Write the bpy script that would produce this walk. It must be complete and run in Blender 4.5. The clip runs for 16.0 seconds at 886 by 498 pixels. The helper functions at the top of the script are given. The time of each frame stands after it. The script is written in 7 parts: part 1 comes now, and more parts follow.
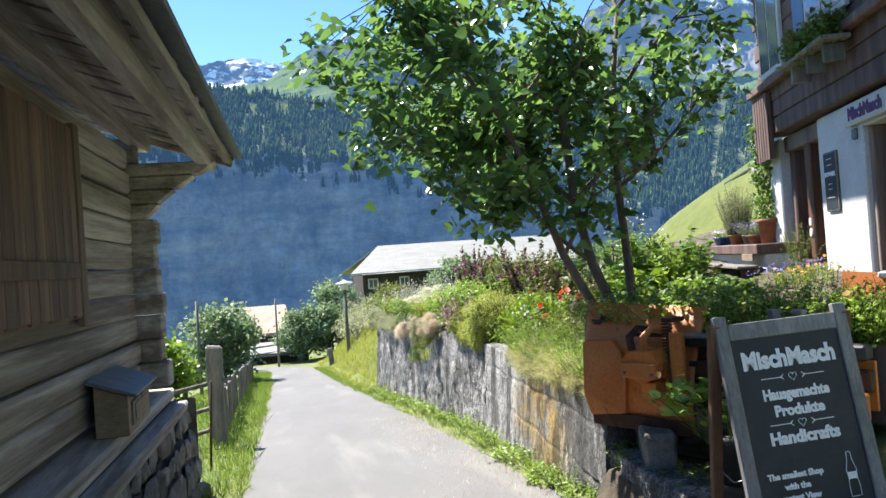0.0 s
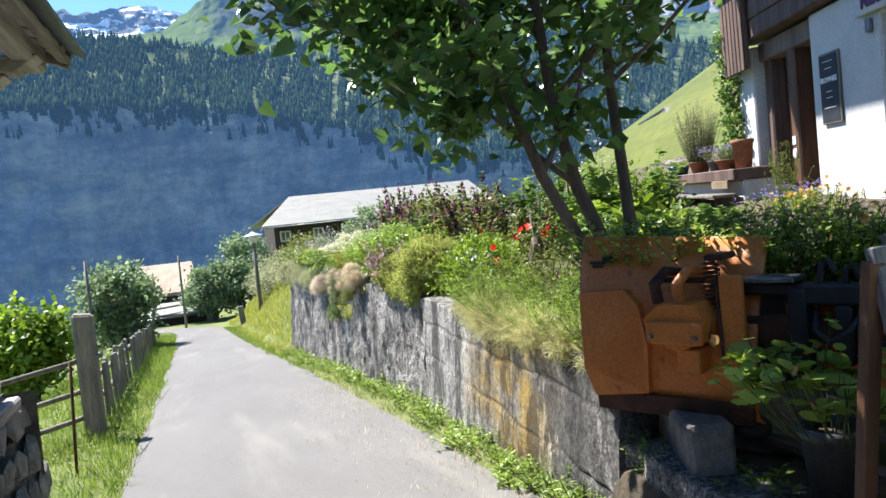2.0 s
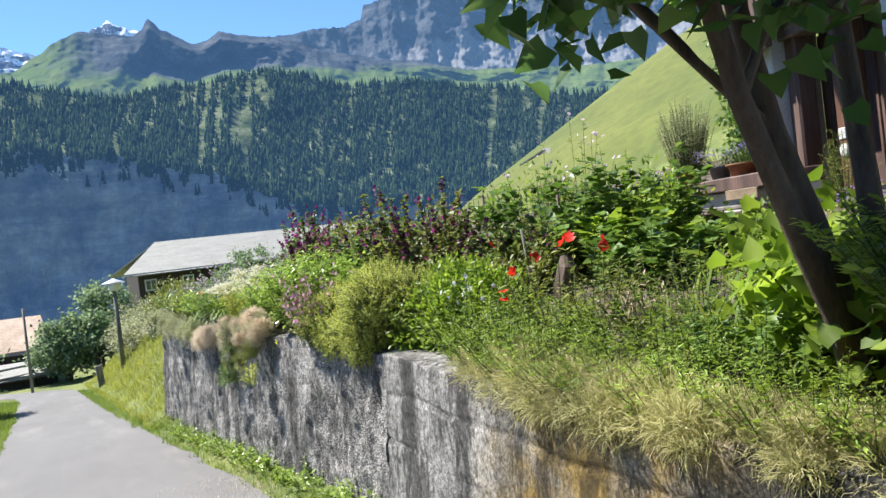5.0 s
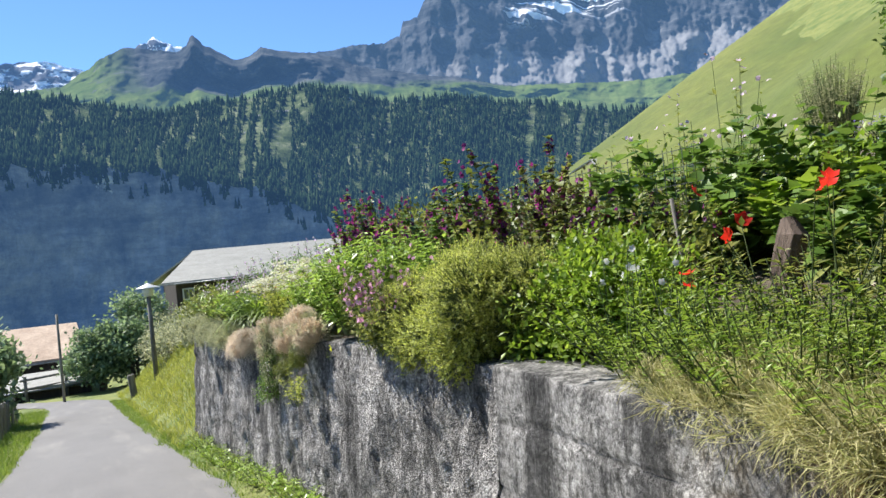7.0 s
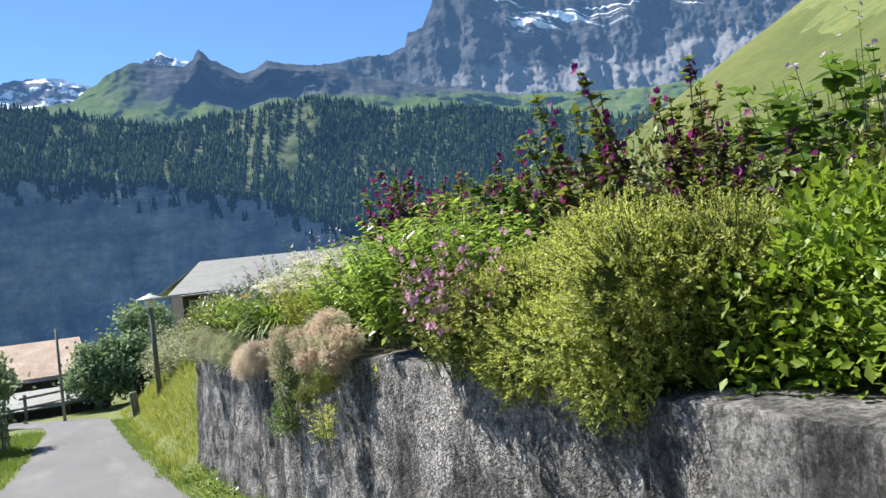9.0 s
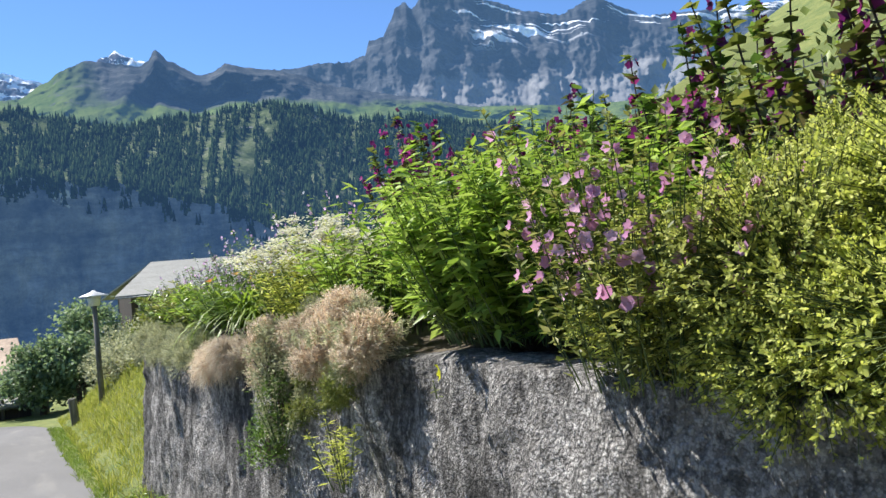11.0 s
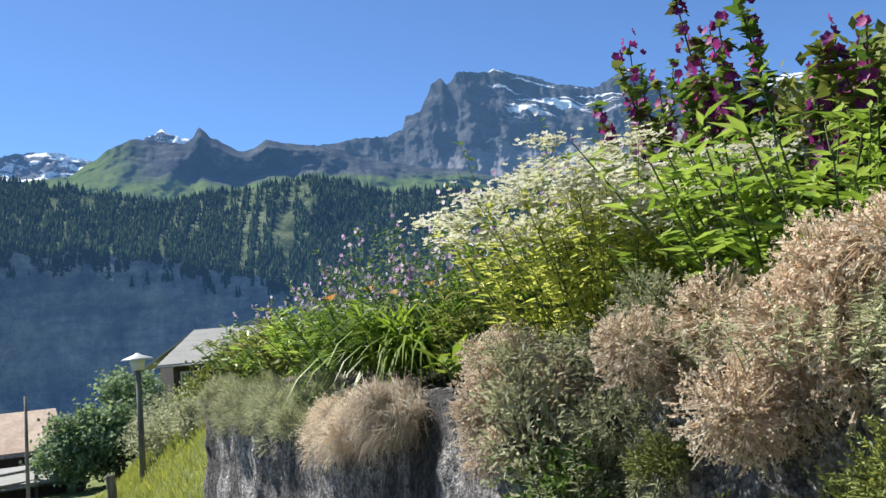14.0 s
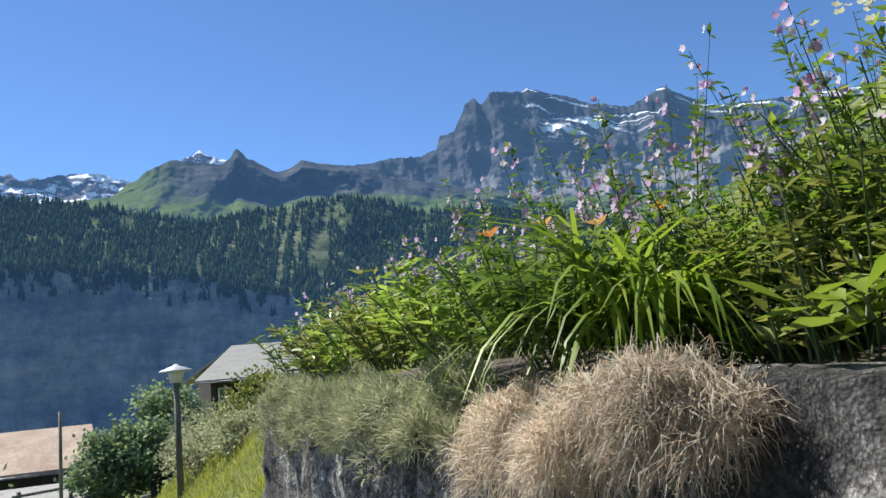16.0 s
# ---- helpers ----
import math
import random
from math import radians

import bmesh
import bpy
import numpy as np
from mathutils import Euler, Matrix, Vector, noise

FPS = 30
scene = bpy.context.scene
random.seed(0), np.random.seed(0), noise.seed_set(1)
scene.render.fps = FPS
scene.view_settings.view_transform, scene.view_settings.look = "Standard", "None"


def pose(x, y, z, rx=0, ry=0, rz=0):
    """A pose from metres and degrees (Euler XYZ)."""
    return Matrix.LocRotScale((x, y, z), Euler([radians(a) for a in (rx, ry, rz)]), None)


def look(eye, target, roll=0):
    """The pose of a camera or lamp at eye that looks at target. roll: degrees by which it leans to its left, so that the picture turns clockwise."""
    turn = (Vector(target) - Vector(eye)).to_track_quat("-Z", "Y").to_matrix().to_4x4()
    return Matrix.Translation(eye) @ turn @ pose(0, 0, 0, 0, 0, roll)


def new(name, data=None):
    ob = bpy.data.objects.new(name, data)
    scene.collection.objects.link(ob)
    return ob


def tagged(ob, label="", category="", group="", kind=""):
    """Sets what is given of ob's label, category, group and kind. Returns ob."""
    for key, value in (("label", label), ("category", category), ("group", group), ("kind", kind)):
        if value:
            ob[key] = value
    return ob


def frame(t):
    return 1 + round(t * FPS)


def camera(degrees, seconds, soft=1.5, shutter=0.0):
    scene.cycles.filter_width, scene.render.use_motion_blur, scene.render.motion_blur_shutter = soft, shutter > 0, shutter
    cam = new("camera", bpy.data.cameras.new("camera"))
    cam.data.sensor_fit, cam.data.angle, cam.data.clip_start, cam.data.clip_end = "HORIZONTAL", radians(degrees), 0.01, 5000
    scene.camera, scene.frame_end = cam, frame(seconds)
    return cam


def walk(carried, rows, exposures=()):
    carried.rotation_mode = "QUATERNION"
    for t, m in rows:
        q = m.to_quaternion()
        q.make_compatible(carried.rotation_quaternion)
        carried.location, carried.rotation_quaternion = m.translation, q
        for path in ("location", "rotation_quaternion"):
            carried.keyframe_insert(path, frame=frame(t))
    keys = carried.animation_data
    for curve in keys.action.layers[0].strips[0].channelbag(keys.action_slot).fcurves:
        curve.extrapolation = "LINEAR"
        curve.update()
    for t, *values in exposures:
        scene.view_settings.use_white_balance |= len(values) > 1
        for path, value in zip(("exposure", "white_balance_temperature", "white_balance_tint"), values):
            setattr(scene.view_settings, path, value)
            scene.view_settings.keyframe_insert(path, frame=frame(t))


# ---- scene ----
cam = camera(57.5, 16.0)
METRES, EYE, TILT, LEAN, TURN = 14.0, 1.5, 0.0, 0.0, -12.2
ROWS = [
    (0.0, 0.0, 0.0, 0.0, 0.06, 0.84, 4.09),
    (0.5, 0.0026, 0.0352, -0.0052, 0.24, -0.06, 3.92),
    (1.0, -0.0007, 0.0697, -0.0066, -0.71, -1.14, 4.11),
    (1.5, -0.0015, 0.1035, -0.0093, -2.92, -2.26, 4.82),
    (2.0, -0.0089, 0.1393, -0.0098, -6.07, -3.24, 5.81),
    (2.5, -0.0152, 0.1712, -0.0121, -9.19, -3.69, 6.62),
    (3.0, -0.0197, 0.2085, -0.0155, -11.89, -3.39, 7.01),
    (3.5, -0.0256, 0.2412, -0.0154, -14.03, -2.57, 6.97),
    (4.0, -0.0272, 0.2769, -0.0182, -15.45, -1.57, 6.84),
    (4.5, -0.0338, 0.3067, -0.0181, -15.94, -1.09, 6.72),
    (5.0, -0.0355, 0.3383, -0.0231, -15.1, -0.97, 6.63),
    (7.5, -0.0421, 0.4928, -0.039, -12.28, 0.79, 6.09),
    (8.0, -0.0443, 0.5233, -0.0397, -12.19, 1.05, 6.67),
    (8.5, -0.0438, 0.5558, -0.0426, -11.73, 1.15, 6.94),
    (11.0, -0.0554, 0.7046, -0.0574, -15.14, 1.53, 5.4),
    (11.5, -0.0622, 0.7305, -0.0589, -15.72, 2.03, 5.94),
    (12.0, -0.0671, 0.7597, -0.0613, -15.74, 2.88, 6.52),
    (12.5, -0.0742, 0.7866, -0.0625, -15.68, 3.88, 6.55),
    (13.0, -0.0735, 0.8148, -0.0659, -14.45, 4.84, 7.37),
    (13.5, -0.0794, 0.8461, -0.0682, -13.62, 6.15, 6.28),
    (14.0, -0.0863, 0.8753, -0.0707, -12.51, 6.83, 5.58),
    (14.5, -0.0952, 0.9047, -0.0736, -11.23, 7.19, 5.95),
    (15.0, -0.1002, 0.9299, -0.0743, -10.8, 7.46, 5.95),
    (15.5, -0.0994, 0.9581, -0.0774, -10.78, 8.04, 5.56),
    (16.0, -0.1045, 0.9847, -0.0783, -10.14, 8.44, 5.25),
]
walk(cam, [(t, pose(0, 0, EYE, TILT, LEAN, TURN) @ pose(METRES * x, METRES * y, METRES * z, 90 + pitch, roll, yaw)) for t, x, y, z, yaw, pitch, roll in ROWS],
     [(0.0, 1.6), (2.5, 1.47), (3.5, 1.4), (5.0, 1.24), (7.5, 1.05), (11.0, 0.97), (13.0, 0.9), (16.0, 0.7)])

# ---- light ----
SUN_AZ, SUN_EL = radians(-31), radians(52)
world = bpy.data.worlds.new("sky_world")
scene.world = world
world.use_nodes = True
wn = world.node_tree
sky = wn.nodes.new("ShaderNodeTexSky")
sky.sky_type = "NISHITA"
sky.sun_disc = False
sky.sun_elevation = SUN_EL
sky.sun_rotation = SUN_AZ
sky.altitude = 3000
sky.air_density = 0.9
sky.dust_density = 0.0
sky.ozone_density = 4.5
bg = wn.nodes["Background"]
bg.inputs["Strength"].default_value = 0.103
deep = wn.nodes.new("ShaderNodeMixRGB")
deep.blend_type = "MULTIPLY"
deep.inputs[0].default_value = 1.0
deep.inputs[2].default_value = (0.84, 1.0, 1.11, 1)
wn.links.new(sky.outputs[0], deep.inputs[1])
wn.links.new(deep.outputs[0], bg.inputs["Color"])
sun = new("sun", bpy.data.lights.new("sun", "SUN"))
sun.data.energy = 5.0
sun.data.angle = radians(0.53)
sun.data.color = (1.0, 0.96, 0.90)
SUN_DIR = Vector((math.sin(SUN_AZ) * math.cos(SUN_EL), math.cos(SUN_AZ) * math.cos(SUN_EL), math.sin(SUN_EL)))
sun.matrix_world = look((0, 0, 60), Vector((0, 0, 60)) - SUN_DIR)

# ---- materials ----


def ramp(nt, source, stops):
    node = nt.nodes.new("ShaderNodeValToRGB")
    el = node.color_ramp.elements
    while len(el) < len(stops):
        el.new(0.5)
    for e, (p, c) in zip(el, stops):
        e.position, e.color = p, (*c, 1)
    nt.links.new(source, node.inputs[0])
    return node.outputs[0]


def tex(nt, scale, detail=4, rough=0.6, stretch=(1, 1, 1), kind="noise", local=False):
    co = nt.nodes.new("ShaderNodeTexCoord")
    mp = nt.nodes.new("ShaderNodeMapping")
    mp.inputs["Scale"].default_value = stretch
    if local:
        nt.links.new(co.outputs["Object"], mp.inputs[0])
    else:
        geo = nt.nodes.new("ShaderNodeNewGeometry")
        nt.links.new(geo.outputs["Position"], mp.inputs[0])
    if kind == "noise":
        t = nt.nodes.new("ShaderNodeTexNoise")
        t.inputs["Detail"].default_value = detail
        t.inputs["Roughness"].default_value = rough
        out = t.outputs[0]
    else:
        t = nt.nodes.new("ShaderNodeTexVoronoi")
        out = t.outputs["Distance"]
    t.inputs["Scale"].default_value = scale
    nt.links.new(mp.outputs[0], t.inputs["Vector"])
    return out


def mixed(nt, a, b, fac, mode="MIX"):
    node = nt.nodes.new("ShaderNodeMix")
    node.data_type, node.blend_type = "RGBA", mode
    for k, v in ((0, fac), (6, a), (7, b)):
        if isinstance(v, tuple):
            node.inputs[k].default_value = (*v, 1)
        elif isinstance(v, (int, float)):
            node.inputs[k].default_value = v
        else:
            nt.links.new(v, node.inputs[k])
    return node.outputs[2]


def shader(name):
    m = bpy.data.materials.new(name)
    m.use_nodes = True
    return m, m.node_tree, m.node_tree.nodes["Principled BSDF"]


def bumped(nt, p, height, strength, dist):
    b = nt.nodes.new("ShaderNodeBump")
    b.inputs["Strength"].default_value, b.inputs["Distance"].default_value = strength, dist
    nt.links.new(height, b.inputs["Height"])
    nt.links.new(b.outputs[0], p.inputs["Normal"])


def surface(name, dark, light, scale=3, fine=40, stretch=(1, 1, 1), rough=0.85, bump=0.5, dist=0.01, metal=0.0, spread=(0.35, 0.65), vary=0.25, local=False, stain=None):
    """A plain worn surface: two scales of noise between two colours, with relief."""
    m, nt, p = shader(name)
    big, small = tex(nt, scale, 5, 0.65, stretch, local=local), tex(nt, fine, 6, 0.7, stretch, local=local)
    col = ramp(nt, big, [(spread[0], dark), (spread[1], light)])
    grain = ramp(nt, small, [(0.3, (0.45,) * 3), (0.7, (1.0,) * 3)])
    col = mixed(nt, col, grain, 0.7, "MULTIPLY")
    if vary:
        info = nt.nodes.new("ShaderNodeObjectInfo")
        r = ramp(nt, info.outputs["Random"], [(0, (1 - vary,) * 3), (1, (1.0,) * 3)])
        col = mixed(nt, col, r, 1.0, "MULTIPLY")
    if stain:
        tint, tscale, low, high, tstretch = stain
        mask = ramp(nt, tex(nt, tscale, 4, 0.6, tstretch), [(low, (0, 0, 0)), (high, (1, 1, 1))])
        col = mixed(nt, col, tint, mask)
    nt.links.new(col, p.inputs["Base Color"])
    p.inputs["Roughness"].default_value, p.inputs["Metallic"].default_value = rough, metal
    if bump:
        bumped(nt, p, small, bump, dist)
    return m


def leafy(name, dark, mid, light, rough=0.45, through_light=0.5, tone=0.0):
    """Foliage: each leaf its own tint, some light through the blade."""
    m, nt, p = shader(name)
    through_light += 0.08
    dark, mid, light = (tuple(min(0.85, c * 1.42) for c in t) for t in (dark, mid, light))
    geo = nt.nodes.new("ShaderNodeNewGeometry")
    col = ramp(nt, geo.outputs["Random Per Island"], [(0.0, dark), (0.5, mid), (1.0, light)])
    patch = ramp(nt, tex(nt, 2.2, 3, 0.5), [(0.3, (0.55,) * 3), (0.7, (1.0,) * 3)])
    col = mixed(nt, col, patch, 0.8, "MULTIPLY")
    nt.links.new(col, p.inputs["Base Color"])
    p.inputs["Roughness"].default_value = rough
    p.inputs["Specular IOR Level"].default_value = 0.4
    tr = nt.nodes.new("ShaderNodeBsdfTranslucent")
    nt.links.new(mixed(nt, col, (1.0, 1.0, 0.45), 0.35, "MULTIPLY") if tone == 0 else col, tr.inputs[0])
    mx = nt.nodes.new("ShaderNodeMixShader")
    mx.inputs[0].default_value = through_light
    nt.links.new(p.outputs[0], mx.inputs[1])
    nt.links.new(tr.outputs[0], mx.inputs[2])
    nt.links.new(mx.outputs[0], nt.nodes["Material Output"].inputs[0])
    return m


ASPHALT = surface("worn_asphalt", (0.15, 0.146, 0.142), (0.185, 0.18, 0.174), 0.9, 120, (1, 0.35, 1), rough=0.9, bump=0.5, dist=0.006, vary=0, stain=((0.225, 0.215, 0.195), 1.1, 0.55, 0.85, (1.6, 0.25, 1)))
GRASS_GROUND = surface("meadow_turf", (0.10, 0.15, 0.03), (0.22, 0.24, 0.06), 0.8, 25, rough=0.95, bump=0.8, dist=0.04, vary=0)
HILL = surface("hill_meadow", (0.07, 0.105, 0.012), (0.145, 0.165, 0.026), 0.05, 0.9, rough=0.95, bump=0.5, dist=0.15, vary=0)
SOIL = surface("garden_soil", (0.06, 0.045, 0.03), (0.2, 0.16, 0.11), 3, 50, rough=1, bump=0.9, dist=0.03, vary=0)
OLD_WOOD = surface("weathered_timber", (0.25, 0.205, 0.18), (0.66, 0.605, 0.575), 2.6, 22, (1, 0.09, 2.4), rough=0.85, bump=1.0, dist=0.014, vary=0.3, spread=(0.40, 0.60))
OLD_WOOD_UP = surface("weathered_timber_upright", (0.16, 0.11, 0.09), (0.38, 0.29, 0.24), 2.0, 14, (2.4, 2.4, 0.14), rough=0.85, bump=0.9, dist=0.006, vary=0.35)
DARK_WOOD = surface("dark_stained_timber", (0.09, 0.05, 0.04), (0.25, 0.15, 0.115), 3, 16, (2, 2, 0.2), rough=0.7, bump=0.6, dist=0.006, vary=0.4)
# near-black brown for the walls of the far houses
FAR_WOOD = surface("near_black_timber", (0.03, 0.022, 0.018), (0.08, 0.058, 0.045), 3, 16, (2, 2, 0.2), rough=0.8, bump=0.6, dist=0.006, vary=0.3)
GREY_WOOD = surface("silvered_wood", (0.16, 0.15, 0.13), (0.36, 0.33, 0.28), 5, 30, (2, 2, 0.3), rough=0.9, bump=0.8, dist=0.006, vary=0.3)
RED_WOOD = surface("brown_painted_wood", (0.10, 0.045, 0.02), (0.18, 0.08, 0.04), 5, 40, (2, 2, 0.3), rough=0.6, bump=0.4, dist=0.004, vary=0.2)
PLY = surface("pale_plywood", (0.22, 0.16, 0.10), (0.34, 0.25, 0.16), 4, 30, (1, 1, 3), rough=0.7, bump=0.3, dist=0.003, vary=0.2)
SLATE_ROOF = surface("grey_roof_sheet", (0.11, 0.13, 0.16), (0.2, 0.22, 0.26), 8, 60, rough=0.55, bump=0.3, dist=0.004)
RUBBLE = surface("rubble_stone", (0.16, 0.15, 0.135), (0.42, 0.40, 0.36), 5, 35, rough=0.95, bump=1.0, dist=0.02, vary=0.45)
MORTAR = surface("old_mortar", (0.09, 0.085, 0.075), (0.2, 0.19, 0.17), 6, 40, rough=1, bump=1.0, dist=0.03, vary=0)
WHITE = surface("white_render", (0.60, 0.60, 0.595), (0.70, 0.70, 0.69), 2, 60, rough=0.9, bump=0.25, dist=0.004, vary=0)
ORANGE = surface("faded_orange_paint", (0.66, 0.19, 0.03), (0.78, 0.26, 0.05), 3, 50, rough=0.5, bump=0.15, dist=0.002, vary=0.12, stain=((0.14, 0.05, 0.03), 9, 0.63, 0.72, (1, 1, 0.6)))
RUST = surface("rusty_steel", (0.05, 0.025, 0.015), (0.15, 0.06, 0.03), 9, 60, rough=0.8, bump=0.5, dist=0.003, metal=0.3)
STEEL = surface("dull_steel", (0.16, 0.17, 0.18), (0.34, 0.35, 0.36), 9, 60, rough=0.45, bump=0.2, dist=0.002, metal=0.8)
BLACK = surface("black_rubber", (0.012, 0.012, 0.013), (0.03, 0.03, 0.03), 9, 60, rough=0.6, bump=0.2, dist=0.002)
CHALKBOARD = surface("chalkboard", (0.008, 0.012, 0.02), (0.02, 0.026, 0.038), 4, 30, rough=0.6, bump=0.05, dist=0.001, vary=0)
CHALK = surface("white_chalk", (0.9, 0.9, 0.92), (0.95, 0.95, 0.96), 20, 200, rough=1, bump=0.2, dist=0.001, vary=0)
BOARD_FRAME = surface("greyed_pine_frame", (0.17, 0.165, 0.165), (0.30, 0.29, 0.285), 5, 40, (2, 2, 0.3), rough=0.75, bump=0.5, dist=0.003, vary=0.15)
PLUM = surface("plum_paint", (0.09, 0.02, 0.10), (0.14, 0.03, 0.15), 8, 60, rough=0.6, bump=0, vary=0)
TERRACOTTA = surface("terracotta", (0.30, 0.11, 0.05), (0.45, 0.2, 0.1), 5, 40, rough=0.85, bump=0.3, dist=0.003)
BLUE_POT = surface("blue_glaze", (0.02, 0.10, 0.25), (0.04, 0.16, 0.36), 5, 40, rough=0.3, bump=0.1, dist=0.002)
GREY_POT = surface("grey_zinc", (0.10, 0.11, 0.12), (0.17, 0.18, 0.19), 5, 40, rough=0.5, bump=0.2, dist=0.002, metal=0.2)
ROOF_METAL = surface("pale_slab_roof", (0.29, 0.29, 0.26), (0.38, 0.375, 0.34), 0.8, 6, (1, 3, 1), rough=0.7, bump=0.4, dist=0.02, vary=0.1)
ROOF_TAN = surface("tan_roof", (0.38, 0.27, 0.19), (0.55, 0.42, 0.31), 0.8, 6, rough=0.85, bump=0.5, dist=0.03, vary=0.1)
LAMP_WHITE = surface("white_enamel", (0.7, 0.7, 0.68), (0.8, 0.8, 0.78), 5, 40, rough=0.4, bump=0, vary=0)
BARK = surface("smooth_brown_bark", (0.075, 0.05, 0.035), (0.20, 0.145, 0.11), 6, 40, (1, 1, 0.3), rough=0.9, bump=0.8, dist=0.01, vary=0)
STEM = surface("green_stem", (0.05, 0.09, 0.02), (0.13, 0.17, 0.05), 6, 60, rough=0.7, bump=0, vary=0)
STEM_DARK = surface("purple_stem", (0.04, 0.03, 0.03), (0.09, 0.06, 0.05), 6, 60, rough=0.7, bump=0, vary=0)
STRAW = leafy("dry_straw", (0.40, 0.305, 0.215), (0.60, 0.485, 0.365), (0.66, 0.58, 0.465), 0.8, 0.4, 1)
STRAW_GREEN = leafy("half_dry_grass", (0.24, 0.26, 0.08), (0.40, 0.38, 0.17), (0.52, 0.47, 0.26), 0.8, 0.3, 1)
SAGE = leafy("grey_green_leaf", (0.20, 0.22, 0.12), (0.34, 0.35, 0.20), (0.46, 0.45, 0.28), 0.8, 0.25, 1)
LILAC_LEAF = leafy("lilac_leaf", (0.05, 0.10, 0.034), (0.085, 0.165, 0.05), (0.17, 0.28, 0.08), 0.26, 0.4)
BRIGHT_LEAF = leafy("bright_green_leaf", (0.10, 0.175, 0.016), (0.18, 0.27, 0.028), (0.28, 0.37, 0.055), 0.45, 0.4)
PHLOX_LEAF = leafy("lance_leaf", (0.14, 0.23, 0.03), (0.24, 0.345, 0.055), (0.35, 0.45, 0.11), 0.32, 0.35)
BOX_LEAF = leafy("yellow_green_leaflet", (0.20, 0.245, 0.05), (0.42, 0.46, 0.10), (0.57, 0.58, 0.17), 0.65, 0.40)
DEEP_LEAF = leafy("deep_green_leaf", (0.06, 0.115, 0.022), (0.105, 0.18, 0.034), (0.17, 0.26, 0.055), 0.45, 0.3)
OLIVE_LEAF = leafy("olive_leaf", (0.09, 0.11, 0.025), (0.17, 0.21, 0.045), (0.28, 0.28, 0.08), 0.5, 0.3)
WINE_LEAF = leafy("wine_tinged_leaf", (0.07, 0.04, 0.035), (0.12, 0.15, 0.04), (0.2, 0.26, 0.06), 0.5, 0.3)
GRASS_BLADE = leafy("grass_blade", (0.085, 0.15, 0.02), (0.15, 0.225, 0.035), (0.25, 0.30, 0.065), 0.5, 0.35)
HAY_BLADE = leafy("meadow_blade", (0.18, 0.22, 0.03), (0.30, 0.32, 0.06), (0.42, 0.40, 0.12), 0.6, 0.35)
TREE_LEAF = leafy("dull_tree_leaf", (0.10, 0.15, 0.085), (0.17, 0.24, 0.13), (0.28, 0.36, 0.20), 0.6, 0.35)
PINK = leafy("pink_petal", (0.52, 0.22, 0.40), (0.58, 0.30, 0.47), (0.6, 0.38, 0.51), 0.6, 0.35, 1)
LILAC_PETAL = leafy("pale_mauve_petal", (0.5, 0.3, 0.52), (0.66, 0.45, 0.66), (0.8, 0.62, 0.76), 0.6, 0.35, 1)
PURPLE = leafy("deep_purple_petal", (0.08, 0.012, 0.07), (0.20, 0.025, 0.16), (0.40, 0.045, 0.22), 0.6, 0.3, 1)
RED = leafy("poppy_red_petal", (0.55, 0.012, 0.008), (0.7, 0.02, 0.012), (0.8, 0.06, 0.02), 0.5, 0.35, 1)
ORANGE_PETAL = leafy("orange_petal", (0.7, 0.22, 0.05), (0.8, 0.32, 0.09), (0.85, 0.42, 0.18), 0.5, 0.35, 1)
CREAM = leafy("cream_floret", (0.48, 0.47, 0.28), (0.54, 0.54, 0.40), (0.58, 0.58, 0.5), 0.7, 0.3, 1)
WHITE_PETAL = leafy("white_petal", (0.65, 0.65, 0.62), (0.75, 0.75, 0.72), (0.82, 0.82, 0.8), 0.6, 0.3, 1)
YELLOW_PETAL = leafy("yellow_petal", (0.75, 0.55, 0.02), (0.8, 0.65, 0.03), (0.85, 0.72, 0.06), 0.6, 0.3, 1)
VIOLET = leafy("violet_petal", (0.16, 0.12, 0.4), (0.25, 0.2, 0.52), (0.34, 0.28, 0.6), 0.6, 0.3, 1)


def glass_material():
    m, nt, p = shader("window_glass")
    p.inputs["Base Color"].default_value = (0.05, 0.06, 0.07, 1)
    p.inputs["Roughness"].default_value = 0.05
    p.inputs["Specular IOR Level"].default_value = 0.8
    return m


GLASS = glass_material()


def between(nt, value, lo, hi):
    mr = nt.nodes.new("ShaderNodeMapRange")
    mr.inputs[1].default_value, mr.inputs[2].default_value = lo, hi
    nt.links.new(value, mr.inputs[0])
    return mr.outputs[0]


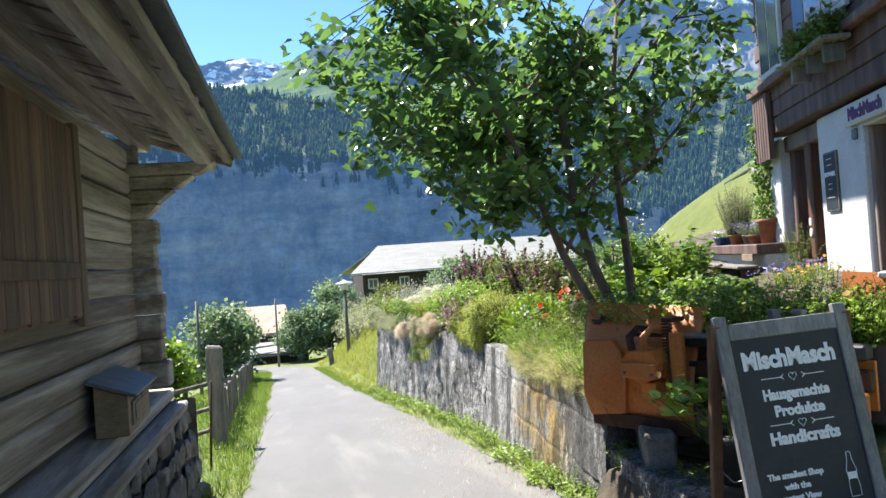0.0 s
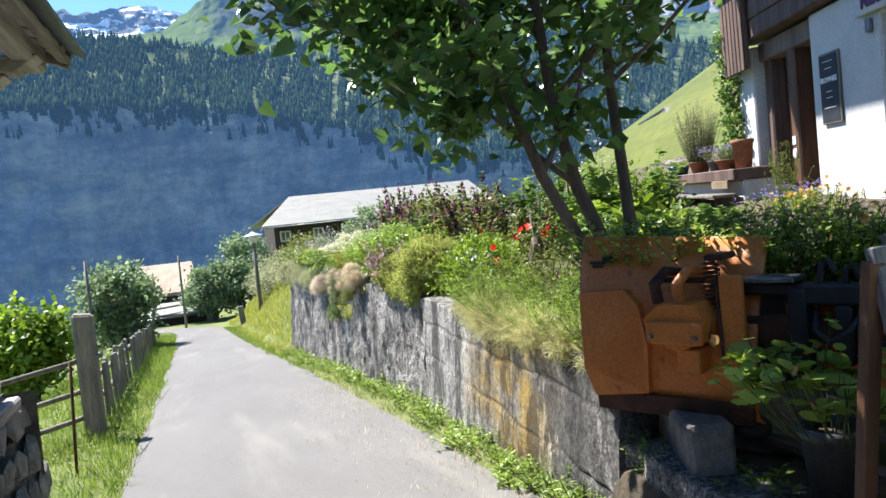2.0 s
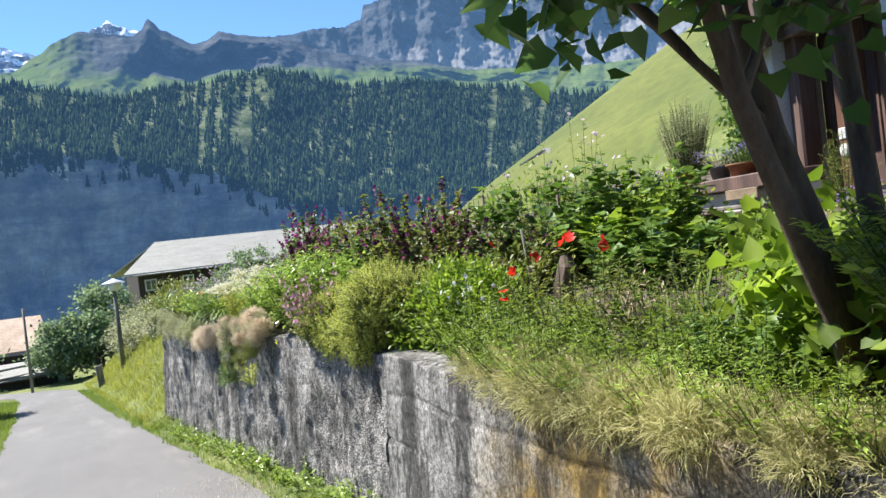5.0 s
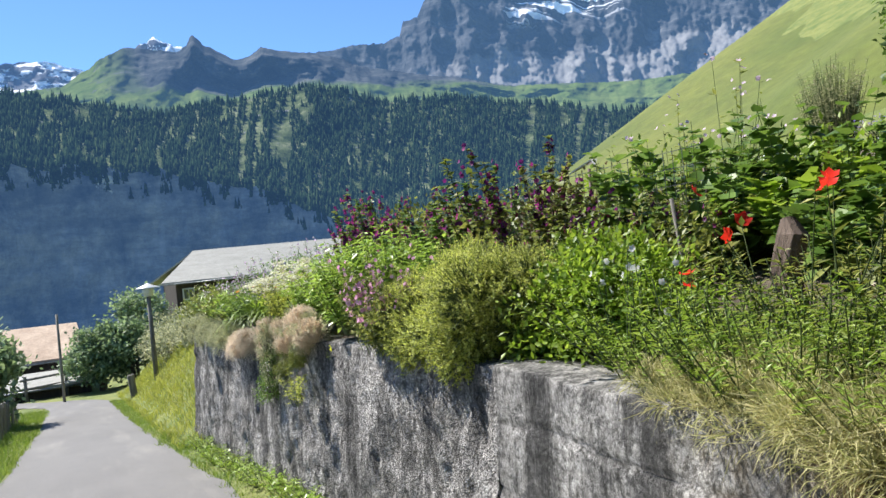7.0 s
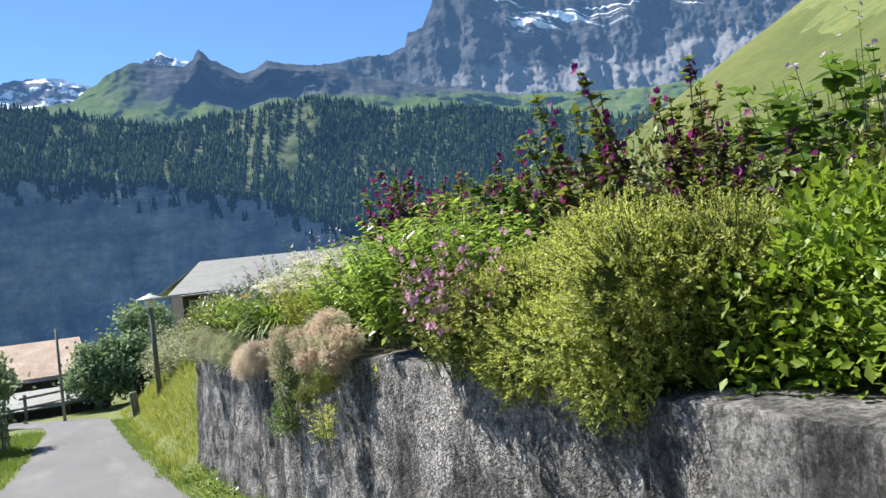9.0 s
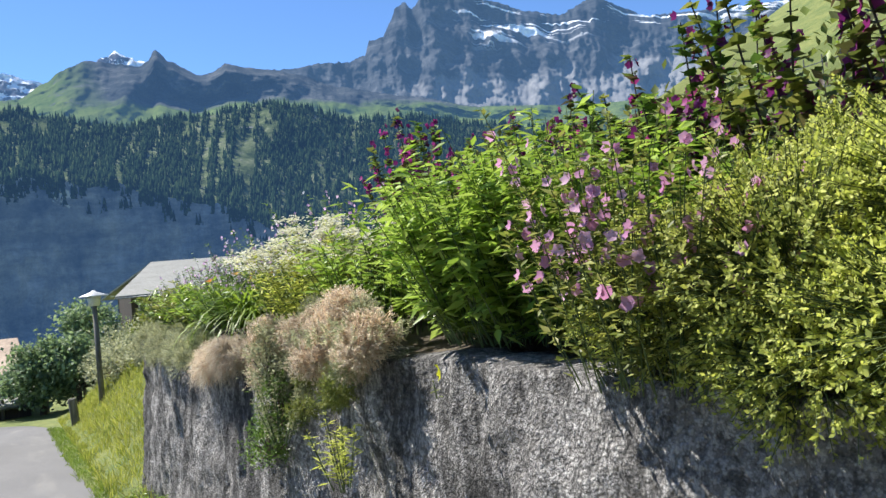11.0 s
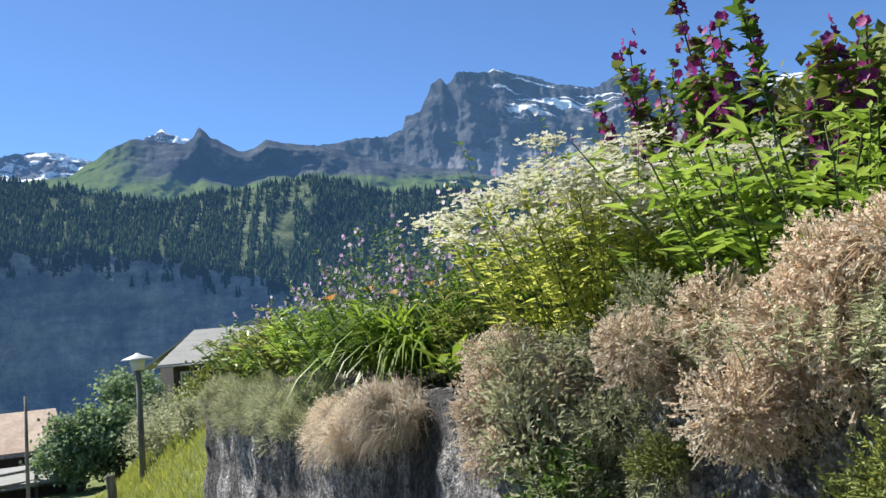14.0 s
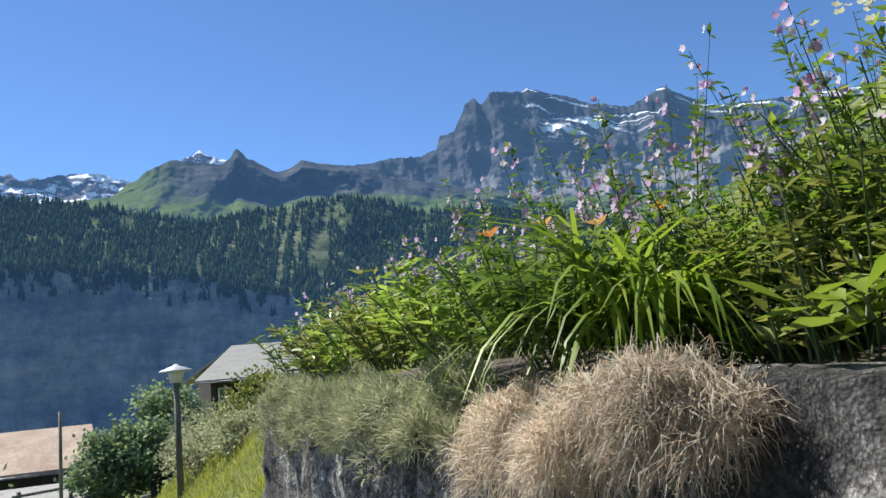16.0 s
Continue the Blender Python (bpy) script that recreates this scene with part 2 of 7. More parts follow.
def wall_material(name, dark, light, ochre):
    """Old rendered masonry: pitted, streaked dark downward, lichen and ochre stains."""
    m, nt, p = shader(name)
    streak = tex(nt, 4 if ochre else 3.4, 9, 0.78, (1, 1, 0.38))
    pits = tex(nt, 20, 7, 0.8)
    broad = tex(nt, 1.1, 4, 0.6)
    grit = tex(nt, 48, 8, 0.85)
    col = ramp(nt, broad, [(0.3, dark), (0.6, light)])
    col = mixed(nt, col, ramp(nt, streak, [(0.44, (0.10, 0.10, 0.10)), (0.52, (1, 1, 1))]), 0.55 if ochre else 0.72, "MULTIPLY")
    col = mixed(nt, col, ramp(nt, grit, [(0.45, (0.14, 0.14, 0.14)), (0.5, (1, 1, 1))]), 0.4, "MULTIPLY")
    col = mixed(nt, col, ramp(nt, pits, [(0.42, (0.2, 0.2, 0.2)), (0.52, (1, 1, 1))]), 0.8, "MULTIPLY")
    if ochre:
        mask = ramp(nt, tex(nt, 0.9, 4, 0.6, (1, 1, 1.6)), [(0.42, (0, 0, 0)), (0.54, (0.9, 0.9, 0.9))])
        mask = mixed(nt, mask, ramp(nt, streak, [(0.42, (0, 0, 0)), (0.5, (1, 1, 1))]), 0.5, "MULTIPLY")
        geo = nt.nodes.new("ShaderNodeNewGeometry")
        at = nt.nodes.new("ShaderNodeSeparateXYZ")
        nt.links.new(geo.outputs["Position"], at.inputs[0])
        stretch_of_wall = nt.nodes.new("ShaderNodeMath")
        stretch_of_wall.operation = "MULTIPLY"
        nt.links.new(between(nt, at.outputs[1], 6.3, 6.9), stretch_of_wall.inputs[0])
        nt.links.new(between(nt, at.outputs[1], 8.6, 7.9), stretch_of_wall.inputs[1])
        mask = mixed(nt, mask, stretch_of_wall.outputs[0], 1.0, "MULTIPLY")
        col = mixed(nt, col, (0.40, 0.26, 0.05), mask)
        # black crust in long runs, denser towards the near end of the wall
        runs = tex(nt, 2.2, 6, 0.75, (1.0, 1.6, 0.35))
        near_end = nt.nodes.new("ShaderNodeMath")
        near_end.operation = "MULTIPLY_ADD"
        nt.links.new(between(nt, at.outputs[1], 7.0, 6.3), near_end.inputs[0])
        near_end.inputs[1].default_value = -0.10
        nt.links.new(runs, near_end.inputs[2])
        col = mixed(nt, col, ramp(nt, near_end.outputs[0], [(0.42, (0.10, 0.10, 0.10)), (0.50, (1, 1, 1))]), 0.8, "MULTIPLY")
    else:
        mask = ramp(nt, tex(nt, 3.2, 5, 0.7), [(0.6, (0, 0, 0)), (0.72, (0.7, 0.7, 0.7))])
        col = mixed(nt, col, (0.55, 0.55, 0.52), mask)
    pebble = tex(nt, 46, kind="cells")
    fine = tex(nt, 105, kind="cells")
    crust = mixed(nt, pebble, fine, 0.45)
    col = mixed(nt, col, ramp(nt, crust, [(0.45, (1, 1, 1)), (0.57, (0.18, 0.178, 0.172))]), 0.4 if ochre else 0.55, "MULTIPLY")
    if not ochre:
        runs = tex(nt, 1.5, 6, 0.7, (1.0, 1.5, 0.3))
        col = mixed(nt, col, ramp(nt, runs, [(0.40, (0.16, 0.16, 0.155)), (0.50, (1, 1, 1))]), 0.7, "MULTIPLY")
    nt.links.new(col, p.inputs["Base Color"])
    p.inputs["Roughness"].default_value = 0.95
    low = nt.nodes.new("ShaderNodeInvert")
    nt.links.new(crust, low.inputs["Color"])
    bumped(nt, p, mixed(nt, mixed(nt, mixed(nt, pits, streak, 0.4), grit, 0.3), low.outputs[0], 0.15 if ochre else 0.45), 1.0, 0.04 if ochre else 0.08)
    return m


WALL_CONCRETE = wall_material("stained_concrete", (0.34, 0.328, 0.308), (0.58, 0.56, 0.53), True)
WALL_STONE = wall_material("rough_cast_masonry", (0.40, 0.38, 0.36), (0.68, 0.65, 0.615), False)


def sloped(nt, dip, along, across, detail=7, rough=0.65):
    """Noise drawn out along beds that dip by so many degrees to the east."""
    geo = nt.nodes.new("ShaderNodeNewGeometry")
    a = radians(dip)
    comb = nt.nodes.new("ShaderNodeCombineXYZ")
    for k, (axis_dir, size) in enumerate((((math.cos(a), 0.15, -math.sin(a)), along), ((math.sin(a), 0.1, math.cos(a)), across))):
        dot = nt.nodes.new("ShaderNodeVectorMath")
        dot.operation = "DOT_PRODUCT"
        dot.inputs[1].default_value = tuple(c * size for c in axis_dir)
        nt.links.new(geo.outputs["Position"], dot.inputs[0])
        nt.links.new(dot.outputs["Value"], comb.inputs[k])
    t = nt.nodes.new("ShaderNodeTexNoise")
    t.inputs["Scale"].default_value, t.inputs["Detail"].default_value, t.inputs["Roughness"].default_value = 1.0, detail, rough
    nt.links.new(comb.outputs[0], t.inputs["Vector"])
    return t.outputs[0]


def haze_glow(name, haze, strength):
    """Far slopes, with a faint blue glow in the material standing in for haze."""
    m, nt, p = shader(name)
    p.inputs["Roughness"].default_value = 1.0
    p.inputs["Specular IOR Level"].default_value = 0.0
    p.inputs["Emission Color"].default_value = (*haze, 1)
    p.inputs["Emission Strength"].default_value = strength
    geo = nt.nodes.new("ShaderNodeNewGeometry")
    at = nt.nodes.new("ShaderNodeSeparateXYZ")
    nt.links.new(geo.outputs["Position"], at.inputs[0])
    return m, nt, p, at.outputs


def black_white(nt, value, lo, hi):
    return ramp(nt, value, [(lo, (0, 0, 0)), (hi, (1, 1, 1))])


def cliff_material():
    """Bedded limestone: level ledges, their relief put in as dark and light colour, upright water streaks, one pale
    rock fall.
    """
    m, nt, p, at = haze_glow("far_cliff", (0.025, 0.061, 0.138), 0.52)
    beds = tex(nt, 0.022, 8, 0.7, (0.35, 0.35, 1.3))
    streaks = tex(nt, 0.03, 7, 0.7, (1.2, 1.2, 0.13))
    blocks = tex(nt, 0.016, 9, 0.75)
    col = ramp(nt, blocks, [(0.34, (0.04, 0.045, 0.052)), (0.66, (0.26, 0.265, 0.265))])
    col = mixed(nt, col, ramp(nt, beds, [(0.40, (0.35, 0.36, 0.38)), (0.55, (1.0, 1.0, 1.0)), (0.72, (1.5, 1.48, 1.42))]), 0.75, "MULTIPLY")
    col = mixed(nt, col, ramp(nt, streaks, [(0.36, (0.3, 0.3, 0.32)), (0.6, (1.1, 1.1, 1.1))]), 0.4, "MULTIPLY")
    spot = nt.nodes.new("ShaderNodeVectorMath")
    spot.operation = "MULTIPLY"
    spot.inputs[1].default_value = (1.0, 0.0, 0.8)
    geo = nt.nodes.new("ShaderNodeNewGeometry")
    nt.links.new(geo.outputs["Position"], spot.inputs[0])
    far = nt.nodes.new("ShaderNodeVectorMath")
    far.operation = "DISTANCE"
    far.inputs[1].default_value = (74.0, 0.0, 152.0)
    nt.links.new(spot.outputs[0], far.inputs[0])
    rag = nt.nodes.new("ShaderNodeMath")
    rag.operation = "MULTIPLY_ADD"
    nt.links.new(tex(nt, 0.06, 5, 0.7), rag.inputs[0])
    rag.inputs[1].default_value = 90.0
    nt.links.new(far.outputs["Value"], rag.inputs[2])
    col = mixed(nt, col, (0.36, 0.37, 0.34), between(nt, rag.outputs[0], 58, 50))
    nt.links.new(col, p.inputs["Base Color"])
    bumped(nt, p, mixed(nt, beds, streaks, 0.5), 1.0, 9.0)
    return m


def slope_material():
    """Ground under the far forest: grass, bare gullies and grey rock."""
    m, nt, p, at = haze_glow("far_forest_slope", (0.022, 0.058, 0.13), 0.36)
    col = ramp(nt, tex(nt, 0.018, 8, 0.7, (1, 1, 0.4)), [(0.34, (0.03, 0.048, 0.024)), (0.5, (0.095, 0.12, 0.055)), (0.66, (0.20, 0.215, 0.13))])
    col = mixed(nt, col, (0.19, 0.195, 0.19), black_white(nt, tex(nt, 0.03, 6, 0.7), 0.60, 0.68))
    nt.links.new(col, p.inputs["Base Color"])
    bumped(nt, p, tex(nt, 0.06, 8, 0.7, (1, 1, 0.4)), 1.0, 6.0)
    return m


def alp_material():
    """Pasture on the lower knolls and on their western back, dark bedded rock above."""
    m, nt, p, at = haze_glow("far_alp_meadow", (0.034, 0.08, 0.17), 0.52)
    beds = tex(nt, 0.011, 9, 0.74, (1, 1, 1.7))
    rock = ramp(nt, beds, [(0.36, (0.03, 0.036, 0.04)), (0.52, (0.058, 0.064, 0.064)), (0.68, (0.13, 0.13, 0.127))])
    turf = ramp(nt, tex(nt, 0.012, 7, 0.7), [(0.35, (0.055, 0.09, 0.022)), (0.65, (0.125, 0.16, 0.045))])
    wobble = nt.nodes.new("ShaderNodeMath")
    wobble.operation = "MULTIPLY_ADD"
    nt.links.new(tex(nt, 0.007, 6, 0.65), wobble.inputs[0])
    wobble.inputs[1].default_value = 150.0
    nt.links.new(at[2], wobble.inputs[2])
    low = between(nt, wobble.outputs[0], 668, 632)
    west = between(nt, at[0], 270, 130)
    bare = ramp(nt, beds, [(0.56, (1, 1, 1)), (0.64, (0.1, 0.1, 0.1))])
    mask = mixed(nt, low, mixed(nt, west, bare, 1.0, "MULTIPLY"), 1.0, "LIGHTEN")
    col = mixed(nt, rock, turf, mask)
    nt.links.new(col, p.inputs["Base Color"])
    bumped(nt, p, tex(nt, 0.03, 8, 0.7), 1.0, 8.0)
    return m


def peak_material():
    """Blue-grey rock in dipping beds, scree aprons at its foot, snow lying along the ledges of its eastern back."""
    m, nt, p, at = haze_glow("far_rock_peak", (0.042, 0.092, 0.18), 0.58)
    beds = sloped(nt, 24, 0.0035, 0.022, 9, 0.72)
    ribs = tex(nt, 0.012, 8, 0.72, (1.3, 1.3, 0.4))
    col = ramp(nt, beds, [(0.34, (0.035, 0.04, 0.047)), (0.52, (0.07, 0.075, 0.08)), (0.72, (0.14, 0.143, 0.147))])
    col = mixed(nt, col, ramp(nt, ribs, [(0.38, (0.45, 0.45, 0.48)), (0.6, (1.1, 1.1, 1.1))]), 0.7, "MULTIPLY")
    apron = nt.nodes.new("ShaderNodeMath")
    apron.operation = "MULTIPLY_ADD"
    nt.links.new(tex(nt, 0.0036, 4, 0.55, (1.2, 1.2, 0.8)), apron.inputs[0])
    apron.inputs[1].default_value = 420.0
    nt.links.new(at[2], apron.inputs[2])
    scree = ramp(nt, tex(nt, 0.02, 6, 0.7, (1, 1, 0.3)), [(0.35, (0.14, 0.14, 0.142)), (0.65, (0.20, 0.198, 0.195))])
    col = mixed(nt, col, scree, between(nt, apron.outputs[0], 1012, 975))
    drift = sloped(nt, 27, 0.0026, 0.021, 5, 0.6)
    lie = black_white(nt, drift, 0.548, 0.562)
    lie = mixed(nt, lie, between(nt, at[0], 1790, 1860), 1.0, "MULTIPLY")
    lie = mixed(nt, lie, between(nt, at[2], 930, 1000), 1.0, "MULTIPLY")
    col = mixed(nt, col, (0.85, 0.86, 0.88), lie)
    nt.links.new(col, p.inputs["Base Color"])
    bumped(nt, p, mixed(nt, beds, ribs, 0.5), 1.0, 8.0)
    return m


def snow_material():
    m, nt, p, at = haze_glow("far_snow_range", (0.045, 0.10, 0.21), 0.55)
    col = ramp(nt, tex(nt, 0.009, 8, 0.7, (1, 1, 0.6)), [(0.35, (0.06, 0.066, 0.08)), (0.65, (0.17, 0.175, 0.185))])
    lie = black_white(nt, tex(nt, 0.0042, 6, 0.62, (1, 1, 2.2)), 0.50, 0.515)
    col = mixed(nt, col, (0.85, 0.86, 0.88), lie)
    nt.links.new(col, p.inputs["Base Color"])
    bumped(nt, p, tex(nt, 0.03, 8, 0.7), 1.0, 12.0)
    return m


def spruce_material():
    m, nt, p, at = haze_glow("far_spruce", (0.022, 0.052, 0.115), 0.41)
    geo = nt.nodes.new("ShaderNodeNewGeometry")
    col = ramp(nt, geo.outputs["Random Per Island"], [(0.0, (0.010, 0.022, 0.012)), (0.7, (0.022, 0.042, 0.02)), (1.0, (0.05, 0.075, 0.03))])
    nt.links.new(col, p.inputs["Base Color"])
    return m


CLIFF, FOREST_FLOOR, ALP, PEAK, SNOW_RANGE, CONIFER_FAR = cliff_material(), slope_material(), alp_material(), peak_material(), snow_material(), spruce_material()

# ---- builders ----


def link(name, me, material=None, parent=None, label="", smooth=False):
    ob = new(name, me)
    if material:
        me.materials.append(material)
    if smooth:
        me.polygons.foreach_set("use_smooth", [True] * len(me.polygons))
    if parent is not None:
        ob.parent = parent
    if label:
        ob["label"] = label
    return ob


def part(name, bm, material, parent=None, label="", smooth=False):
    me = bpy.data.meshes.new(name)
    bmesh.ops.recalc_face_normals(bm, faces=bm.faces)
    bm.to_mesh(me)
    bm.free()
    return link(name, me, material, parent, label, smooth)


def thing(name, label, category, at=(0, 0, 0), turn=0, group="", kind=""):
    ob = new(name)
    ob.matrix_basis = pose(*at, 0, 0, turn)
    ob.empty_display_size = 0.1
    return tagged(ob, label, category, group, kind)


def add_box(bm, lo, hi, m=None, bevel=0.0, jitter=0.0):
    lo, hi = Vector(lo), Vector(hi)
    made = bmesh.ops.create_cube(bm, size=1.0)["verts"]
    for v in made:
        v.co = Vector(((lo[i] + hi[i]) / 2 + v.co[i] * (hi[i] - lo[i]) for i in range(3)))
        if jitter:
            v.co += Vector((random.uniform(-jitter, jitter) for _ in range(3)))
    if bevel:
        edges = list({e for v in made for e in v.link_edges})
        made = bmesh.ops.bevel(bm, geom=edges, offset=bevel, segments=1, affect="EDGES", profile=0.5)["verts"]
        made = list({v for v in made})
    if m is not None:
        bmesh.ops.transform(bm, matrix=m, verts=list({v for v in made}))
    return made


def box(name, lo, hi, material, parent=None, bevel=0.006, label="", m=None, jitter=0.0):
    bm = bmesh.new()
    add_box(bm, lo, hi, m, bevel, jitter)
    return part(name, bm, material, parent, label)


def tube(bm, points, radii, sides=8, cap=True):
    """A tapered tube along points."""
    rings = []
    points = [Vector(p) for p in points]
    for i, p in enumerate(points):
        d = (points[min(i + 1, len(points) - 1)] - points[max(i - 1, 0)]).normalized()
        a = d.orthogonal().normalized()
        if i:
            a = (prev - d * prev.dot(d)).normalized()
        prev = a
        b = d.cross(a)
        r = radii[i] if hasattr(radii, "__len__") else radii
        rings.append([bm.verts.new(p + (a * math.cos(k * math.tau / sides) + b * math.sin(k * math.tau / sides)) * r) for k in range(sides)])
    for u, v in zip(rings, rings[1:]):
        for k in range(sides):
            bm.faces.new((u[k], u[(k + 1) % sides], v[(k + 1) % sides], v[k]))
    if cap:
        bm.faces.new(rings[0][::-1])
        bm.faces.new(rings[-1])


def lathe(bm, profile, centre=(0, 0, 0), sides=20):
    rings = [[bm.verts.new((centre[0] + r * math.cos(k * math.tau / sides), centre[1] + r * math.sin(k * math.tau / sides), centre[2] + z)) for k in range(sides)] for r, z in profile]
    for u, v in zip(rings, rings[1:]):
        for k in range(sides):
            bm.faces.new((u[k], u[(k + 1) % sides], v[(k + 1) % sides], v[k]))
    bm.faces.new(rings[0][::-1])
    bm.faces.new(rings[-1])


def tubed(name, points, radii, material, parent=None, label="", sides=8):
    bm = bmesh.new()
    tube(bm, points, radii, sides)
    return part(name, bm, material, parent, label, True)


def turned(name, profile, material, parent=None, centre=(0, 0, 0), label="", sides=20):
    bm = bmesh.new()
    lathe(bm, profile, centre, sides)
    return part(name, bm, material, parent, label, True)


def arrays(name, verts, faces, material, parent=None, label="", smooth=False):
    """A mesh from numpy arrays: verts (n, 3), faces (m, 3 or 4)."""
    verts, faces = np.asarray(verts, np.float32), np.asarray(faces, np.int32)
    me = bpy.data.meshes.new(name)
    k = faces.shape[1]
    me.vertices.add(len(verts))
    me.vertices.foreach_set("co", verts.ravel())
    me.loops.add(faces.size)
    me.loops.foreach_set("vertex_index", faces.ravel())
    me.polygons.add(len(faces))
    me.polygons.foreach_set("loop_start", np.arange(0, faces.size, k, dtype=np.int32))
    me.update(calc_edges=True)
    return link(name, me, material, parent, label, smooth)


def grid_mesh(name, us, vs, fn, material, parent=None, smooth=True, label=""):
    """A sheet: fn(u, v) gives the place."""
    pts = np.array([fn(u, v) for v in vs for u in us], np.float32)
    nu, nv = len(us), len(vs)
    i, j = np.meshgrid(np.arange(nu - 1), np.arange(nv - 1))
    a = (j * nu + i).ravel()
    return arrays(name, pts, np.stack([a, a + 1, a + nu + 1, a + nu], 1), material, parent, label, smooth)


def unit(v):
    return v / np.maximum(np.linalg.norm(v, axis=1, keepdims=True), 1e-9)


RNG = np.random.default_rng(7)

LANCE = (np.array([[0, 0, 0], [-0.5, 0.45, 0.05], [0, 0.5, -0.04], [0.5, 0.45, 0.05], [0, 1, -0.05]]), np.array([[0, 2, 1], [0, 3, 2], [1, 2, 4], [2, 3, 4]]))
HEART = (np.array([[0, 0, 0], [-0.42, -0.08, 0.06], [-0.5, 0.3, 0.1], [0, 0.4, -0.05], [0.42, -0.08, 0.06], [0.5, 0.3, 0.1], [0, 1, -0.12]]),
         np.array([[0, 3, 1], [1, 3, 2], [0, 4, 3], [4, 5, 3], [2, 3, 6], [3, 5, 6]]))
NASTURTIUM = (np.array([[0, 0.5, -0.06]] + [[0.5 * math.cos(a), 0.5 + 0.5 * math.sin(a), 0.02 * (-1) ** k] for k, a in ((k, k * math.tau / 12) for k in range(12))]),
              np.array([[0, k + 1, (k + 1) % 12 + 1] for k in range(12)]))
RHOMB = (np.array([[0, 0, 0], [-0.5, 0.5, 0], [0, 1, 0.05], [0.5, 0.5, 0]]), np.array([[0, 3, 1], [1, 3, 2]]))
BLADE = (np.array([[-0.5, 0, 0], [0.5, 0, 0], [-0.4, 0.5, 0.0], [0.4, 0.5, 0.0], [-0.25, 0.82, -0.12], [0.25, 0.82, -0.12], [0, 1, -0.3]]),
         np.array([[0, 1, 3], [0, 3, 2], [2, 3, 5], [2, 5, 4], [4, 5, 6]]))
PETAL5 = (np.array([[0, 0, 0]] + [[0.5 * math.cos(a) * r, 0.5 * math.sin(a) * r, 0.24 if r > 0.8 else 0.07] for a, r in ((k * math.tau / 10, (1.0, 0.78)[k % 2]) for k in range(10))]),
          np.array([[0, k + 1, (k + 1) % 10 + 1] for k in range(10)]))


def loose(ob):
    """Marks a joined mesh of leaves or stems that nobody could count."""
    ob["kind"] = "stuff"
    return ob


def strew(name, shape, at, along, face, length, width, material, parent, label=""):
    """Many copies of a small leaf shape in one mesh: at, along (tip) and face (normal) are (n, 3)."""
    tv, tf = shape
    n = len(at)
    y = unit(along)
    x = unit(np.cross(y, face))
    z = np.cross(x, y)
    L, W = np.broadcast_to(length, n)[:, None, None], np.broadcast_to(width, n)[:, None, None]
    v = at[:, None, :] + x[:, None, :] * tv[None, :, 0:1] * W + y[:, None, :] * tv[None, :, 1:2] * L + z[:, None, :] * tv[None, :, 2:3] * L
    f = tf[None] + (np.arange(n) * len(tv))[:, None, None]
    return loose(arrays(name, v.reshape(-1, 3), f.reshape(-1, 3), material, parent, label))


def stalks(name, foot, tip, r0, material, parent, sag=0.0, label=""):
    """Thin three-sided stems from foot to tip."""
    n = len(foot)
    d = tip - foot
    side = unit(np.cross(d, np.array([0.3, 0.7, 0.2])))
    other = unit(np.cross(d, side))
    rows = []
    for k, (f, s) in enumerate(((0, 1), (0.5, 0.8), (1, 0.45))):
        c = foot + d * f
        c[:, 2] -= sag * (f * (1 - f)) * 4 * np.linalg.norm(d, axis=1) * -1
        for a in range(3):
            rows.append(c + (side * math.cos(a * 2.094) + other * math.sin(a * 2.094)) * r0 * s)
    v = np.stack(rows, 1)
    quads = np.array([[r * 3 + a, r * 3 + (a + 1) % 3, r * 3 + 3 + (a + 1) % 3, r * 3 + 3 + a] for r in range(2) for a in range(3)])
    f = quads[None] + (np.arange(n) * 9)[:, None, None]
    return loose(arrays(name, v.reshape(-1, 3), f.reshape(-1, 4), material, parent, label))


def randdir(n, up=0.0):
    d = RNG.normal(size=(n, 3))
    d[:, 2] += up
    return unit(d)


# ---- ground and setting ----


def road_z(y):
    return 0.05 - 0.079 * y if y < 44 else 0.05 - 0.079 * 44 - 0.04 * (y - 44)


def road_mid(y):
    return 0.925 - 0.009 * (y - 10) - (0.035 * (y - 36) ** 2 if y > 36 else 0)


def road_half(y):
    return max(0.95, 1.275 - 0.021 * (max(y, 6) - 10))


def smooth01(a, b, x):
    t = min(1, max(0, (x - a) / (b - a)))
    return t * t * (3 - 2 * t)


def ground_z(x, y):
    z = road_z(y)
    if x < -0.8:
        fall = min(-0.8 - x, 60)
        z -= 0.32 * fall * smooth01(0, 3, fall) + 0.0
    if x > 2.2:
        r = x - 2.2
        bank = min(r, 2.2) * 0.95 * smooth01(18.5, 20.5, y) * (1 - smooth01(36, 48, y))
        yard = 0.12 * smooth01(0, 0.5, r) + smooth01(0, 4, r) * 0.5
        z += bank + yard * (1 - smooth01(18.5, 20.5, y)) + (0.08 * min(r, 20) if y > 19 else 0)
        z += 0.55 * max(0, x - 24) * smooth01(24, 40, x)
        z += min(max(0, 11 - y), 11) * 0.079 * smooth01(0, 3, r) * (1 if y < 11 else 0)
    if y > 62:
        z -= 0.28 * (y - 62) * smooth01(62, 90, y)
    if y < -10:
        z += 0.03 * (-10 - y)
    d = math.hypot(x, y)
    if d > 160:
        z -= (d - 160) * 0.12
    return max(z + 0.03 * noise.noise((x * 0.5, y * 0.5, 0)) * (0 if -0.9 < x < 2.4 else 1), -260)


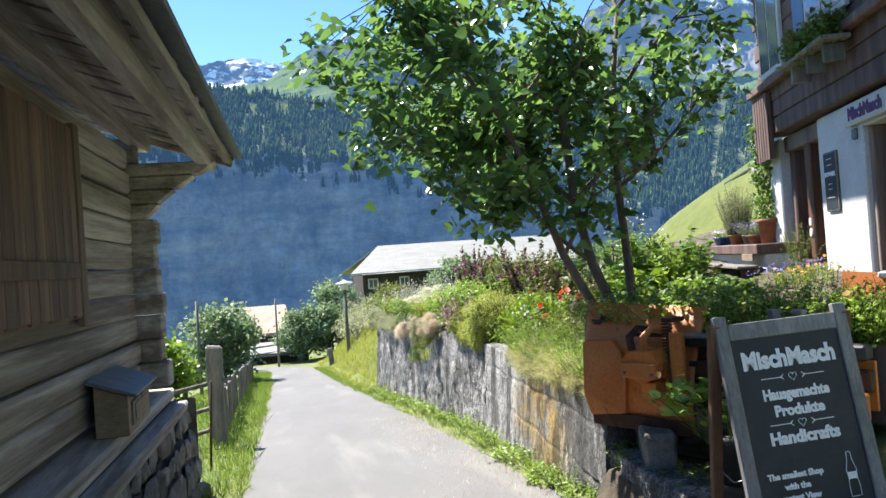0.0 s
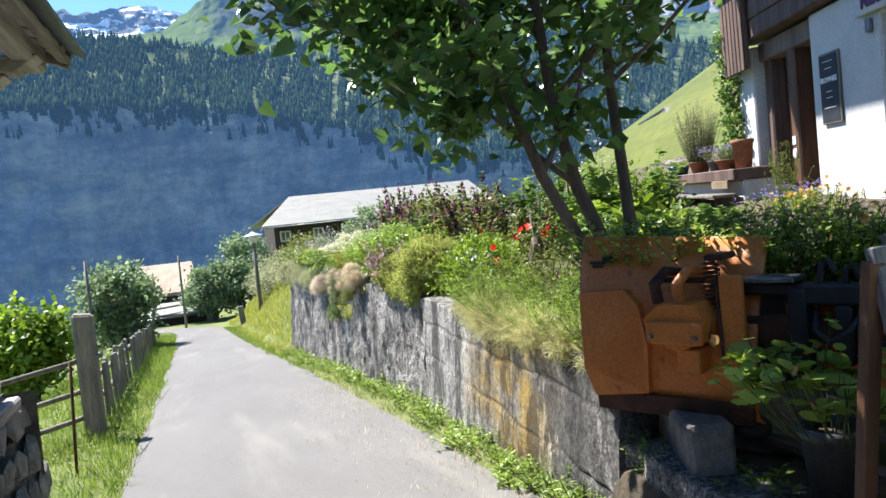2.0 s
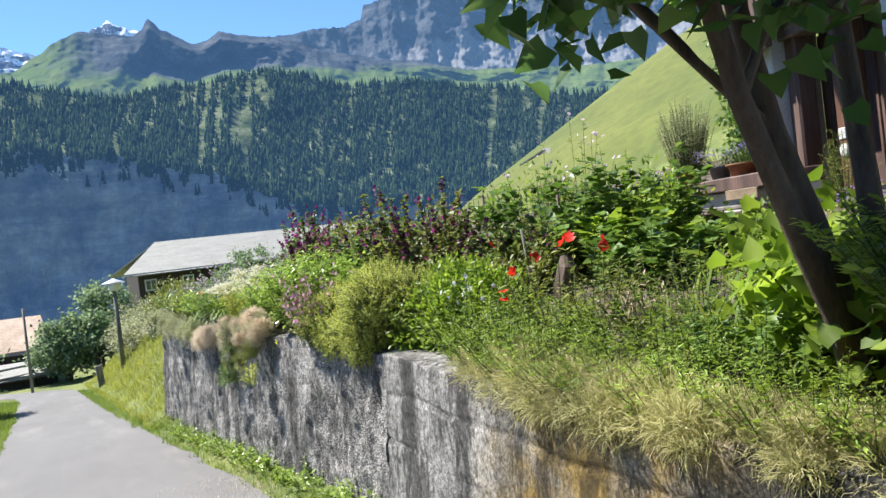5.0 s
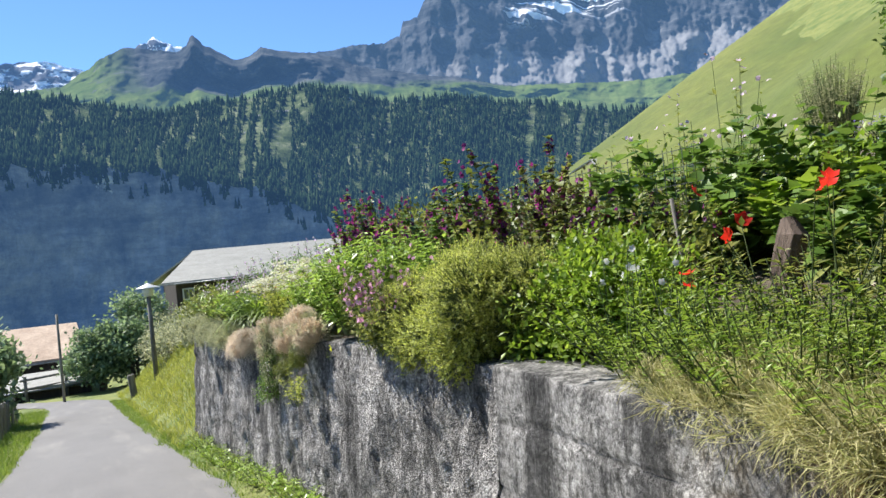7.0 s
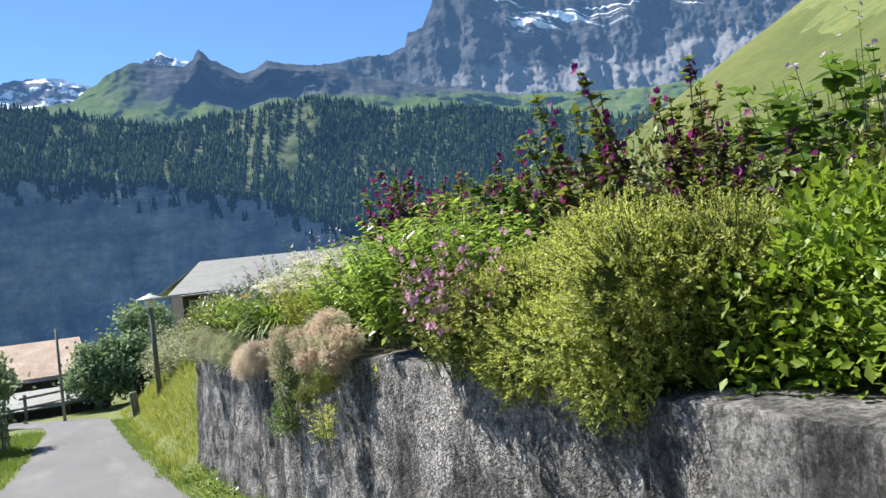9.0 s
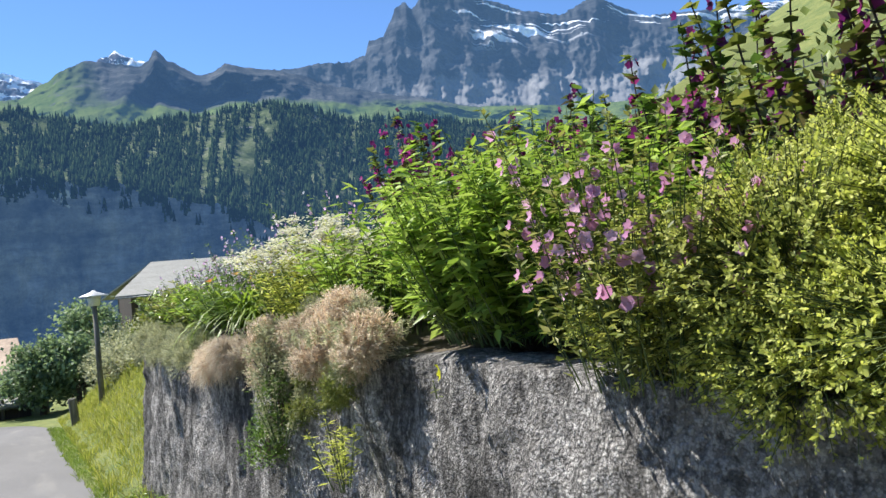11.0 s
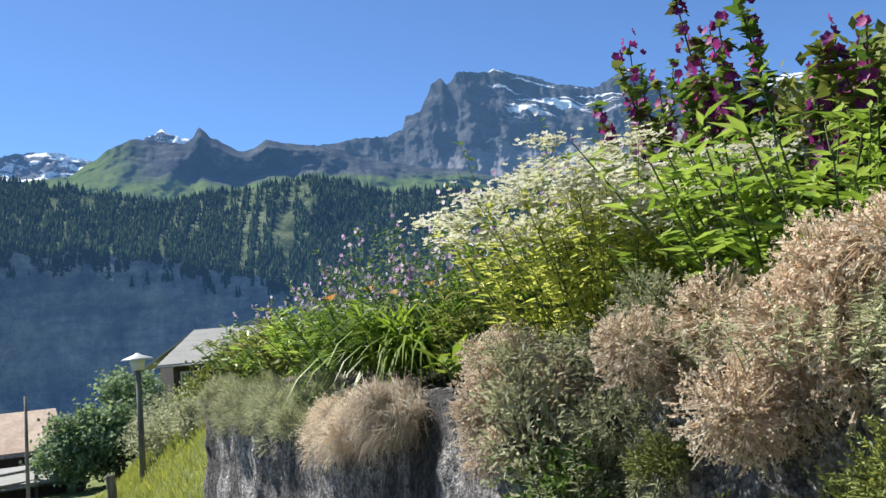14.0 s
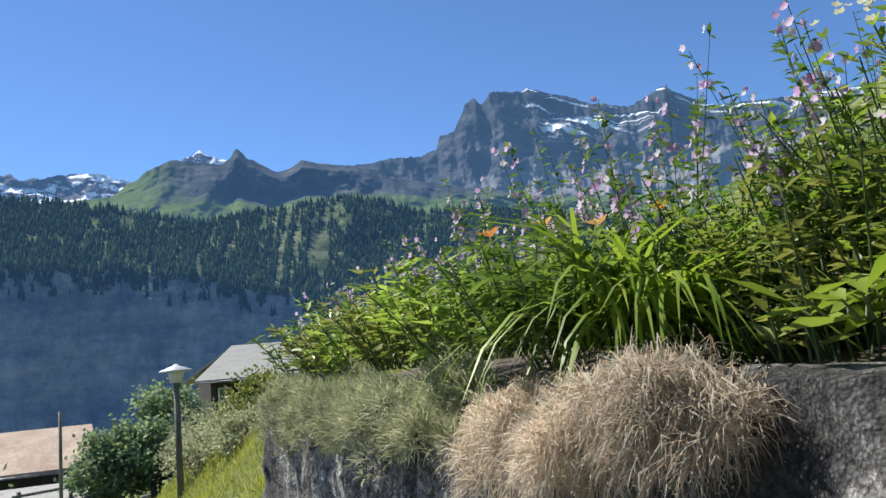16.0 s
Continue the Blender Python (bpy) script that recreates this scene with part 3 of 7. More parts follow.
def axis(near_lo, near_hi, step, far, grow=1.25):
    mid = list(np.arange(near_lo, near_hi, step))
    hi, s = [mid[-1]], step
    while hi[-1] < far:
        s *= grow
        hi.append(hi[-1] + s)
    lo, s = [mid[0]], step
    while lo[-1] > -far:
        s *= grow
        lo.append(lo[-1] - s)
    return lo[:0:-1] + mid + hi[1:]


ground = tagged(grid_mesh("ground", axis(-6, 14, 0.4, 3500), axis(-4, 62, 0.6, 3500), lambda x, y: (x, y, ground_z(x, y) - (0.02 if -0.8 < x < 2.3 else 0)), GRASS_GROUND),
                "sloping alpine meadow ground", "ground", kind="structure")
road = tagged(grid_mesh("road", np.linspace(-1, 1, 13), np.arange(-14, 46, 0.25),
                        lambda u, y: (road_mid(y) + u * (road_half(y) + 0.07 * noise.noise((y * 0.9, u * 3, 3)) + 0.04 * noise.noise((y * 3.1, u, 5))), y, road_z(y) + 0.03 - 0.03 * u * u + 0.006 * noise.noise((u * 2, y, 1))), ASPHALT),
              "narrow pale worn asphalt lane running downhill", "road", kind="structure")
hill = tagged(grid_mesh("hill_meadow", np.linspace(14, 150, 60), np.linspace(8, 130, 60),
                        lambda x, y: (x, y, ground_z(x, y) + 0.05 + 0.25 * noise.noise((x * 0.06, y * 0.06, 5))), HILL), "steep sunlit yellow-green hay meadow on the hillside", "hill", kind="structure")


def wall_x(y):
    return 2.36 + 0.05 * (y - 5.3) if y < 10 else 2.62 - 0.02 * (y - 10)


def garden_wall(name, y0, y1, crest, material, label, rough, joints=()):
    """A retaining wall: face towards the lane, top and back, with an uneven surface."""
    us = np.arange(y0, y1 + 0.001, 0.036)
    prof = [(0.0, k) for k in np.linspace(0, 1, 64)] + [(0.03, 1.0), (0.1, 1.004), (0.2, 1.0), (0.36, 0.99), (0.4, 0.6), (0.4, 0.0)]

    def place(u, k):
        off, f = prof[int(k)]
        base = road_z(u) - 0.15
        top = crest(u) if callable(crest) else crest
        z = base + (top + 0.02 * noise.noise((u * 1.3, 2, 0)) - base) * f
        n = noise.fractal((u * 1.7, z * 1.2, 4.4), 0.9, 2.1, 5) * rough + noise.noise((u * 9, z * 2.2, 1)) * rough * 0.45 + noise.fractal((u * 7, z * 6, 9), 0.8, 2, 3) * rough * 0.4
        for zj, lean in joints:
            d = z - zj - lean * (u - y0) - 0.03 * noise.noise((u * 2.5, zj * 9, 3)) - 0.012 * noise.noise((u * 11, zj, 6))
            n += 0.015 * math.exp(-(d / 0.014) ** 2) * (0.4 + max(0.0, noise.noise((u * 1.1, zj * 5, 8)) + 0.6))
        x = wall_x(u) + off - (1 - f) * 0.10 + (n if off < 0.3 else 0)
        return (x, u, z + (n * 0.4 if off > 0 else 0))

    ob = grid_mesh(name, us, range(len(prof)), place, material, None, True)
    bm = bmesh.new()
    bm.from_mesh(ob.data)
    for y in (us[0], us[-1]):
        ring = [v for v in bm.verts if abs(v.co.y - y) < 1e-4]
        base = road_z(y) - 0.15
        prev = [bm.verts.new((v.co.x, y, v.co.z)) for v in ring]
        bm.faces.new(prev)
    bm.to_mesh(ob.data)
    bm.free()
    return tagged(ob, label, "wall", kind="structure")


garden_wall("wall_concrete", 5.62, 9.86, 0.41, WALL_CONCRETE, "old poured concrete retaining wall with ochre and black stains", 0.014, ((0.17, 0.0), (-0.26, 0.03)))
garden_wall("wall_roughcast", 9.81, 19.4, lambda y: 0.40 - 0.021 * min(4.2, max(0.0, y - 11.5)), WALL_STONE, "pitted rough-cast masonry retaining wall with dark downward streaks", 0.05)

garden_wall("wall_yard_edge", 2.6, 5.64, lambda y: -0.09 + 0.10 * smooth01(3.9, 4.6, y) + 0.0, WALL_STONE, "low dark rubble edge of the yard beside the lane", 0.05)


def bed_z(x, y):
    return 0.37 - 0.014 * min(5.0, max(0.0, y - 11)) + 0.17 * max(0, x - 2.75) + 0.03 * noise.noise((x * 2, y * 2, 8))


tagged(grid_mesh("garden_bed", np.linspace(2.66, 13, 46), np.linspace(5.64, 19.5, 50), lambda x, y: (x, y, bed_z(x, y) - (1.6 if y > 19.3 or y < 5.7 else 0)), SOIL),
       "raised garden bed of dark dry soil behind the wall", "garden bed", kind="structure")

# ---- far mountains ----


def ridge(az, knots):
    for (a0, e0), (a1, e1) in zip(knots, knots[1:]):
        if a0 <= az <= a1:
            f = (az - a0) / (a1 - a0)
            return e0 + (e1 - e0) * (f * f * (3 - 2 * f) * 0.5 + f * 0.5)
    return knots[0][1] if az < knots[0][0] else knots[-1][1]


def range_mesh(name, az0, az1, daz, rows, place, material, label):
    azs = np.arange(az0, az1, daz)
    return tagged(grid_mesh(name, azs, np.linspace(0, 1, rows), place, material), label, "mountain", kind="structure")


def polar(az, r, z):
    a = radians(az)
    return (r * math.sin(a), r * math.cos(a), z)


FOREST_TOP = [(-70, 13.6), (-10, 13.0), (-3.7, 12.7), (0, 12.4), (2.9, 11.8), (6.4, 11.15), (9.4, 11.7), (11.7, 11.9), (14.1, 12.25), (16.5, 12.5), (18.8, 11.95), (21.9, 11.0), (26, 10.9), (31.9, 9.8), (38.7, 8.4), (90, 8)]
CLIFF_TOP = [(-70, 8.6), (-14, 8.5), (-4, 8.4), (-1, 8.1), (2.5, 8.1), (4.1, 7.5), (6, 7.6), (7.4, 7.1), (9.5, 6.4), (12.5, 5.9), (15.5, 4.2), (17.7, 3.2), (22, 2.6), (90, 2)]


def cliff_top(az):
    return ridge(az, CLIFF_TOP) + 0.35 * noise.fractal((az * 0.6, 0, 0), 0.8, 2, 5)


def cliff_place(az, v):
    e = -14 + (cliff_top(az) + 14) * v
    r = 1480 + (30 * noise.fractal((az * 0.22, e * 0.12, 1), 0.9, 2.1, 5) + 14 * noise.noise((az * 1.2, e * 0.5, 4)) + 14 * noise.noise((az * 0.15, e * 0.7, 9))) * (1 - v ** 4) + 60 * math.sin(az * 0.21) - 30 * (1 - v)
    return polar(az, r, r * math.tan(radians(e)))


def slope_place(az, v):
    e = cliff_top(az) - 0.15 + (ridge(az, FOREST_TOP) - cliff_top(az) + 0.15) * v
    r = 1480 + 60 * math.sin(az * 0.21) + 640 * v + 70 * noise.fractal((az * 0.25, v * 2.0, 3), 0.8, 2.1, 4) * v
    return polar(az, r, r * math.tan(radians(e)))


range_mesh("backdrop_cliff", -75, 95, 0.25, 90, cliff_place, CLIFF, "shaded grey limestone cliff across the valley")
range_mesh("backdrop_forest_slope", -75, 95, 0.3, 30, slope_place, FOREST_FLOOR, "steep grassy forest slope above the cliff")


def alp_el(az):
    return ridge(az, [(-70, 13), (-4, 12.6), (0.5, 13.1), (2.05, 14.1), (3.2, 14.95), (4.7, 15.55), (6.4, 15.35), (7.9, 15.2), (8.5, 15.55), (8.95, 16.3), (9.3, 16.0), (9.7, 15.55), (11.8, 14.55), (12.6, 14.75), (13.5, 15.3),
                      (14.8, 15.0), (16.7, 14.75), (18.3, 14.4), (21, 13.4), (26, 12.4), (31, 11.2), (40, 10.4), (90, 10)]) + 0.07 * noise.fractal((az * 2.4, 7, 0), 0.7, 2, 4)


def alp_place(az, v):
    e0 = ridge(az, FOREST_TOP) - 1.2
    e = e0 + (alp_el(az) - e0) * v
    # rock bands break the pasture
    band = max(0.0, min(1.0, (az - 6.5) / 2.5, (19 - az) / 3)) + 0.6 * max(0.0, min(1.0, (az - 25) / 2, (36 - az) / 3))
    step = 0.75 * min(1.0, v / 0.5) + 0.25 * max(0.0, (v - 0.88) / 0.12)
    r = 2100 + 800 * (v * (1 - band) + step * band) + 80 * noise.fractal((az * 0.5, v * 3, 5), 0.8, 2.1, 6)
    return polar(az, r, r * math.tan(radians(e)))


def peak_el(az):
    base = ridge(az, [(-70, 12), (2, 12.0), (12, 12.5), (15, 14.2), (16.7, 14.75), (18.3, 14.8), (19.9, 15.05), (22.0, 15.0), (23.2, 15.4), (23.6, 16.3), (24.6, 16.5), (25.3, 17.6), (25.6, 18.3), (26.25, 18.65), (26.8, 18.2), (27.8, 19.0),
                      (29, 18.75), (30.4, 18.8), (32.6, 18.1), (34.9, 17.2), (37.25, 16.65), (39.7, 17.55), (41.5, 16.5), (43, 15.7), (50, 15.2), (60, 14), (90, 13)])
    return base + 0.10 * noise.fractal((az * 2.6, 0, 2), 0.6, 2.1, 5)


def peak_place(az, v):
    e = 7.5 + (peak_el(az) - 7.5) * v
    r = 3000 + 700 * v + (110 * noise.fractal((az * 0.55, e * 0.5 + az * 0.2, 5), 0.9, 2.1, 6) + 25 * noise.noise((az * 1.6, e * 0.25, 2))) * (1 - 0.6 * v ** 6)
    return polar(az, r, r * math.tan(radians(e)))


def snow_place(az, v):
    top = ridge(az, [(-70, 14.6), (-12, 14.4), (-5.9, 14.5), (-4.6, 14.2), (-1.6, 14.6), (0, 14.6), (1, 14.4), (2.05, 14.1), (4.4, 15.0), (6.4, 16.1), (7.5, 15.7), (8.3, 15.5), (12, 14), (20, 13)]) + 0.18 * noise.fractal((az * 1.6, 0, 6), 0.7, 2.1, 5)
    e = 11.5 + (top - 11.5) * v
    r = 3900 + 500 * v + 150 * noise.fractal((az * 0.6, e, 8), 0.8, 2.1, 5)
    return polar(az, r, r * math.tan(radians(e)))


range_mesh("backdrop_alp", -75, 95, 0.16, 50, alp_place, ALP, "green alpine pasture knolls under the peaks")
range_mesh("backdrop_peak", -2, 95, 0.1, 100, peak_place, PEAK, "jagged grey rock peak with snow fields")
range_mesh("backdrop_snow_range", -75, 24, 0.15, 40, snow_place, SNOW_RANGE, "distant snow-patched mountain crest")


def far_forest():
    """Conifers on the far slope, more than anyone could count."""
    n = 78000
    az, v = RNG.uniform(-24, 56, n), np.where(RNG.random(n) < 0.14, -0.34 * RNG.random(n) ** 1.7, RNG.uniform(0.0, 1.03, n))

    def wooded(a, w):
        # thin bare chutes run down the fall line and lean a little; the edge of the wood is ragged
        chute = noise.noise((a * 2.3 - w * 3.2, w * 0.9, 7)) + 0.5 * noise.noise((a * 6.5 - w * 7.0, w * 2.2, 3))
        glade = noise.noise((a * 0.9, w * 3.0, 11)) + 0.5 * noise.noise((a * 3.1, w * 9.0, 5))
        open_ground = smooth01(0.10, 0.34, chute) * (0.55 + 0.45 * smooth01(-0.2, 0.3, noise.noise((a * 0.35, w, 21)))) + 0.8 * smooth01(0.35, 0.6, glade)
        if w < 0:
            return noise.noise((a * 1.5, w * 4.0, 31)) + 0.5 * noise.noise((a * 5.0, w * 9.0, 13)) > 0.05 - w * 0.6
        return random.random() > open_ground + 0.22 + 0.3 * noise.noise((a * 2.0, w * 5.0, 17))

    keep = np.array([wooded(a, w) for a, w in zip(az, v)])
    az, v = az[keep], v[keep]
    base = np.array([slope_place(a, min(w, 1.0)) if w >= 0 else cliff_place(a, 1 + w * 0.24) for a, w in zip(az, v)])
    n = len(base)
    h = 7 + 19 * RNG.random(n) ** 2.0
    w = h * RNG.uniform(0.15, 0.22, n)
    ang = np.arange(5) * math.tau / 5
    ring = np.stack([np.cos(ang), np.sin(ang), np.zeros(5)], 1)
    spin = RNG.uniform(0, 6.28, n)
    cs, sn = np.cos(spin)[:, None], np.sin(spin)[:, None]
    rx, ry = ring[None, :, 0] * cs - ring[None, :, 1] * sn, ring[None, :, 0] * sn + ring[None, :, 1] * cs
    parts_v = []
    for z0, z1, s in ((0.05, 0.62, 1.0), (0.38, 1.0, 0.62)):
        r3 = np.stack([rx * (w * s)[:, None], ry * (w * s)[:, None], np.broadcast_to((h * z0)[:, None], rx.shape)], 2) + base[:, None]
        tip = base + np.stack([np.zeros(n), np.zeros(n), h * z1], 1)
        parts_v.append(np.concatenate([r3, tip[:, None]], 1))
    v = np.concatenate(parts_v, 1).reshape(-1, 3)
    tf = np.array([[o + k, o + (k + 1) % 5, o + 5] for o in (0, 6) for k in range(5)])
    f = (tf[None] + (np.arange(n) * 12)[:, None, None]).reshape(-1, 3)
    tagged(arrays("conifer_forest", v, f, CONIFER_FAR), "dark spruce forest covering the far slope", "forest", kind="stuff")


far_forest()

# ---- plants ----


def shrub(name, label, at, radii, n, leaf, size, material, shape=LANCE, lumps=3.0, category="shrub", stems=26, flat=0.0, wide=0.45, group=""):
    """A rounded bush: twigs from the base, leaves in clumps over an uneven dome."""
    ob = thing(name, label, category, at, group=group)
    rad = np.array(radii)
    k = max(8, n // 14)
    d = randdir(k, 0.35)
    d[:, 2] = np.abs(d[:, 2]) * 1.0 - 0.12
    bulge = np.array([1 + 0.34 * noise.noise(Vector(v) * lumps + Vector(at)) + 0.18 * noise.noise(Vector(v) * lumps * 2.7) for v in d])
    depth = 1 - 0.55 * RNG.random(k) ** 2.2
    tips = d * (bulge * depth)[:, None] * rad
    which = RNG.integers(0, k, n)
    spread = size * 1.7
    pos = tips[which] + RNG.normal(size=(n, 3)) * spread * 0.6
    out = unit(tips[which] / rad + 0.01)
    along = unit(out * 0.7 + RNG.normal(size=(n, 3)) * 0.65 + np.array([0, 0, 0.15 - flat]))
    face = unit(out * 0.6 + RNG.normal(size=(n, 3)) * 0.5 + np.array([0, 0, 0.8]))
    ln = size * RNG.uniform(0.65, 1.25, n)
    strew(leaf, shape, pos, along, face, ln, ln * wide, material, ob)
    m = min(stems, k)
    stalks("twig", np.zeros((m, 3)) + RNG.normal(size=(m, 3)) * 0.05 * rad, tips[:m] * 0.93, 0.005 + 0.008 * max(radii), BARK, ob)
    return ob


def lobed_shrub(name, label, at, lobes, sprays, size, material, category="shrub", group="", stem_mat=None, per=12, rise=0.35, slim=0.5, outward=1.0, ruffle=0.55):
    """A close bush of small leaves: sprays of twigs over several uneven lobes, with hollows between; lobes = (centre, radii)."""
    ob = thing(name, label, category, at, group=group)
    weight = np.array([r[0] * r[1] + r[1] * r[2] + r[0] * r[2] for c, r in lobes])
    for (cen, rad), w in zip(lobes, weight / weight.sum()):
        k = int(sprays * w)
        d = randdir(k)
        bulge = np.array([1 + 0.25 * noise.noise(Vector(v) * 2.4 + Vector(cen) * 5) + 0.34 * noise.noise(Vector(v) * 5.5 + Vector(cen) * 3) for v in d])
        root = np.array(cen) + d * (bulge * (1 - 0.30 * RNG.random(k) ** 1.6))[:, None] * np.array(rad)
        ax = unit(d * outward + RNG.normal(size=(k, 3)) * ruffle + np.array([0, 0, rise]))
        ln = size * RNG.uniform(2.5, 5.0, k)
        stalks("twig", np.array(cen) + (root - np.array(cen)) * 0.6, root + ax * ln[:, None], 0.0016, stem_mat or STEM, ob)
        s = np.repeat(np.arange(k), per)
        f = np.tile((np.arange(per) + 0.5) / per, k)
        pos = root[s] + ax[s] * (ln[s] * f)[:, None]
        out = unit(np.cross(ax[s], RNG.normal(size=(len(s), 3))))
        along = unit(out + ax[s] * 0.7)
        face = unit(ax[s] + np.array([-0.15, 0.1, 0.5]) + RNG.normal(size=(len(s), 3)) * 0.35)
        L = size * RNG.uniform(0.7, 1.25, len(s)) * (1.2 - 0.5 * f)
        strew("foliage", RHOMB, pos, along, face, L, L * slim, material, ob)
    return ob


def herb(name, label, at, area, count, height, leaf_mat, shape=LANCE, leaves=16, size=0.08, wide=0.28, stem_mat=None, lean=0.22, flower=None, category="plant", leaf_from=0.08, droop=0.2, r0=0.004, group="", arch=0.0):
    """A clump of upright stems set with leaves, some of them with flowers: flower = (material, kind, size, number, share of stem)."""
    ob = thing(name, label, category, at, group=group)
    th, rr = RNG.uniform(0, math.tau, count), np.sqrt(RNG.random(count))
    foot = np.stack([np.cos(th) * rr * area[0], np.sin(th) * rr * area[1], np.zeros(count)], 1)
    h = height * RNG.uniform(0.72, 1.08, count) * (1 - 0.3 * rr ** 2)
    tilt = np.stack([np.cos(th) * rr, np.sin(th) * rr], 1) * lean + RNG.normal(size=(count, 2)) * lean * 0.35
    tip = foot + np.stack([tilt[:, 0] * h * 1.2, tilt[:, 1] * h * 1.2, h], 1)
    stalks("stem", foot, tip, r0, stem_mat or STEM, ob)
    n = count * leaves
    s = np.repeat(np.arange(count), leaves)
    f = leaf_from + (1 - leaf_from) * RNG.random(n) ** 0.7
    pos = foot[s] + (tip - foot)[s] * f[:, None]
    a = RNG.uniform(0, math.tau, n)
    along = unit(np.stack([np.cos(a), np.sin(a), 0.45 + 0.3 * RNG.normal(size=n) - droop], 1))
    face = unit(np.stack([np.cos(a) * -0.4, np.sin(a) * -0.4, np.ones(n)], 1) + RNG.normal(size=(n, 3)) * 0.25)
    ln = size * RNG.uniform(0.6, 1.25, n) * (1.15 - 0.5 * f)
    strew("foliage", shape, pos, along, face, ln, ln * wide, leaf_mat, ob)
    if flower:
        fm, kind, fs, number, share = flower
        sel = np.where(RNG.random(count) < share)[0]
        if kind == "spike":
            q = np.repeat(sel, number)
            g = 0.5 + 0.5 * RNG.random(len(q))
            base = foot[q] + (tip - foot)[q] * g[:, None] * 1.04
            aa = RNG.uniform(0, math.tau, len(q))
            nrm = unit(np.stack([np.cos(aa), np.sin(aa), 0.3 + 0 * aa], 1))
            base += nrm * fs * 0.5
            size_f = fs * (1.35 - 0.8 * (g - 0.5) * 2 * 0.6)
        elif kind == "umbel":
            q = np.repeat(sel, number)
            base = tip[q] + RNG.normal(size=(len(q), 3)) * np.array([1, 1, 0.3]) * fs * 2.0
            nrm = unit(RNG.normal(size=(len(q), 3)) * 0.25 + np.array([0, 0, 1]))
            size_f = fs * RNG.uniform(0.7, 1.2, len(q))
        else:
            q = np.repeat(sel, number)
            base = tip[q] + RNG.normal(size=(len(q), 3)) * (0.02 if number == 1 else fs * 1.0)
            nrm = unit(RNG.normal(size=(len(q), 3)) * 0.7 + np.array([-0.5, -0.4, 0.7]))
            size_f = fs * RNG.uniform(0.75, 1.2, len(q))
        if len(q):
            side = unit(np.cross(nrm, RNG.normal(size=(len(q), 3))))
            if len(q) <= 40:
                for i in range(len(q)):
                    bloom = strew("flower", PETAL5, base[i:i + 1], side[i:i + 1], nrm[i:i + 1], size_f[i:i + 1] if np.ndim(size_f) else size_f, size_f[i:i + 1] if np.ndim(size_f) else size_f, fm, ob)
                    del bloom["kind"]
            else:
                strew("blossom", PETAL5, base, side, nrm, size_f, size_f, fm, ob)
    return ob


def mop(name, label, at, size, n, length, width, material, category="plant", drop=0.9, lift=0.35, group="", over=-0.25, specks=0):
    """A shaggy cushion: a dome of fine strands that lean outwards and hang over the edge towards the lane."""
    ob = thing(name, label, category, at, group=group)
    d = randdir(n, 0.25)
    d[:, 2] = np.where(d[:, 0] < 0, d[:, 2], np.abs(d[:, 2]))
    bulge = np.array([1 + 0.52 * noise.noise(Vector(v) * 2.6 + Vector(at)) + 0.2 * noise.noise(Vector(v) * 7 + Vector(at)) for v in d])
    # the cushion is made of many small tufts
    m = 20
    heart = randdir(m, 0.2)
    heart[:, 2] = np.where(heart[:, 0] < 0.1, heart[:, 2], np.abs(heart[:, 2]))
    heart *= RNG.uniform(0.35, 1.0, m)[:, None]
    tuft_r = RNG.uniform(0.2, 0.42, m)
    own = RNG.integers(0, m, n)
    root = (heart[own] * 0.85 + d * (bulge * RNG.uniform(0.6, 1.0, n) * tuft_r[own])[:, None]) * np.array(size)
    d0 = unit(d * 0.8 + RNG.normal(size=(n, 3)) * 0.45 + np.array([over, 0, lift]))
    ln = length * RNG.uniform(0.4, 1.3, n)
    p1 = root + d0 * (ln * 0.5)[:, None]
    d1 = unit(d0 + RNG.normal(size=(n, 3)) * 0.4 - np.array([0, 0, 1.0]) * (drop * RNG.uniform(0.4, 1.6, n))[:, None])
    p2 = p1 + d1 * (ln * 0.5)[:, None]
    w = unit(np.cross(d0, RNG.normal(size=(n, 3)))) * (width / 2)
    v = np.stack([root - w, root + w, p1 - w * 0.9, p1 + w * 0.9, p2], 1)
    tf = np.array([[0, 1, 3], [0, 3, 2], [2, 3, 4]])
    f = tf[None] + (np.arange(n) * 5)[:, None, None]
    if specks:
        q = RNG.integers(0, n, specks)
        fr = RNG.random(specks)[:, None]
        at_s = p1[q] * (1 - fr) + p2[q] * fr + RNG.normal(size=(specks, 3)) * 0.006
        sz = RNG.uniform(0.003, 0.008, specks)
        strew("seed_fluff", RHOMB, at_s, randdir(specks), randdir(specks), sz, sz * 0.7, material, ob)
    loose(arrays("thatch", v.reshape(-1, 3), f.reshape(-1, 3), material, ob))
    return ob


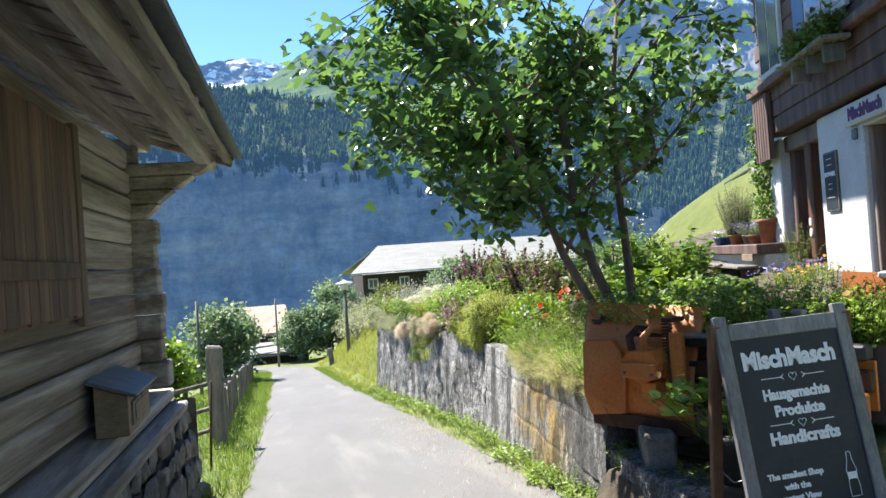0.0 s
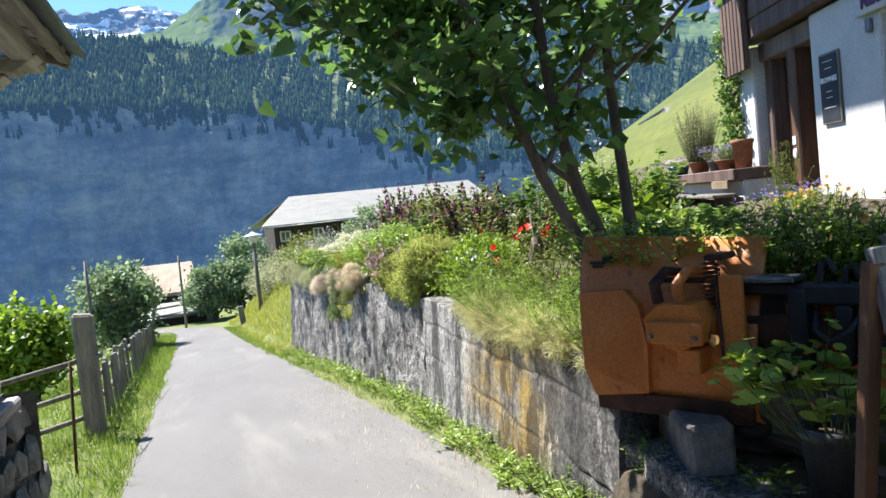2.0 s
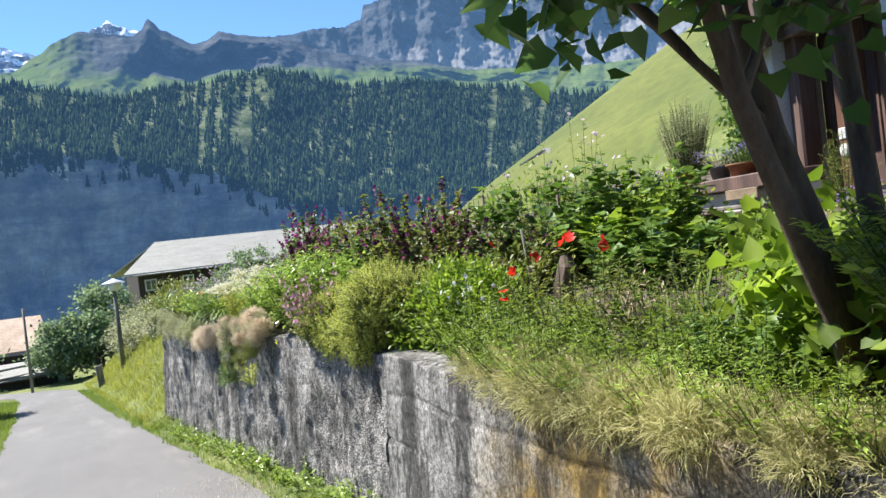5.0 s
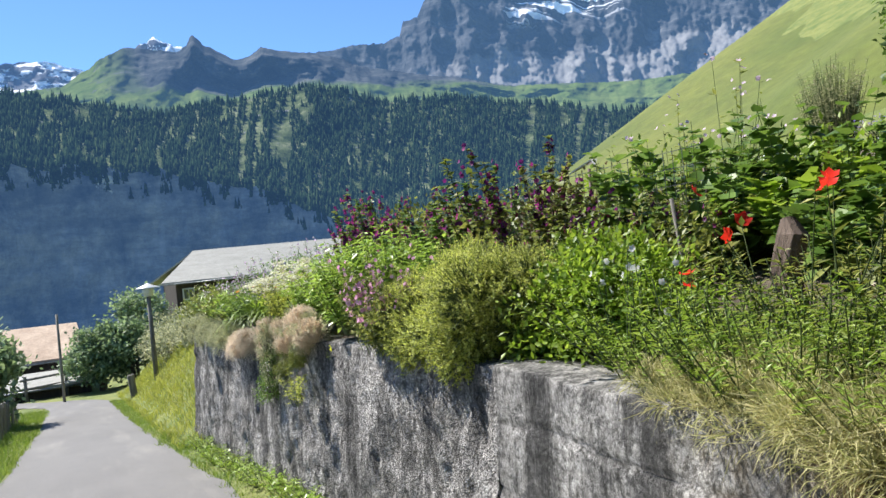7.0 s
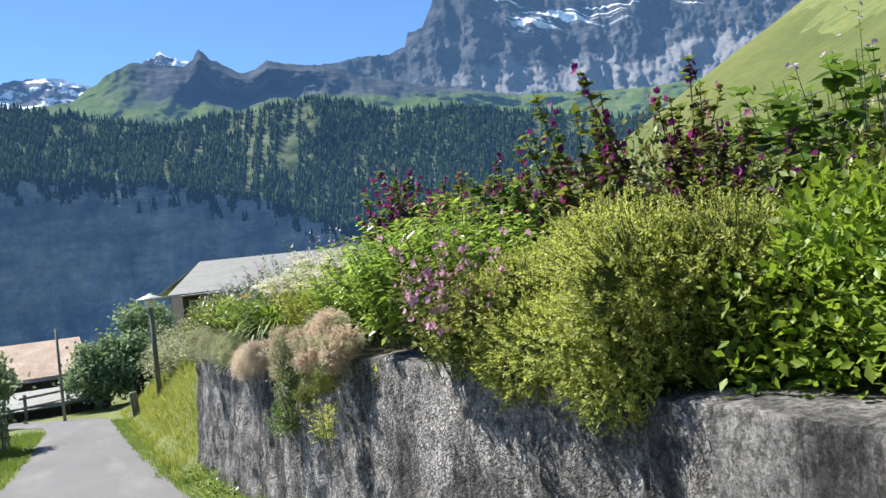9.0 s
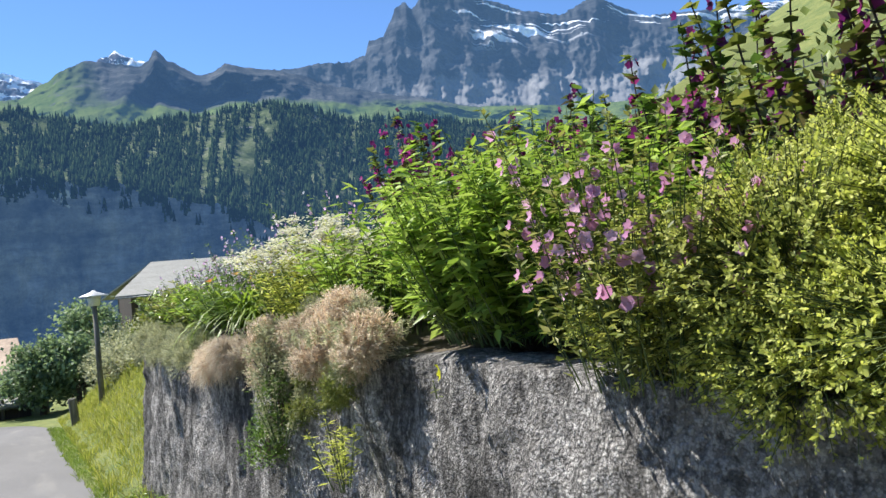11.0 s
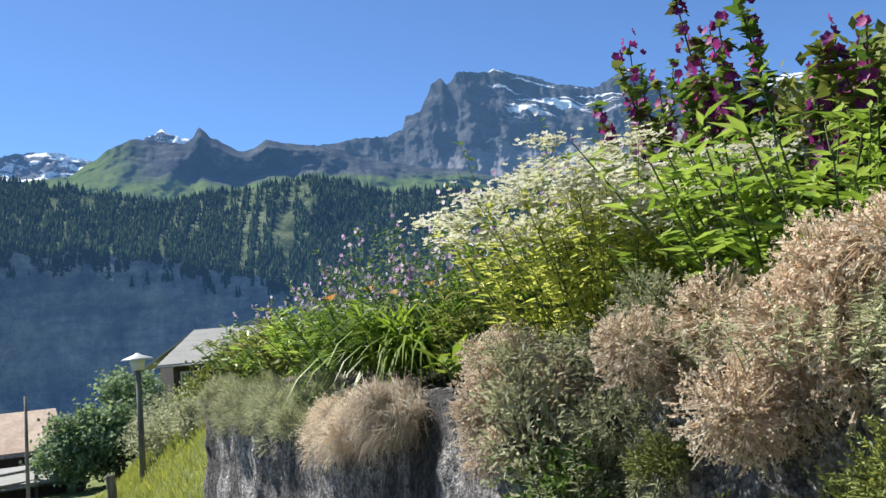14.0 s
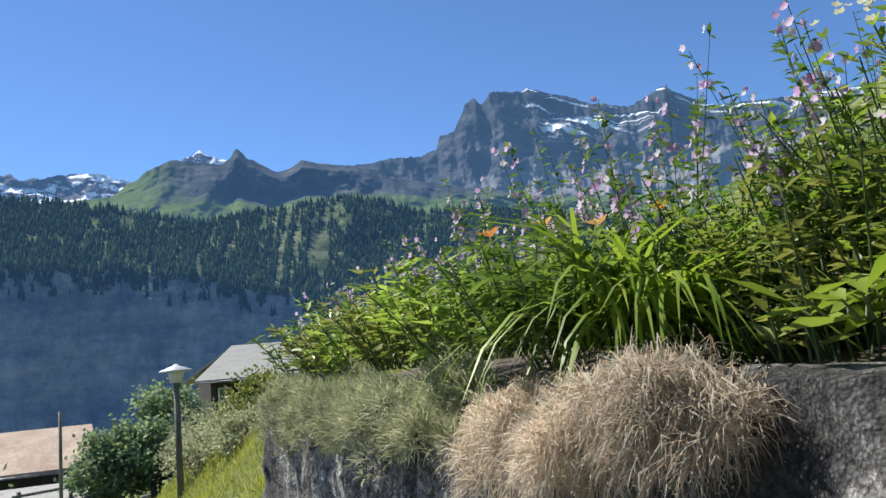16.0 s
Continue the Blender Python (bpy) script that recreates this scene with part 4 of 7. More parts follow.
def fountain(name, label, at, n, length, width, material, spread=0.6, category="plant", flower=None, group=""):
    """Long arching strap leaves from one crown."""
    ob = thing(name, label, category, at, group=group)
    a = RNG.uniform(0, math.tau, n)
    el = RNG.uniform(0.5, 1.3, n)
    root = RNG.normal(size=(n, 3)) * np.array([0.07, 0.12, 0.01])
    ln = length * RNG.uniform(0.6, 1.15, n)
    hd = np.stack([np.cos(a), np.sin(a), 0 * a], 1)
    side = np.stack([-np.sin(a), np.cos(a), 0 * a], 1)
    rows, steps = [], 5
    p = root.copy()
    ang = el.copy()
    for k in range(steps + 1):
        w = width * (0.6, 1.0, 1.0, 0.85, 0.55, 0.05)[k] / 2
        rows += [p - side * w, p + side * w]
        p = p + (hd * np.cos(ang)[:, None] + np.array([0, 0, 1.0]) * np.sin(ang)[:, None]) * (ln / steps)[:, None]
        ang = ang - spread * RNG.uniform(0.6, 1.1, n)
    v = np.stack(rows, 1)
    q = np.array([[2 * k, 2 * k + 1, 2 * k + 3, 2 * k + 2] for k in range(steps)])
    f = q[None] + (np.arange(n) * 2 * (steps + 1))[:, None, None]
    loose(arrays("strap_foliage", v.reshape(-1, 3), f.reshape(-1, 4), material, ob))
    if flower:
        fm, fs, count, height = flower
        foot = RNG.normal(size=(count, 3)) * np.array([0.06, 0.1, 0])
        tip = foot + np.stack([RNG.normal(size=count) * 0.14 - 0.05, RNG.normal(size=count) * 0.2, height * RNG.uniform(0.8, 1.15, count)], 1)
        stalks("flower_stem", foot, tip, 0.004, STEM, ob)
        q = np.repeat(np.arange(count), 6)
        aa = np.tile(np.arange(6) * math.tau / 6, count)
        out = unit(np.stack([np.cos(aa) - 0.5, np.sin(aa), 0.55 + 0 * aa], 1))
        strew("blossom", LANCE, tip[q], out, np.tile([[0.0, 0, 1]], (len(q), 1)) - out * 0.2, fs, fs * 0.45, fm, ob)
    return ob


def lawn(name, label, n, x, y, height, width, material, zfun, keep=None):
    """Grass blades over a patch of ground."""
    px, py = RNG.uniform(*x, n), RNG.uniform(*y, n)
    if keep is not None:
        k = np.array([keep(a, b) for a, b in zip(px, py)])
        px, py = px[k], py[k]
    n = len(px)
    at = np.stack([px, py, np.array([zfun(a, b) for a, b in zip(px, py)]) - 0.01], 1)
    along = unit(RNG.normal(size=(n, 3)) * 0.4 + np.array([0, 0, 1.0]))
    face = unit(np.stack([RNG.normal(size=n), RNG.normal(size=n), 0.2 + 0 * px], 1))
    tuft = np.array([0.45 + 0.9 * max(0, noise.noise((a * 1.7, b * 1.7, 2)) + 0.45) for a, b in zip(px, py)])
    ln = height * RNG.uniform(0.5, 1.2, n) * tuft
    ob = strew(name, BLADE, at, along, face, ln, width, material, None)
    return tagged(ob, label, "grass", kind="stuff")

# ---- barn ----


def barn():
    ob = thing("timber_barn", "weathered dark log barn on a rubble stone base", "barn", (0, 0, 0))
    ob.matrix_basis = Matrix.Translation((-0.95, 7.75, 0)) @ pose(0, 0, 0, 0, 0, -1.9) @ Matrix.Translation((0.95, -7.75, 0))
    wx, corner = -1.17, 7.75
    # courses of squared logs on the lane side, and their crossing ends at the corner
    zs = [0.55, 0.78, 0.98, 1.2, 1.4, 1.62, 1.84, 2.06, 2.28, 2.5, 2.72]
    for i, (z0, z1) in enumerate(zip(zs, zs[1:])):
        out = random.uniform(-0.015, 0.015)
        box("log", (wx - 0.2, -3.0, z0 + 0.008), (wx + out, corner - 0.13, z1 - 0.008), OLD_WOOD, ob, 0.028, jitter=0.008)
        if z0 < 2.0:
            box("log_end", (wx - 0.6, corner - 0.125, z0 + 0.004), (wx + 0.2 + random.uniform(-0.03, 0.04), corner + 0.1 + random.uniform(-0.02, 0.02), z1 - 0.003), OLD_WOOD, ob, 0.014, jitter=0.005)
        box("gable_log", (-5.2, corner - 0.1, z0 + 0.005), (wx - 0.605, corner + 0.08, z1 - 0.003), OLD_WOOD, ob, 0.014)
    # corbels carrying the purlin, stepped outwards
    for z0, z1, xo in ((2.06, 2.2, -0.93), (2.2, 2.33, -0.80), (2.33, 2.45, -0.62), (2.45, 2.57, -0.42)):
        bm = bmesh.new()
        add_box(bm, (-2.0, corner - 0.12, z0 + 0.004), (xo, corner + 0.1, z1 - 0.004), None, 0.012)
        for v in bm.verts:
            if v.co.x > xo - 0.05 and v.co.z < (z0 + z1) / 2:
                v.co.x -= 0.13
        part("corbel", bm, OLD_WOOD, ob)
    box("wall_plate", (wx - 0.6, corner - 0.12, 2.575), (wx + 0.06, corner + 0.09, 2.80), OLD_WOOD, ob, 0.015)
    # roof: purlins, boards, slates; it falls towards the lane
    slope = math.tan(radians(19))

    def roof_z(x):
        return 2.70 + (-0.24 - x) * slope

    for x, r in ((-0.52, 0.095), (-1.12, 0.09)):
        z = roof_z(x) - 0.175
        box("purlin", (x - r * 0.8, -3.0, z - r), (x + r * 0.8, 8.15 + random.uniform(-0.05, 0.05), z + r), OLD_WOOD, ob, 0.02, jitter=0.01)
    tilt = pose(-0.24, 0, 2.70, 0, 19, 0)
    y = -3.0
    while y < 8.25:
        w = random.uniform(0.17, 0.26)
        box("roof_board", (-3.6, y + 0.018, -0.09 - random.uniform(0, 0.025)), (-0.05 + random.uniform(-0.03, 0.02), min(y + w, 8.12) - 0.018, -0.065 + random.uniform(0, 0.008)), OLD_WOOD, ob, 0.0, m=tilt)
        y += w
    for k in range(10):
        box("roof_slate_course", (-0.40 * k - 0.42, -3.0, -0.055 + 0.012 * (k % 2)), (-0.40 * k + 0.06, 8.18 + random.uniform(-0.02, 0.02), -0.028 + 0.012 * (k % 2)), SLATE_ROOF, ob, 0.004, m=tilt)
    box("verge_board", (-3.6, 8.12, -0.16), (-0.02, 8.16, -0.06), OLD_WOOD, ob, 0.006, m=tilt)
    box("eave_batten", (-0.1, -3.0, -0.135), (-0.02, 8.12, -0.092), OLD_WOOD, ob, 0.006, m=tilt)
    box("back_wall", (-5.4, -3.0, -1.4), (-5.2, 7.7, 3.4), OLD_WOOD, ob, 0.01)
    box("near_gable", (-5.2, -3.15, -1.4), (wx, -3.0, 3.0), OLD_WOOD, ob, 0.01)
    # closed shutter
    sh = box("shutter", (wx + 0.02, 3.6, 1.30), (wx + 0.05, 5.55, 2.52), DARK_WOOD, ob, 0.004, "closed plank shutter, reddish brown")
    y = 3.62
    while y < 5.4:
        w = random.uniform(0.14, 0.2)
        box("shutter_plank", (wx + 0.053, y, 1.31 + random.uniform(0, 0.02)), (wx + 0.075, min(y + w, 5.54) - 0.008, 2.51), DARK_WOOD, sh, 0.004)
        y += w
    box("shutter_frame", (wx + 0.021, 5.56, 1.24), (wx + 0.07, 5.68, 2.56), OLD_WOOD_UP, ob, 0.008)
    box("shutter_ledge", (wx + 0.077, 3.6, 1.55), (wx + 0.1, 5.4, 1.65), DARK_WOOD, sh, 0.005)
    # sill timbers over the stone base
    box("sill_beam", (wx - 0.2, -3.0, 0.38), (wx + 0.22, corner + 0.22, 0.50), OLD_WOOD, ob, 0.02, jitter=0.01)
    box("sill_beam", (wx + 0.1, -3.0, 0.28), (wx + 0.34, corner + 0.15, 0.375), OLD_WOOD, ob, 0.02, jitter=0.012)
    # rubble base: mortar core and the stones set in it
    core = grid_mesh("base_core", np.linspace(-3, 8.1, 120), np.linspace(0, 1, 22),
                     lambda u, v: (wx + 0.40 - 0.12 * v + 0.05 * noise.fractal((u * 2, v * 2.4, 6), 0.9, 2, 4), u, road_z(u) - 0.3 + (0.40 - road_z(u)) * v), MORTAR, ob)
    box("base_fill", (-5.2, -3.0, -1.4), (wx + 0.2, 8.08, 0.376), MORTAR, ob, 0.0)
    grid_mesh("base_end", np.linspace(-5.2, wx + 0.38, 40), np.linspace(0, 1, 16), lambda u, v: (u, 8.12 + 0.05 * noise.fractal((u * 2, v * 2, 1), 0.9, 2, 4), -1.4 + 1.76 * v), MORTAR, ob)
    proto = []
    for k in range(6):
        bm = bmesh.new()
        bmesh.ops.create_icosphere(bm, subdivisions=1, radius=1)
        for v in bm.verts:
            v.co *= 1 + 0.28 * noise.noise(v.co * 1.4 + Vector((k * 7, 0, 0)))
            v.co.x = max(-0.2, min(0.75, v.co.x))
            v.co.y, v.co.z = max(-0.78, min(0.78, v.co.y)), max(-0.74, min(0.74, v.co.z))
        me = bpy.data.meshes.new("stone")
        bm.to_mesh(me)
        bm.free()
        me.materials.append(RUBBLE)
        proto.append(me)
    rows = 4
    for r in range(rows):
        y = 1.6 + 0.13 * (r % 2)
        while y < 8.15:
            w = random.uniform(0.2, 0.55)
            v = (r + 0.5) / rows
            z = road_z(y) - 0.1 + (0.33 - road_z(y) + 0.1) * v
            st = new("stone", proto[random.randrange(6)])
            st.parent = ob
            st.matrix_basis = Matrix.LocRotScale((wx + 0.40 - 0.12 * v, y + w / 2, z), Euler((random.uniform(-0.3, 0.3), random.uniform(-0.2, 0.2), random.uniform(-0.2, 0.2))), (random.uniform(0.03, 0.075), w * 0.62, random.uniform(0.12, 0.175)))
            y += w
    return ob


barn()


def nest_box():
    ob = thing("letter_box", "pale wooden box with a grey pitched lid", "box", (-1.03, 6.08, 0.502))
    bm = bmesh.new()
    add_box(bm, (-0.14, -0.46, 0), (0.07, 0.46, 0.26), None, 0.004)
    for v in bm.verts:
        if v.co.z > 0.2 and v.co.x < -0.05:
            v.co.z += 0.08
    part("body", bm, PLY, ob)
    bm = bmesh.new()
    add_box(bm, (-0.17, -0.5, -0.012), (0.16, 0.5, 0.012), pose(-0.02, 0, 0.318, 0, 20, 0), 0.004)
    part("lid", bm, SLATE_ROOF, ob, "grey felted lid")
    fr = box("window_frame", (0.072, -0.35, 0.05), (0.084, 0.35, 0.21), GREY_WOOD, ob, 0.003)
    box("pane", (0.085, -0.28, 0.075), (0.09, 0.28, 0.185), PLY, fr, 0.0, "yellowish pane")
    return ob


nest_box()

# ---- house ----


def words(name, text, size, material, parent, m, thick=0.004, label=""):
    cu = bpy.data.curves.new(name, "FONT")
    cu.body, cu.size, cu.extrude, cu.align_x, cu.align_y, cu.resolution_u = text, size, thick, "CENTER", "CENTER", 3
    cu.offset = size * 0.045
    tmp = bpy.data.objects.new(name + "_curve", cu)
    scene.collection.objects.link(tmp)
    bpy.context.view_layer.update()
    me = bpy.data.meshes.new_from_object(tmp)
    bpy.data.objects.remove(tmp)
    me.materials.clear()
    ob = link(name, me, material, parent, label)
    ob.matrix_basis = m
    return ob


HOUSE = Matrix.Translation((6.7, 8.6, 0)) @ pose(0, 0, 0, 0, 0, 70.7)


def house():
    ob = thing("chalet", "alpine house with white rendered ground floor and dark timber upper storey", "house")
    ob.matrix_basis = HOUSE
    # ground floor, with a doorway through it
    box("wall", (-1.15, -0.35, 0.4), (0.25, 0.0, 2.93), WHITE, ob, 0.02)
    box("wall", (-7.0, -0.35, 0.4), (-2.15, 0.0, 2.93), WHITE, ob, 0.02)
    box("wall", (-2.149, -0.35, 2.62), (-1.151, -0.002, 2.93), WHITE, ob, 0.01)
    box("wall", (-7.0, -7.0, 0.4), (2.3, -2.6, 2.93), WHITE, ob, 0.02)
    box("side_wall", (1.82, -0.5, 1.0), (2.36, 0.03, 2.9), WHITE, ob, 0.02, "whitewashed corner pier")
    box("door_frame", (-1.24, -0.3, 0.8), (-1.152, -0.06, 2.618), OLD_WOOD_UP, ob, 0.01, "brown timber door frame")
    box("door_frame", (-2.148, -0.3, 0.8), (-2.06, -0.06, 2.618), OLD_WOOD_UP, ob, 0.01, "brown timber door frame")
    d = box("door", (-1.29, -1.1, 0.85), (-1.245, -0.3, 2.55), DARK_WOOD, ob, 0.008, "open dark wooden door")
    box("door_step", (-2.1, -0.4, 0.7), (-1.2, 0.25, 0.88), GREY_WOOD, ob, 0.01)
    # recess with the timber door
    rec = box("timber_front", (0.26, -0.62, 0.6), (1.81, -0.5, 2.95), DARK_WOOD, ob, 0.005)
    for k in range(6):
        box("plank", (0.80 + k * 0.165, -0.495, 0.7), (0.955 + k * 0.165, -0.465 + 0.008 * (k % 2), 2.72), DARK_WOOD, rec, 0.006)
    box("post", (0.86, -0.30, 0.75), (1.06, -0.08, 2.92), RED_WOOD, ob, 0.02, "reddish-brown weathered post", jitter=0.012)
    box("post", (1.62, -0.30, 0.75), (1.80, -0.1, 2.92), DARK_WOOD, ob, 0.02, jitter=0.01)
    box("lintel", (0.26, -0.34, 2.70), (1.81, -0.05, 2.92), OLD_WOOD_UP, ob, 0.015)
    pl = box("window_shutter", (1.14, -0.46, 1.95), (1.44, -0.42, 2.32), OLD_WOOD_UP, ob, 0.008)
    box("pane", (1.18, -0.415, 1.99), (1.40, -0.41, 2.28), GLASS, pl, 0.0)
    # upper storey of dark timber
    for k in range(20):
        z = 2.96 + k * 0.23
        box("beam", (-7.0, -7.0, z), (2.12 + (0.14 if k % 2 else 0), 0.14 + random.uniform(-0.01, 0.01), z + 0.222), DARK_WOOD, ob, 0.014)
    box("cladding", (1.55, 0.15, 2.62), (2.30, 0.20, 3.55), DARK_WOOD, ob, 0.006)
    for k in range(6):
        box("batten", (1.56 + k * 0.125, 0.202, 2.60), (1.66 + k * 0.125, 0.225, 3.56), DARK_WOOD, ob, 0.006)
    box("string_course", (-7.0, 0.16, 3.58), (2.36, 0.28, 3.68), DARK_WOOD, ob, 0.012)
    w = box("window", (0.78, 0.15, 3.74), (1.78, 0.21, 5.0), WHITE, ob, 0.01, "white-framed window")
    box("pane", (0.85, 0.212, 3.82), (1.25, 0.218, 4.92), GLASS, w, 0.0)
    box("pane", (1.31, 0.212, 3.82), (1.71, 0.218, 4.92), GLASS, w, 0.0)
    w = box("window", (-1.5, 0.15, 3.86), (-0.25, 0.21, 5.0), WHITE, ob, 0.01, "white-framed window")
    box("pane", (-1.43, 0.212, 3.93), (-0.91, 0.218, 4.92), GLASS, w, 0.0)
    box("pane", (-0.84, 0.212, 3.93), (-0.32, 0.218, 4.92), GLASS, w, 0.0)
    sh = box("shutter", (-0.2, 0.15, 3.86), (0.22, 0.2, 5.0), BLUE_POT, ob, 0.008, "teal window shutter")
    sh2 = box("flower_shelf", (-1.6, 0.20, 3.50), (-0.1, 0.5, 3.55), GREY_WOOD, ob, 0.008)
    for s in (-1.4, -0.85, -0.3):
        box("bracket", (s - 0.03, 0.20, 3.30), (s + 0.03, 0.42, 3.498), GREY_WOOD, sh2, 0.006)
    # roof, out of view; its height and overhang are set to shade the front
    bm = bmesh.new()
    add_box(bm, (-8.0, -3.6, 0), (3.4, 3.1, 0.16), None, 0.02)
    part("roof", bm, OLD_WOOD, ob).matrix_basis = pose(0, 0, 7.7, -18, 0, 0)
    bm = bmesh.new()
    add_box(bm, (-8.0, -5.0, 0), (3.4, 0, 0.16), None, 0.02)
    part("roof", bm, OLD_WOOD, ob).matrix_basis = pose(0, -3.42, 8.81, 18, 0, 0)
    return ob


house()
bmx = box("shop_sign", (-2.0, 0.02, 2.66), (-0.82, 0.06, 2.90), WHITE, None, 0.012)
bmx.matrix_basis = HOUSE
tagged(bmx, "white painted shop name board over the door", "sign")
words("lettering", "MischMasch", 0.185, PLUM, bmx, pose(-1.41, 0.063, 2.775, 90, 0, 180), label="plum painted lettering")
mn = box("menu_board", (-0.40, 0.006, 1.76), (0.02, 0.03, 2.47), GREY_WOOD, None, 0.008)
mn.matrix_basis = HOUSE
tagged(mn, "chalkboard menu hung on the white wall", "sign")
box("slate", (-0.375, 0.031, 1.785), (-0.005, 0.036, 2.445), CHALKBOARD, mn, 0.0)
words("lettering", "BROWNIES", 0.07, CHALK, mn, pose(-0.19, 0.038, 2.2, 90, 0, 180), 0.001)
for z, w in ((2.38, 0.2), (2.31, 0.16), (2.08, 0.12), (2.02, 0.14), (1.92, 0.24)):
    box("chalk_line", (-0.19 - w / 2, 0.037, z), (-0.19 + w / 2, 0.039, z + 0.007), CHALK, mn, 0.0)
sq = box("wall_plaque", (0.92, -0.076, 1.62), (1.02, -0.062, 1.72), WHITE, None, 0.004)
sq.matrix_basis = HOUSE
tagged(sq, "small white square plaque on the post", "plaque")
rd = turned("thermometer", [(0.06, 0), (0.06, 0.012), (0.045, 0.016)], WHITE, None)
rd.matrix_basis = HOUSE @ pose(0.96, -0.072, 1.52, -90, 0, 0)
tagged(rd, "round white dial on the weathered post", "dial")
ln = box("wall_lamp", (-1.05, 0.006, 2.50), (-0.98, 0.05, 2.62), STEEL, None, 0.008)
ln.matrix_basis = HOUSE
tagged(ln, "small grey lamp on the white wall", "lamp")
for k, (s, z) in enumerate(((1.32, 2.62), (1.30, 2.52), (1.35, 2.43))):
    c = turned("ornament", [(0.004, -0.05), (0.03, -0.03), (0.035, 0.0), (0.015, 0.03), (0.004, 0.05)], WHITE, None)
    c.matrix_basis = HOUSE @ pose(s, -0.40, z)
    tagged(c, "little white hanging ornament by the timber door", "ornament", "hanging ornaments")

# window flowers and creeper
for s in (-1.35, -0.9, -0.45):
    p = HOUSE @ Vector((s, 0.35, 3.56))
    shrub("geranium", "red geraniums in the upstairs flower shelf", p, (0.24, 0.2, 0.26), 700, "foliage", 0.05, DEEP_LEAF, HEART, wide=0.8, category="flower", group="geraniums")
    herb("geranium_bloom", "red geranium flower heads", p, (0.2, 0.18), 14, 0.26, DEEP_LEAF, HEART, 2, 0.03, 0.8, flower=(RED, "umbel", 0.022, 8, 0.7), category="flower", group="geranium blooms")
for k in range(9):
    p = HOUSE @ Vector((2.42 + 0.05 * math.sin(k * 2), 0.1, 1.3 + k * 0.22))
    shrub("creeper", "green climbing creeper on the house corner", p, (0.16, 0.16, 0.2), 220, "foliage", 0.055, DEEP_LEAF, HEART, wide=0.8, category="climber", group="creeper on the corner", stems=6)

# terrace planter beside the house
ter = thing("terrace", "low rendered terrace edge with dark timber rail and step", "terrace")
ter.matrix_basis = HOUSE
box("retaining_face", (1.1, 0.08, 0.5), (4.8, 0.5, 1.28), WHITE, ter, 0.015)
box("rail", (1.08, 0.06, 1.283), (4.85, 0.62, 1.42), DARK_WOOD, ter, 0.012)
box("sign_plank", (1.25, 0.622, 1.19), (1.85, 0.645, 1.29), PLY, ter, 0.006, "pale wooden board on the terrace edge")
box("step_plank", (0.95, 0.64, 1.10), (4.6, 0.92, 1.14), GREY_WOOD, ter, 0.01)
for s_at in (1.2, 2.6, 4.2):
    box("support", (s_at, 0.52, 0.5), (s_at + 0.1, 0.8, 1.098), DARK_WOOD, ter, 0.01)


def pot(name, label, at, r, h, material, plant=None):
    ob = thing(name, label, "pot", at)
    turned("body", [(r * 0.72, 0), (r * 0.95, h * 0.85), (r * 1.06, h * 0.86), (r * 1.06, h), (r * 0.92, h), (r * 0.9, h * 0.9)], material, ob)
    turned("soil", [(r * 0.9, h * 0.86), (r * 0.9, h * 0.92)], SOIL, ob)
    return ob


for s, r, h, mat, lab in ((1.45, 0.13, 0.34, TERRACOTTA, "tall terracotta pot on the terrace rail"), (1.95, 0.17, 0.13, TERRACOTTA, "wide terracotta bowl of violets"), (2.45, 0.12, 0.14, GREY_POT, "grey pot on the terrace rail"), (4.3, 0.17, 0.14, BLUE_POT, "blue glazed pot on the terrace rail"), (3.2, 0.15, 0.16, TERRACOTTA, "small terracotta pot on the terrace rail")):
    pot("plant_pot", lab, HOUSE @ Vector((s, 0.36, 1.422)), r, h, mat)
for s, mat, fl, h in ((1.95, DEEP_LEAF, VIOLET, 0.2), (2.45, SAGE, VIOLET, 0.22), (4.3, BRIGHT_LEAF, WHITE_PETAL, 0.14)):
    herb("pot_flower", "small flowers growing in a pot on the terrace", HOUSE @ Vector((s, 0.36, 1.54)), (0.11, 0.11), 30, h, mat, LANCE, 12, 0.04, 0.4, flower=(fl, "umbel", 0.02, 5, 0.8), category="flower", lean=0.6, group="pot flowers")
herb("juniper", "upright grey-green broom bush in a pot", HOUSE @ Vector((3.2, 0.36, 1.55)), (0.16, 0.16), 170, 0.85, SAGE, LANCE, 34, 0.055, 0.14, lean=0.22, category="shrub")
herb("juniper", "upright grey-green bush behind the terrace", HOUSE @ Vector((2.6, -0.5, 1.1)), (0.2, 0.2), 120, 1.0, DEEP_LEAF, LANCE, 20, 0.06, 0.2, lean=0.4, category="shrub")
herb("conifer_seedling", "small upright conifer at the white wall", HOUSE @ Vector((0.55, 0.25, 0.95)), (0.08, 0.08), 26, 0.75, OLIVE_LEAF, LANCE, 40, 0.05, 0.16, lean=0.25, category="shrub")
herb("house_flowers", "violet and orange flowers along the white wall", HOUSE @ Vector((-0.2, 0.35, 0.9)), (0.7, 0.2), 60, 0.3, BRIGHT_LEAF, LANCE, 14, 0.05, 0.4, flower=(VIOLET, "umbel", 0.025, 6, 0.5), category="flower")
herb("house_flowers", "orange-red flowers along the white wall", HOUSE @ Vector((-0.8, 0.5, 0.9)), (0.5, 0.2), 40, 0.28, BRIGHT_LEAF, LANCE, 14, 0.05, 0.4, flower=(ORANGE_PETAL, "head", 0.045, 2, 0.4), category="flower")

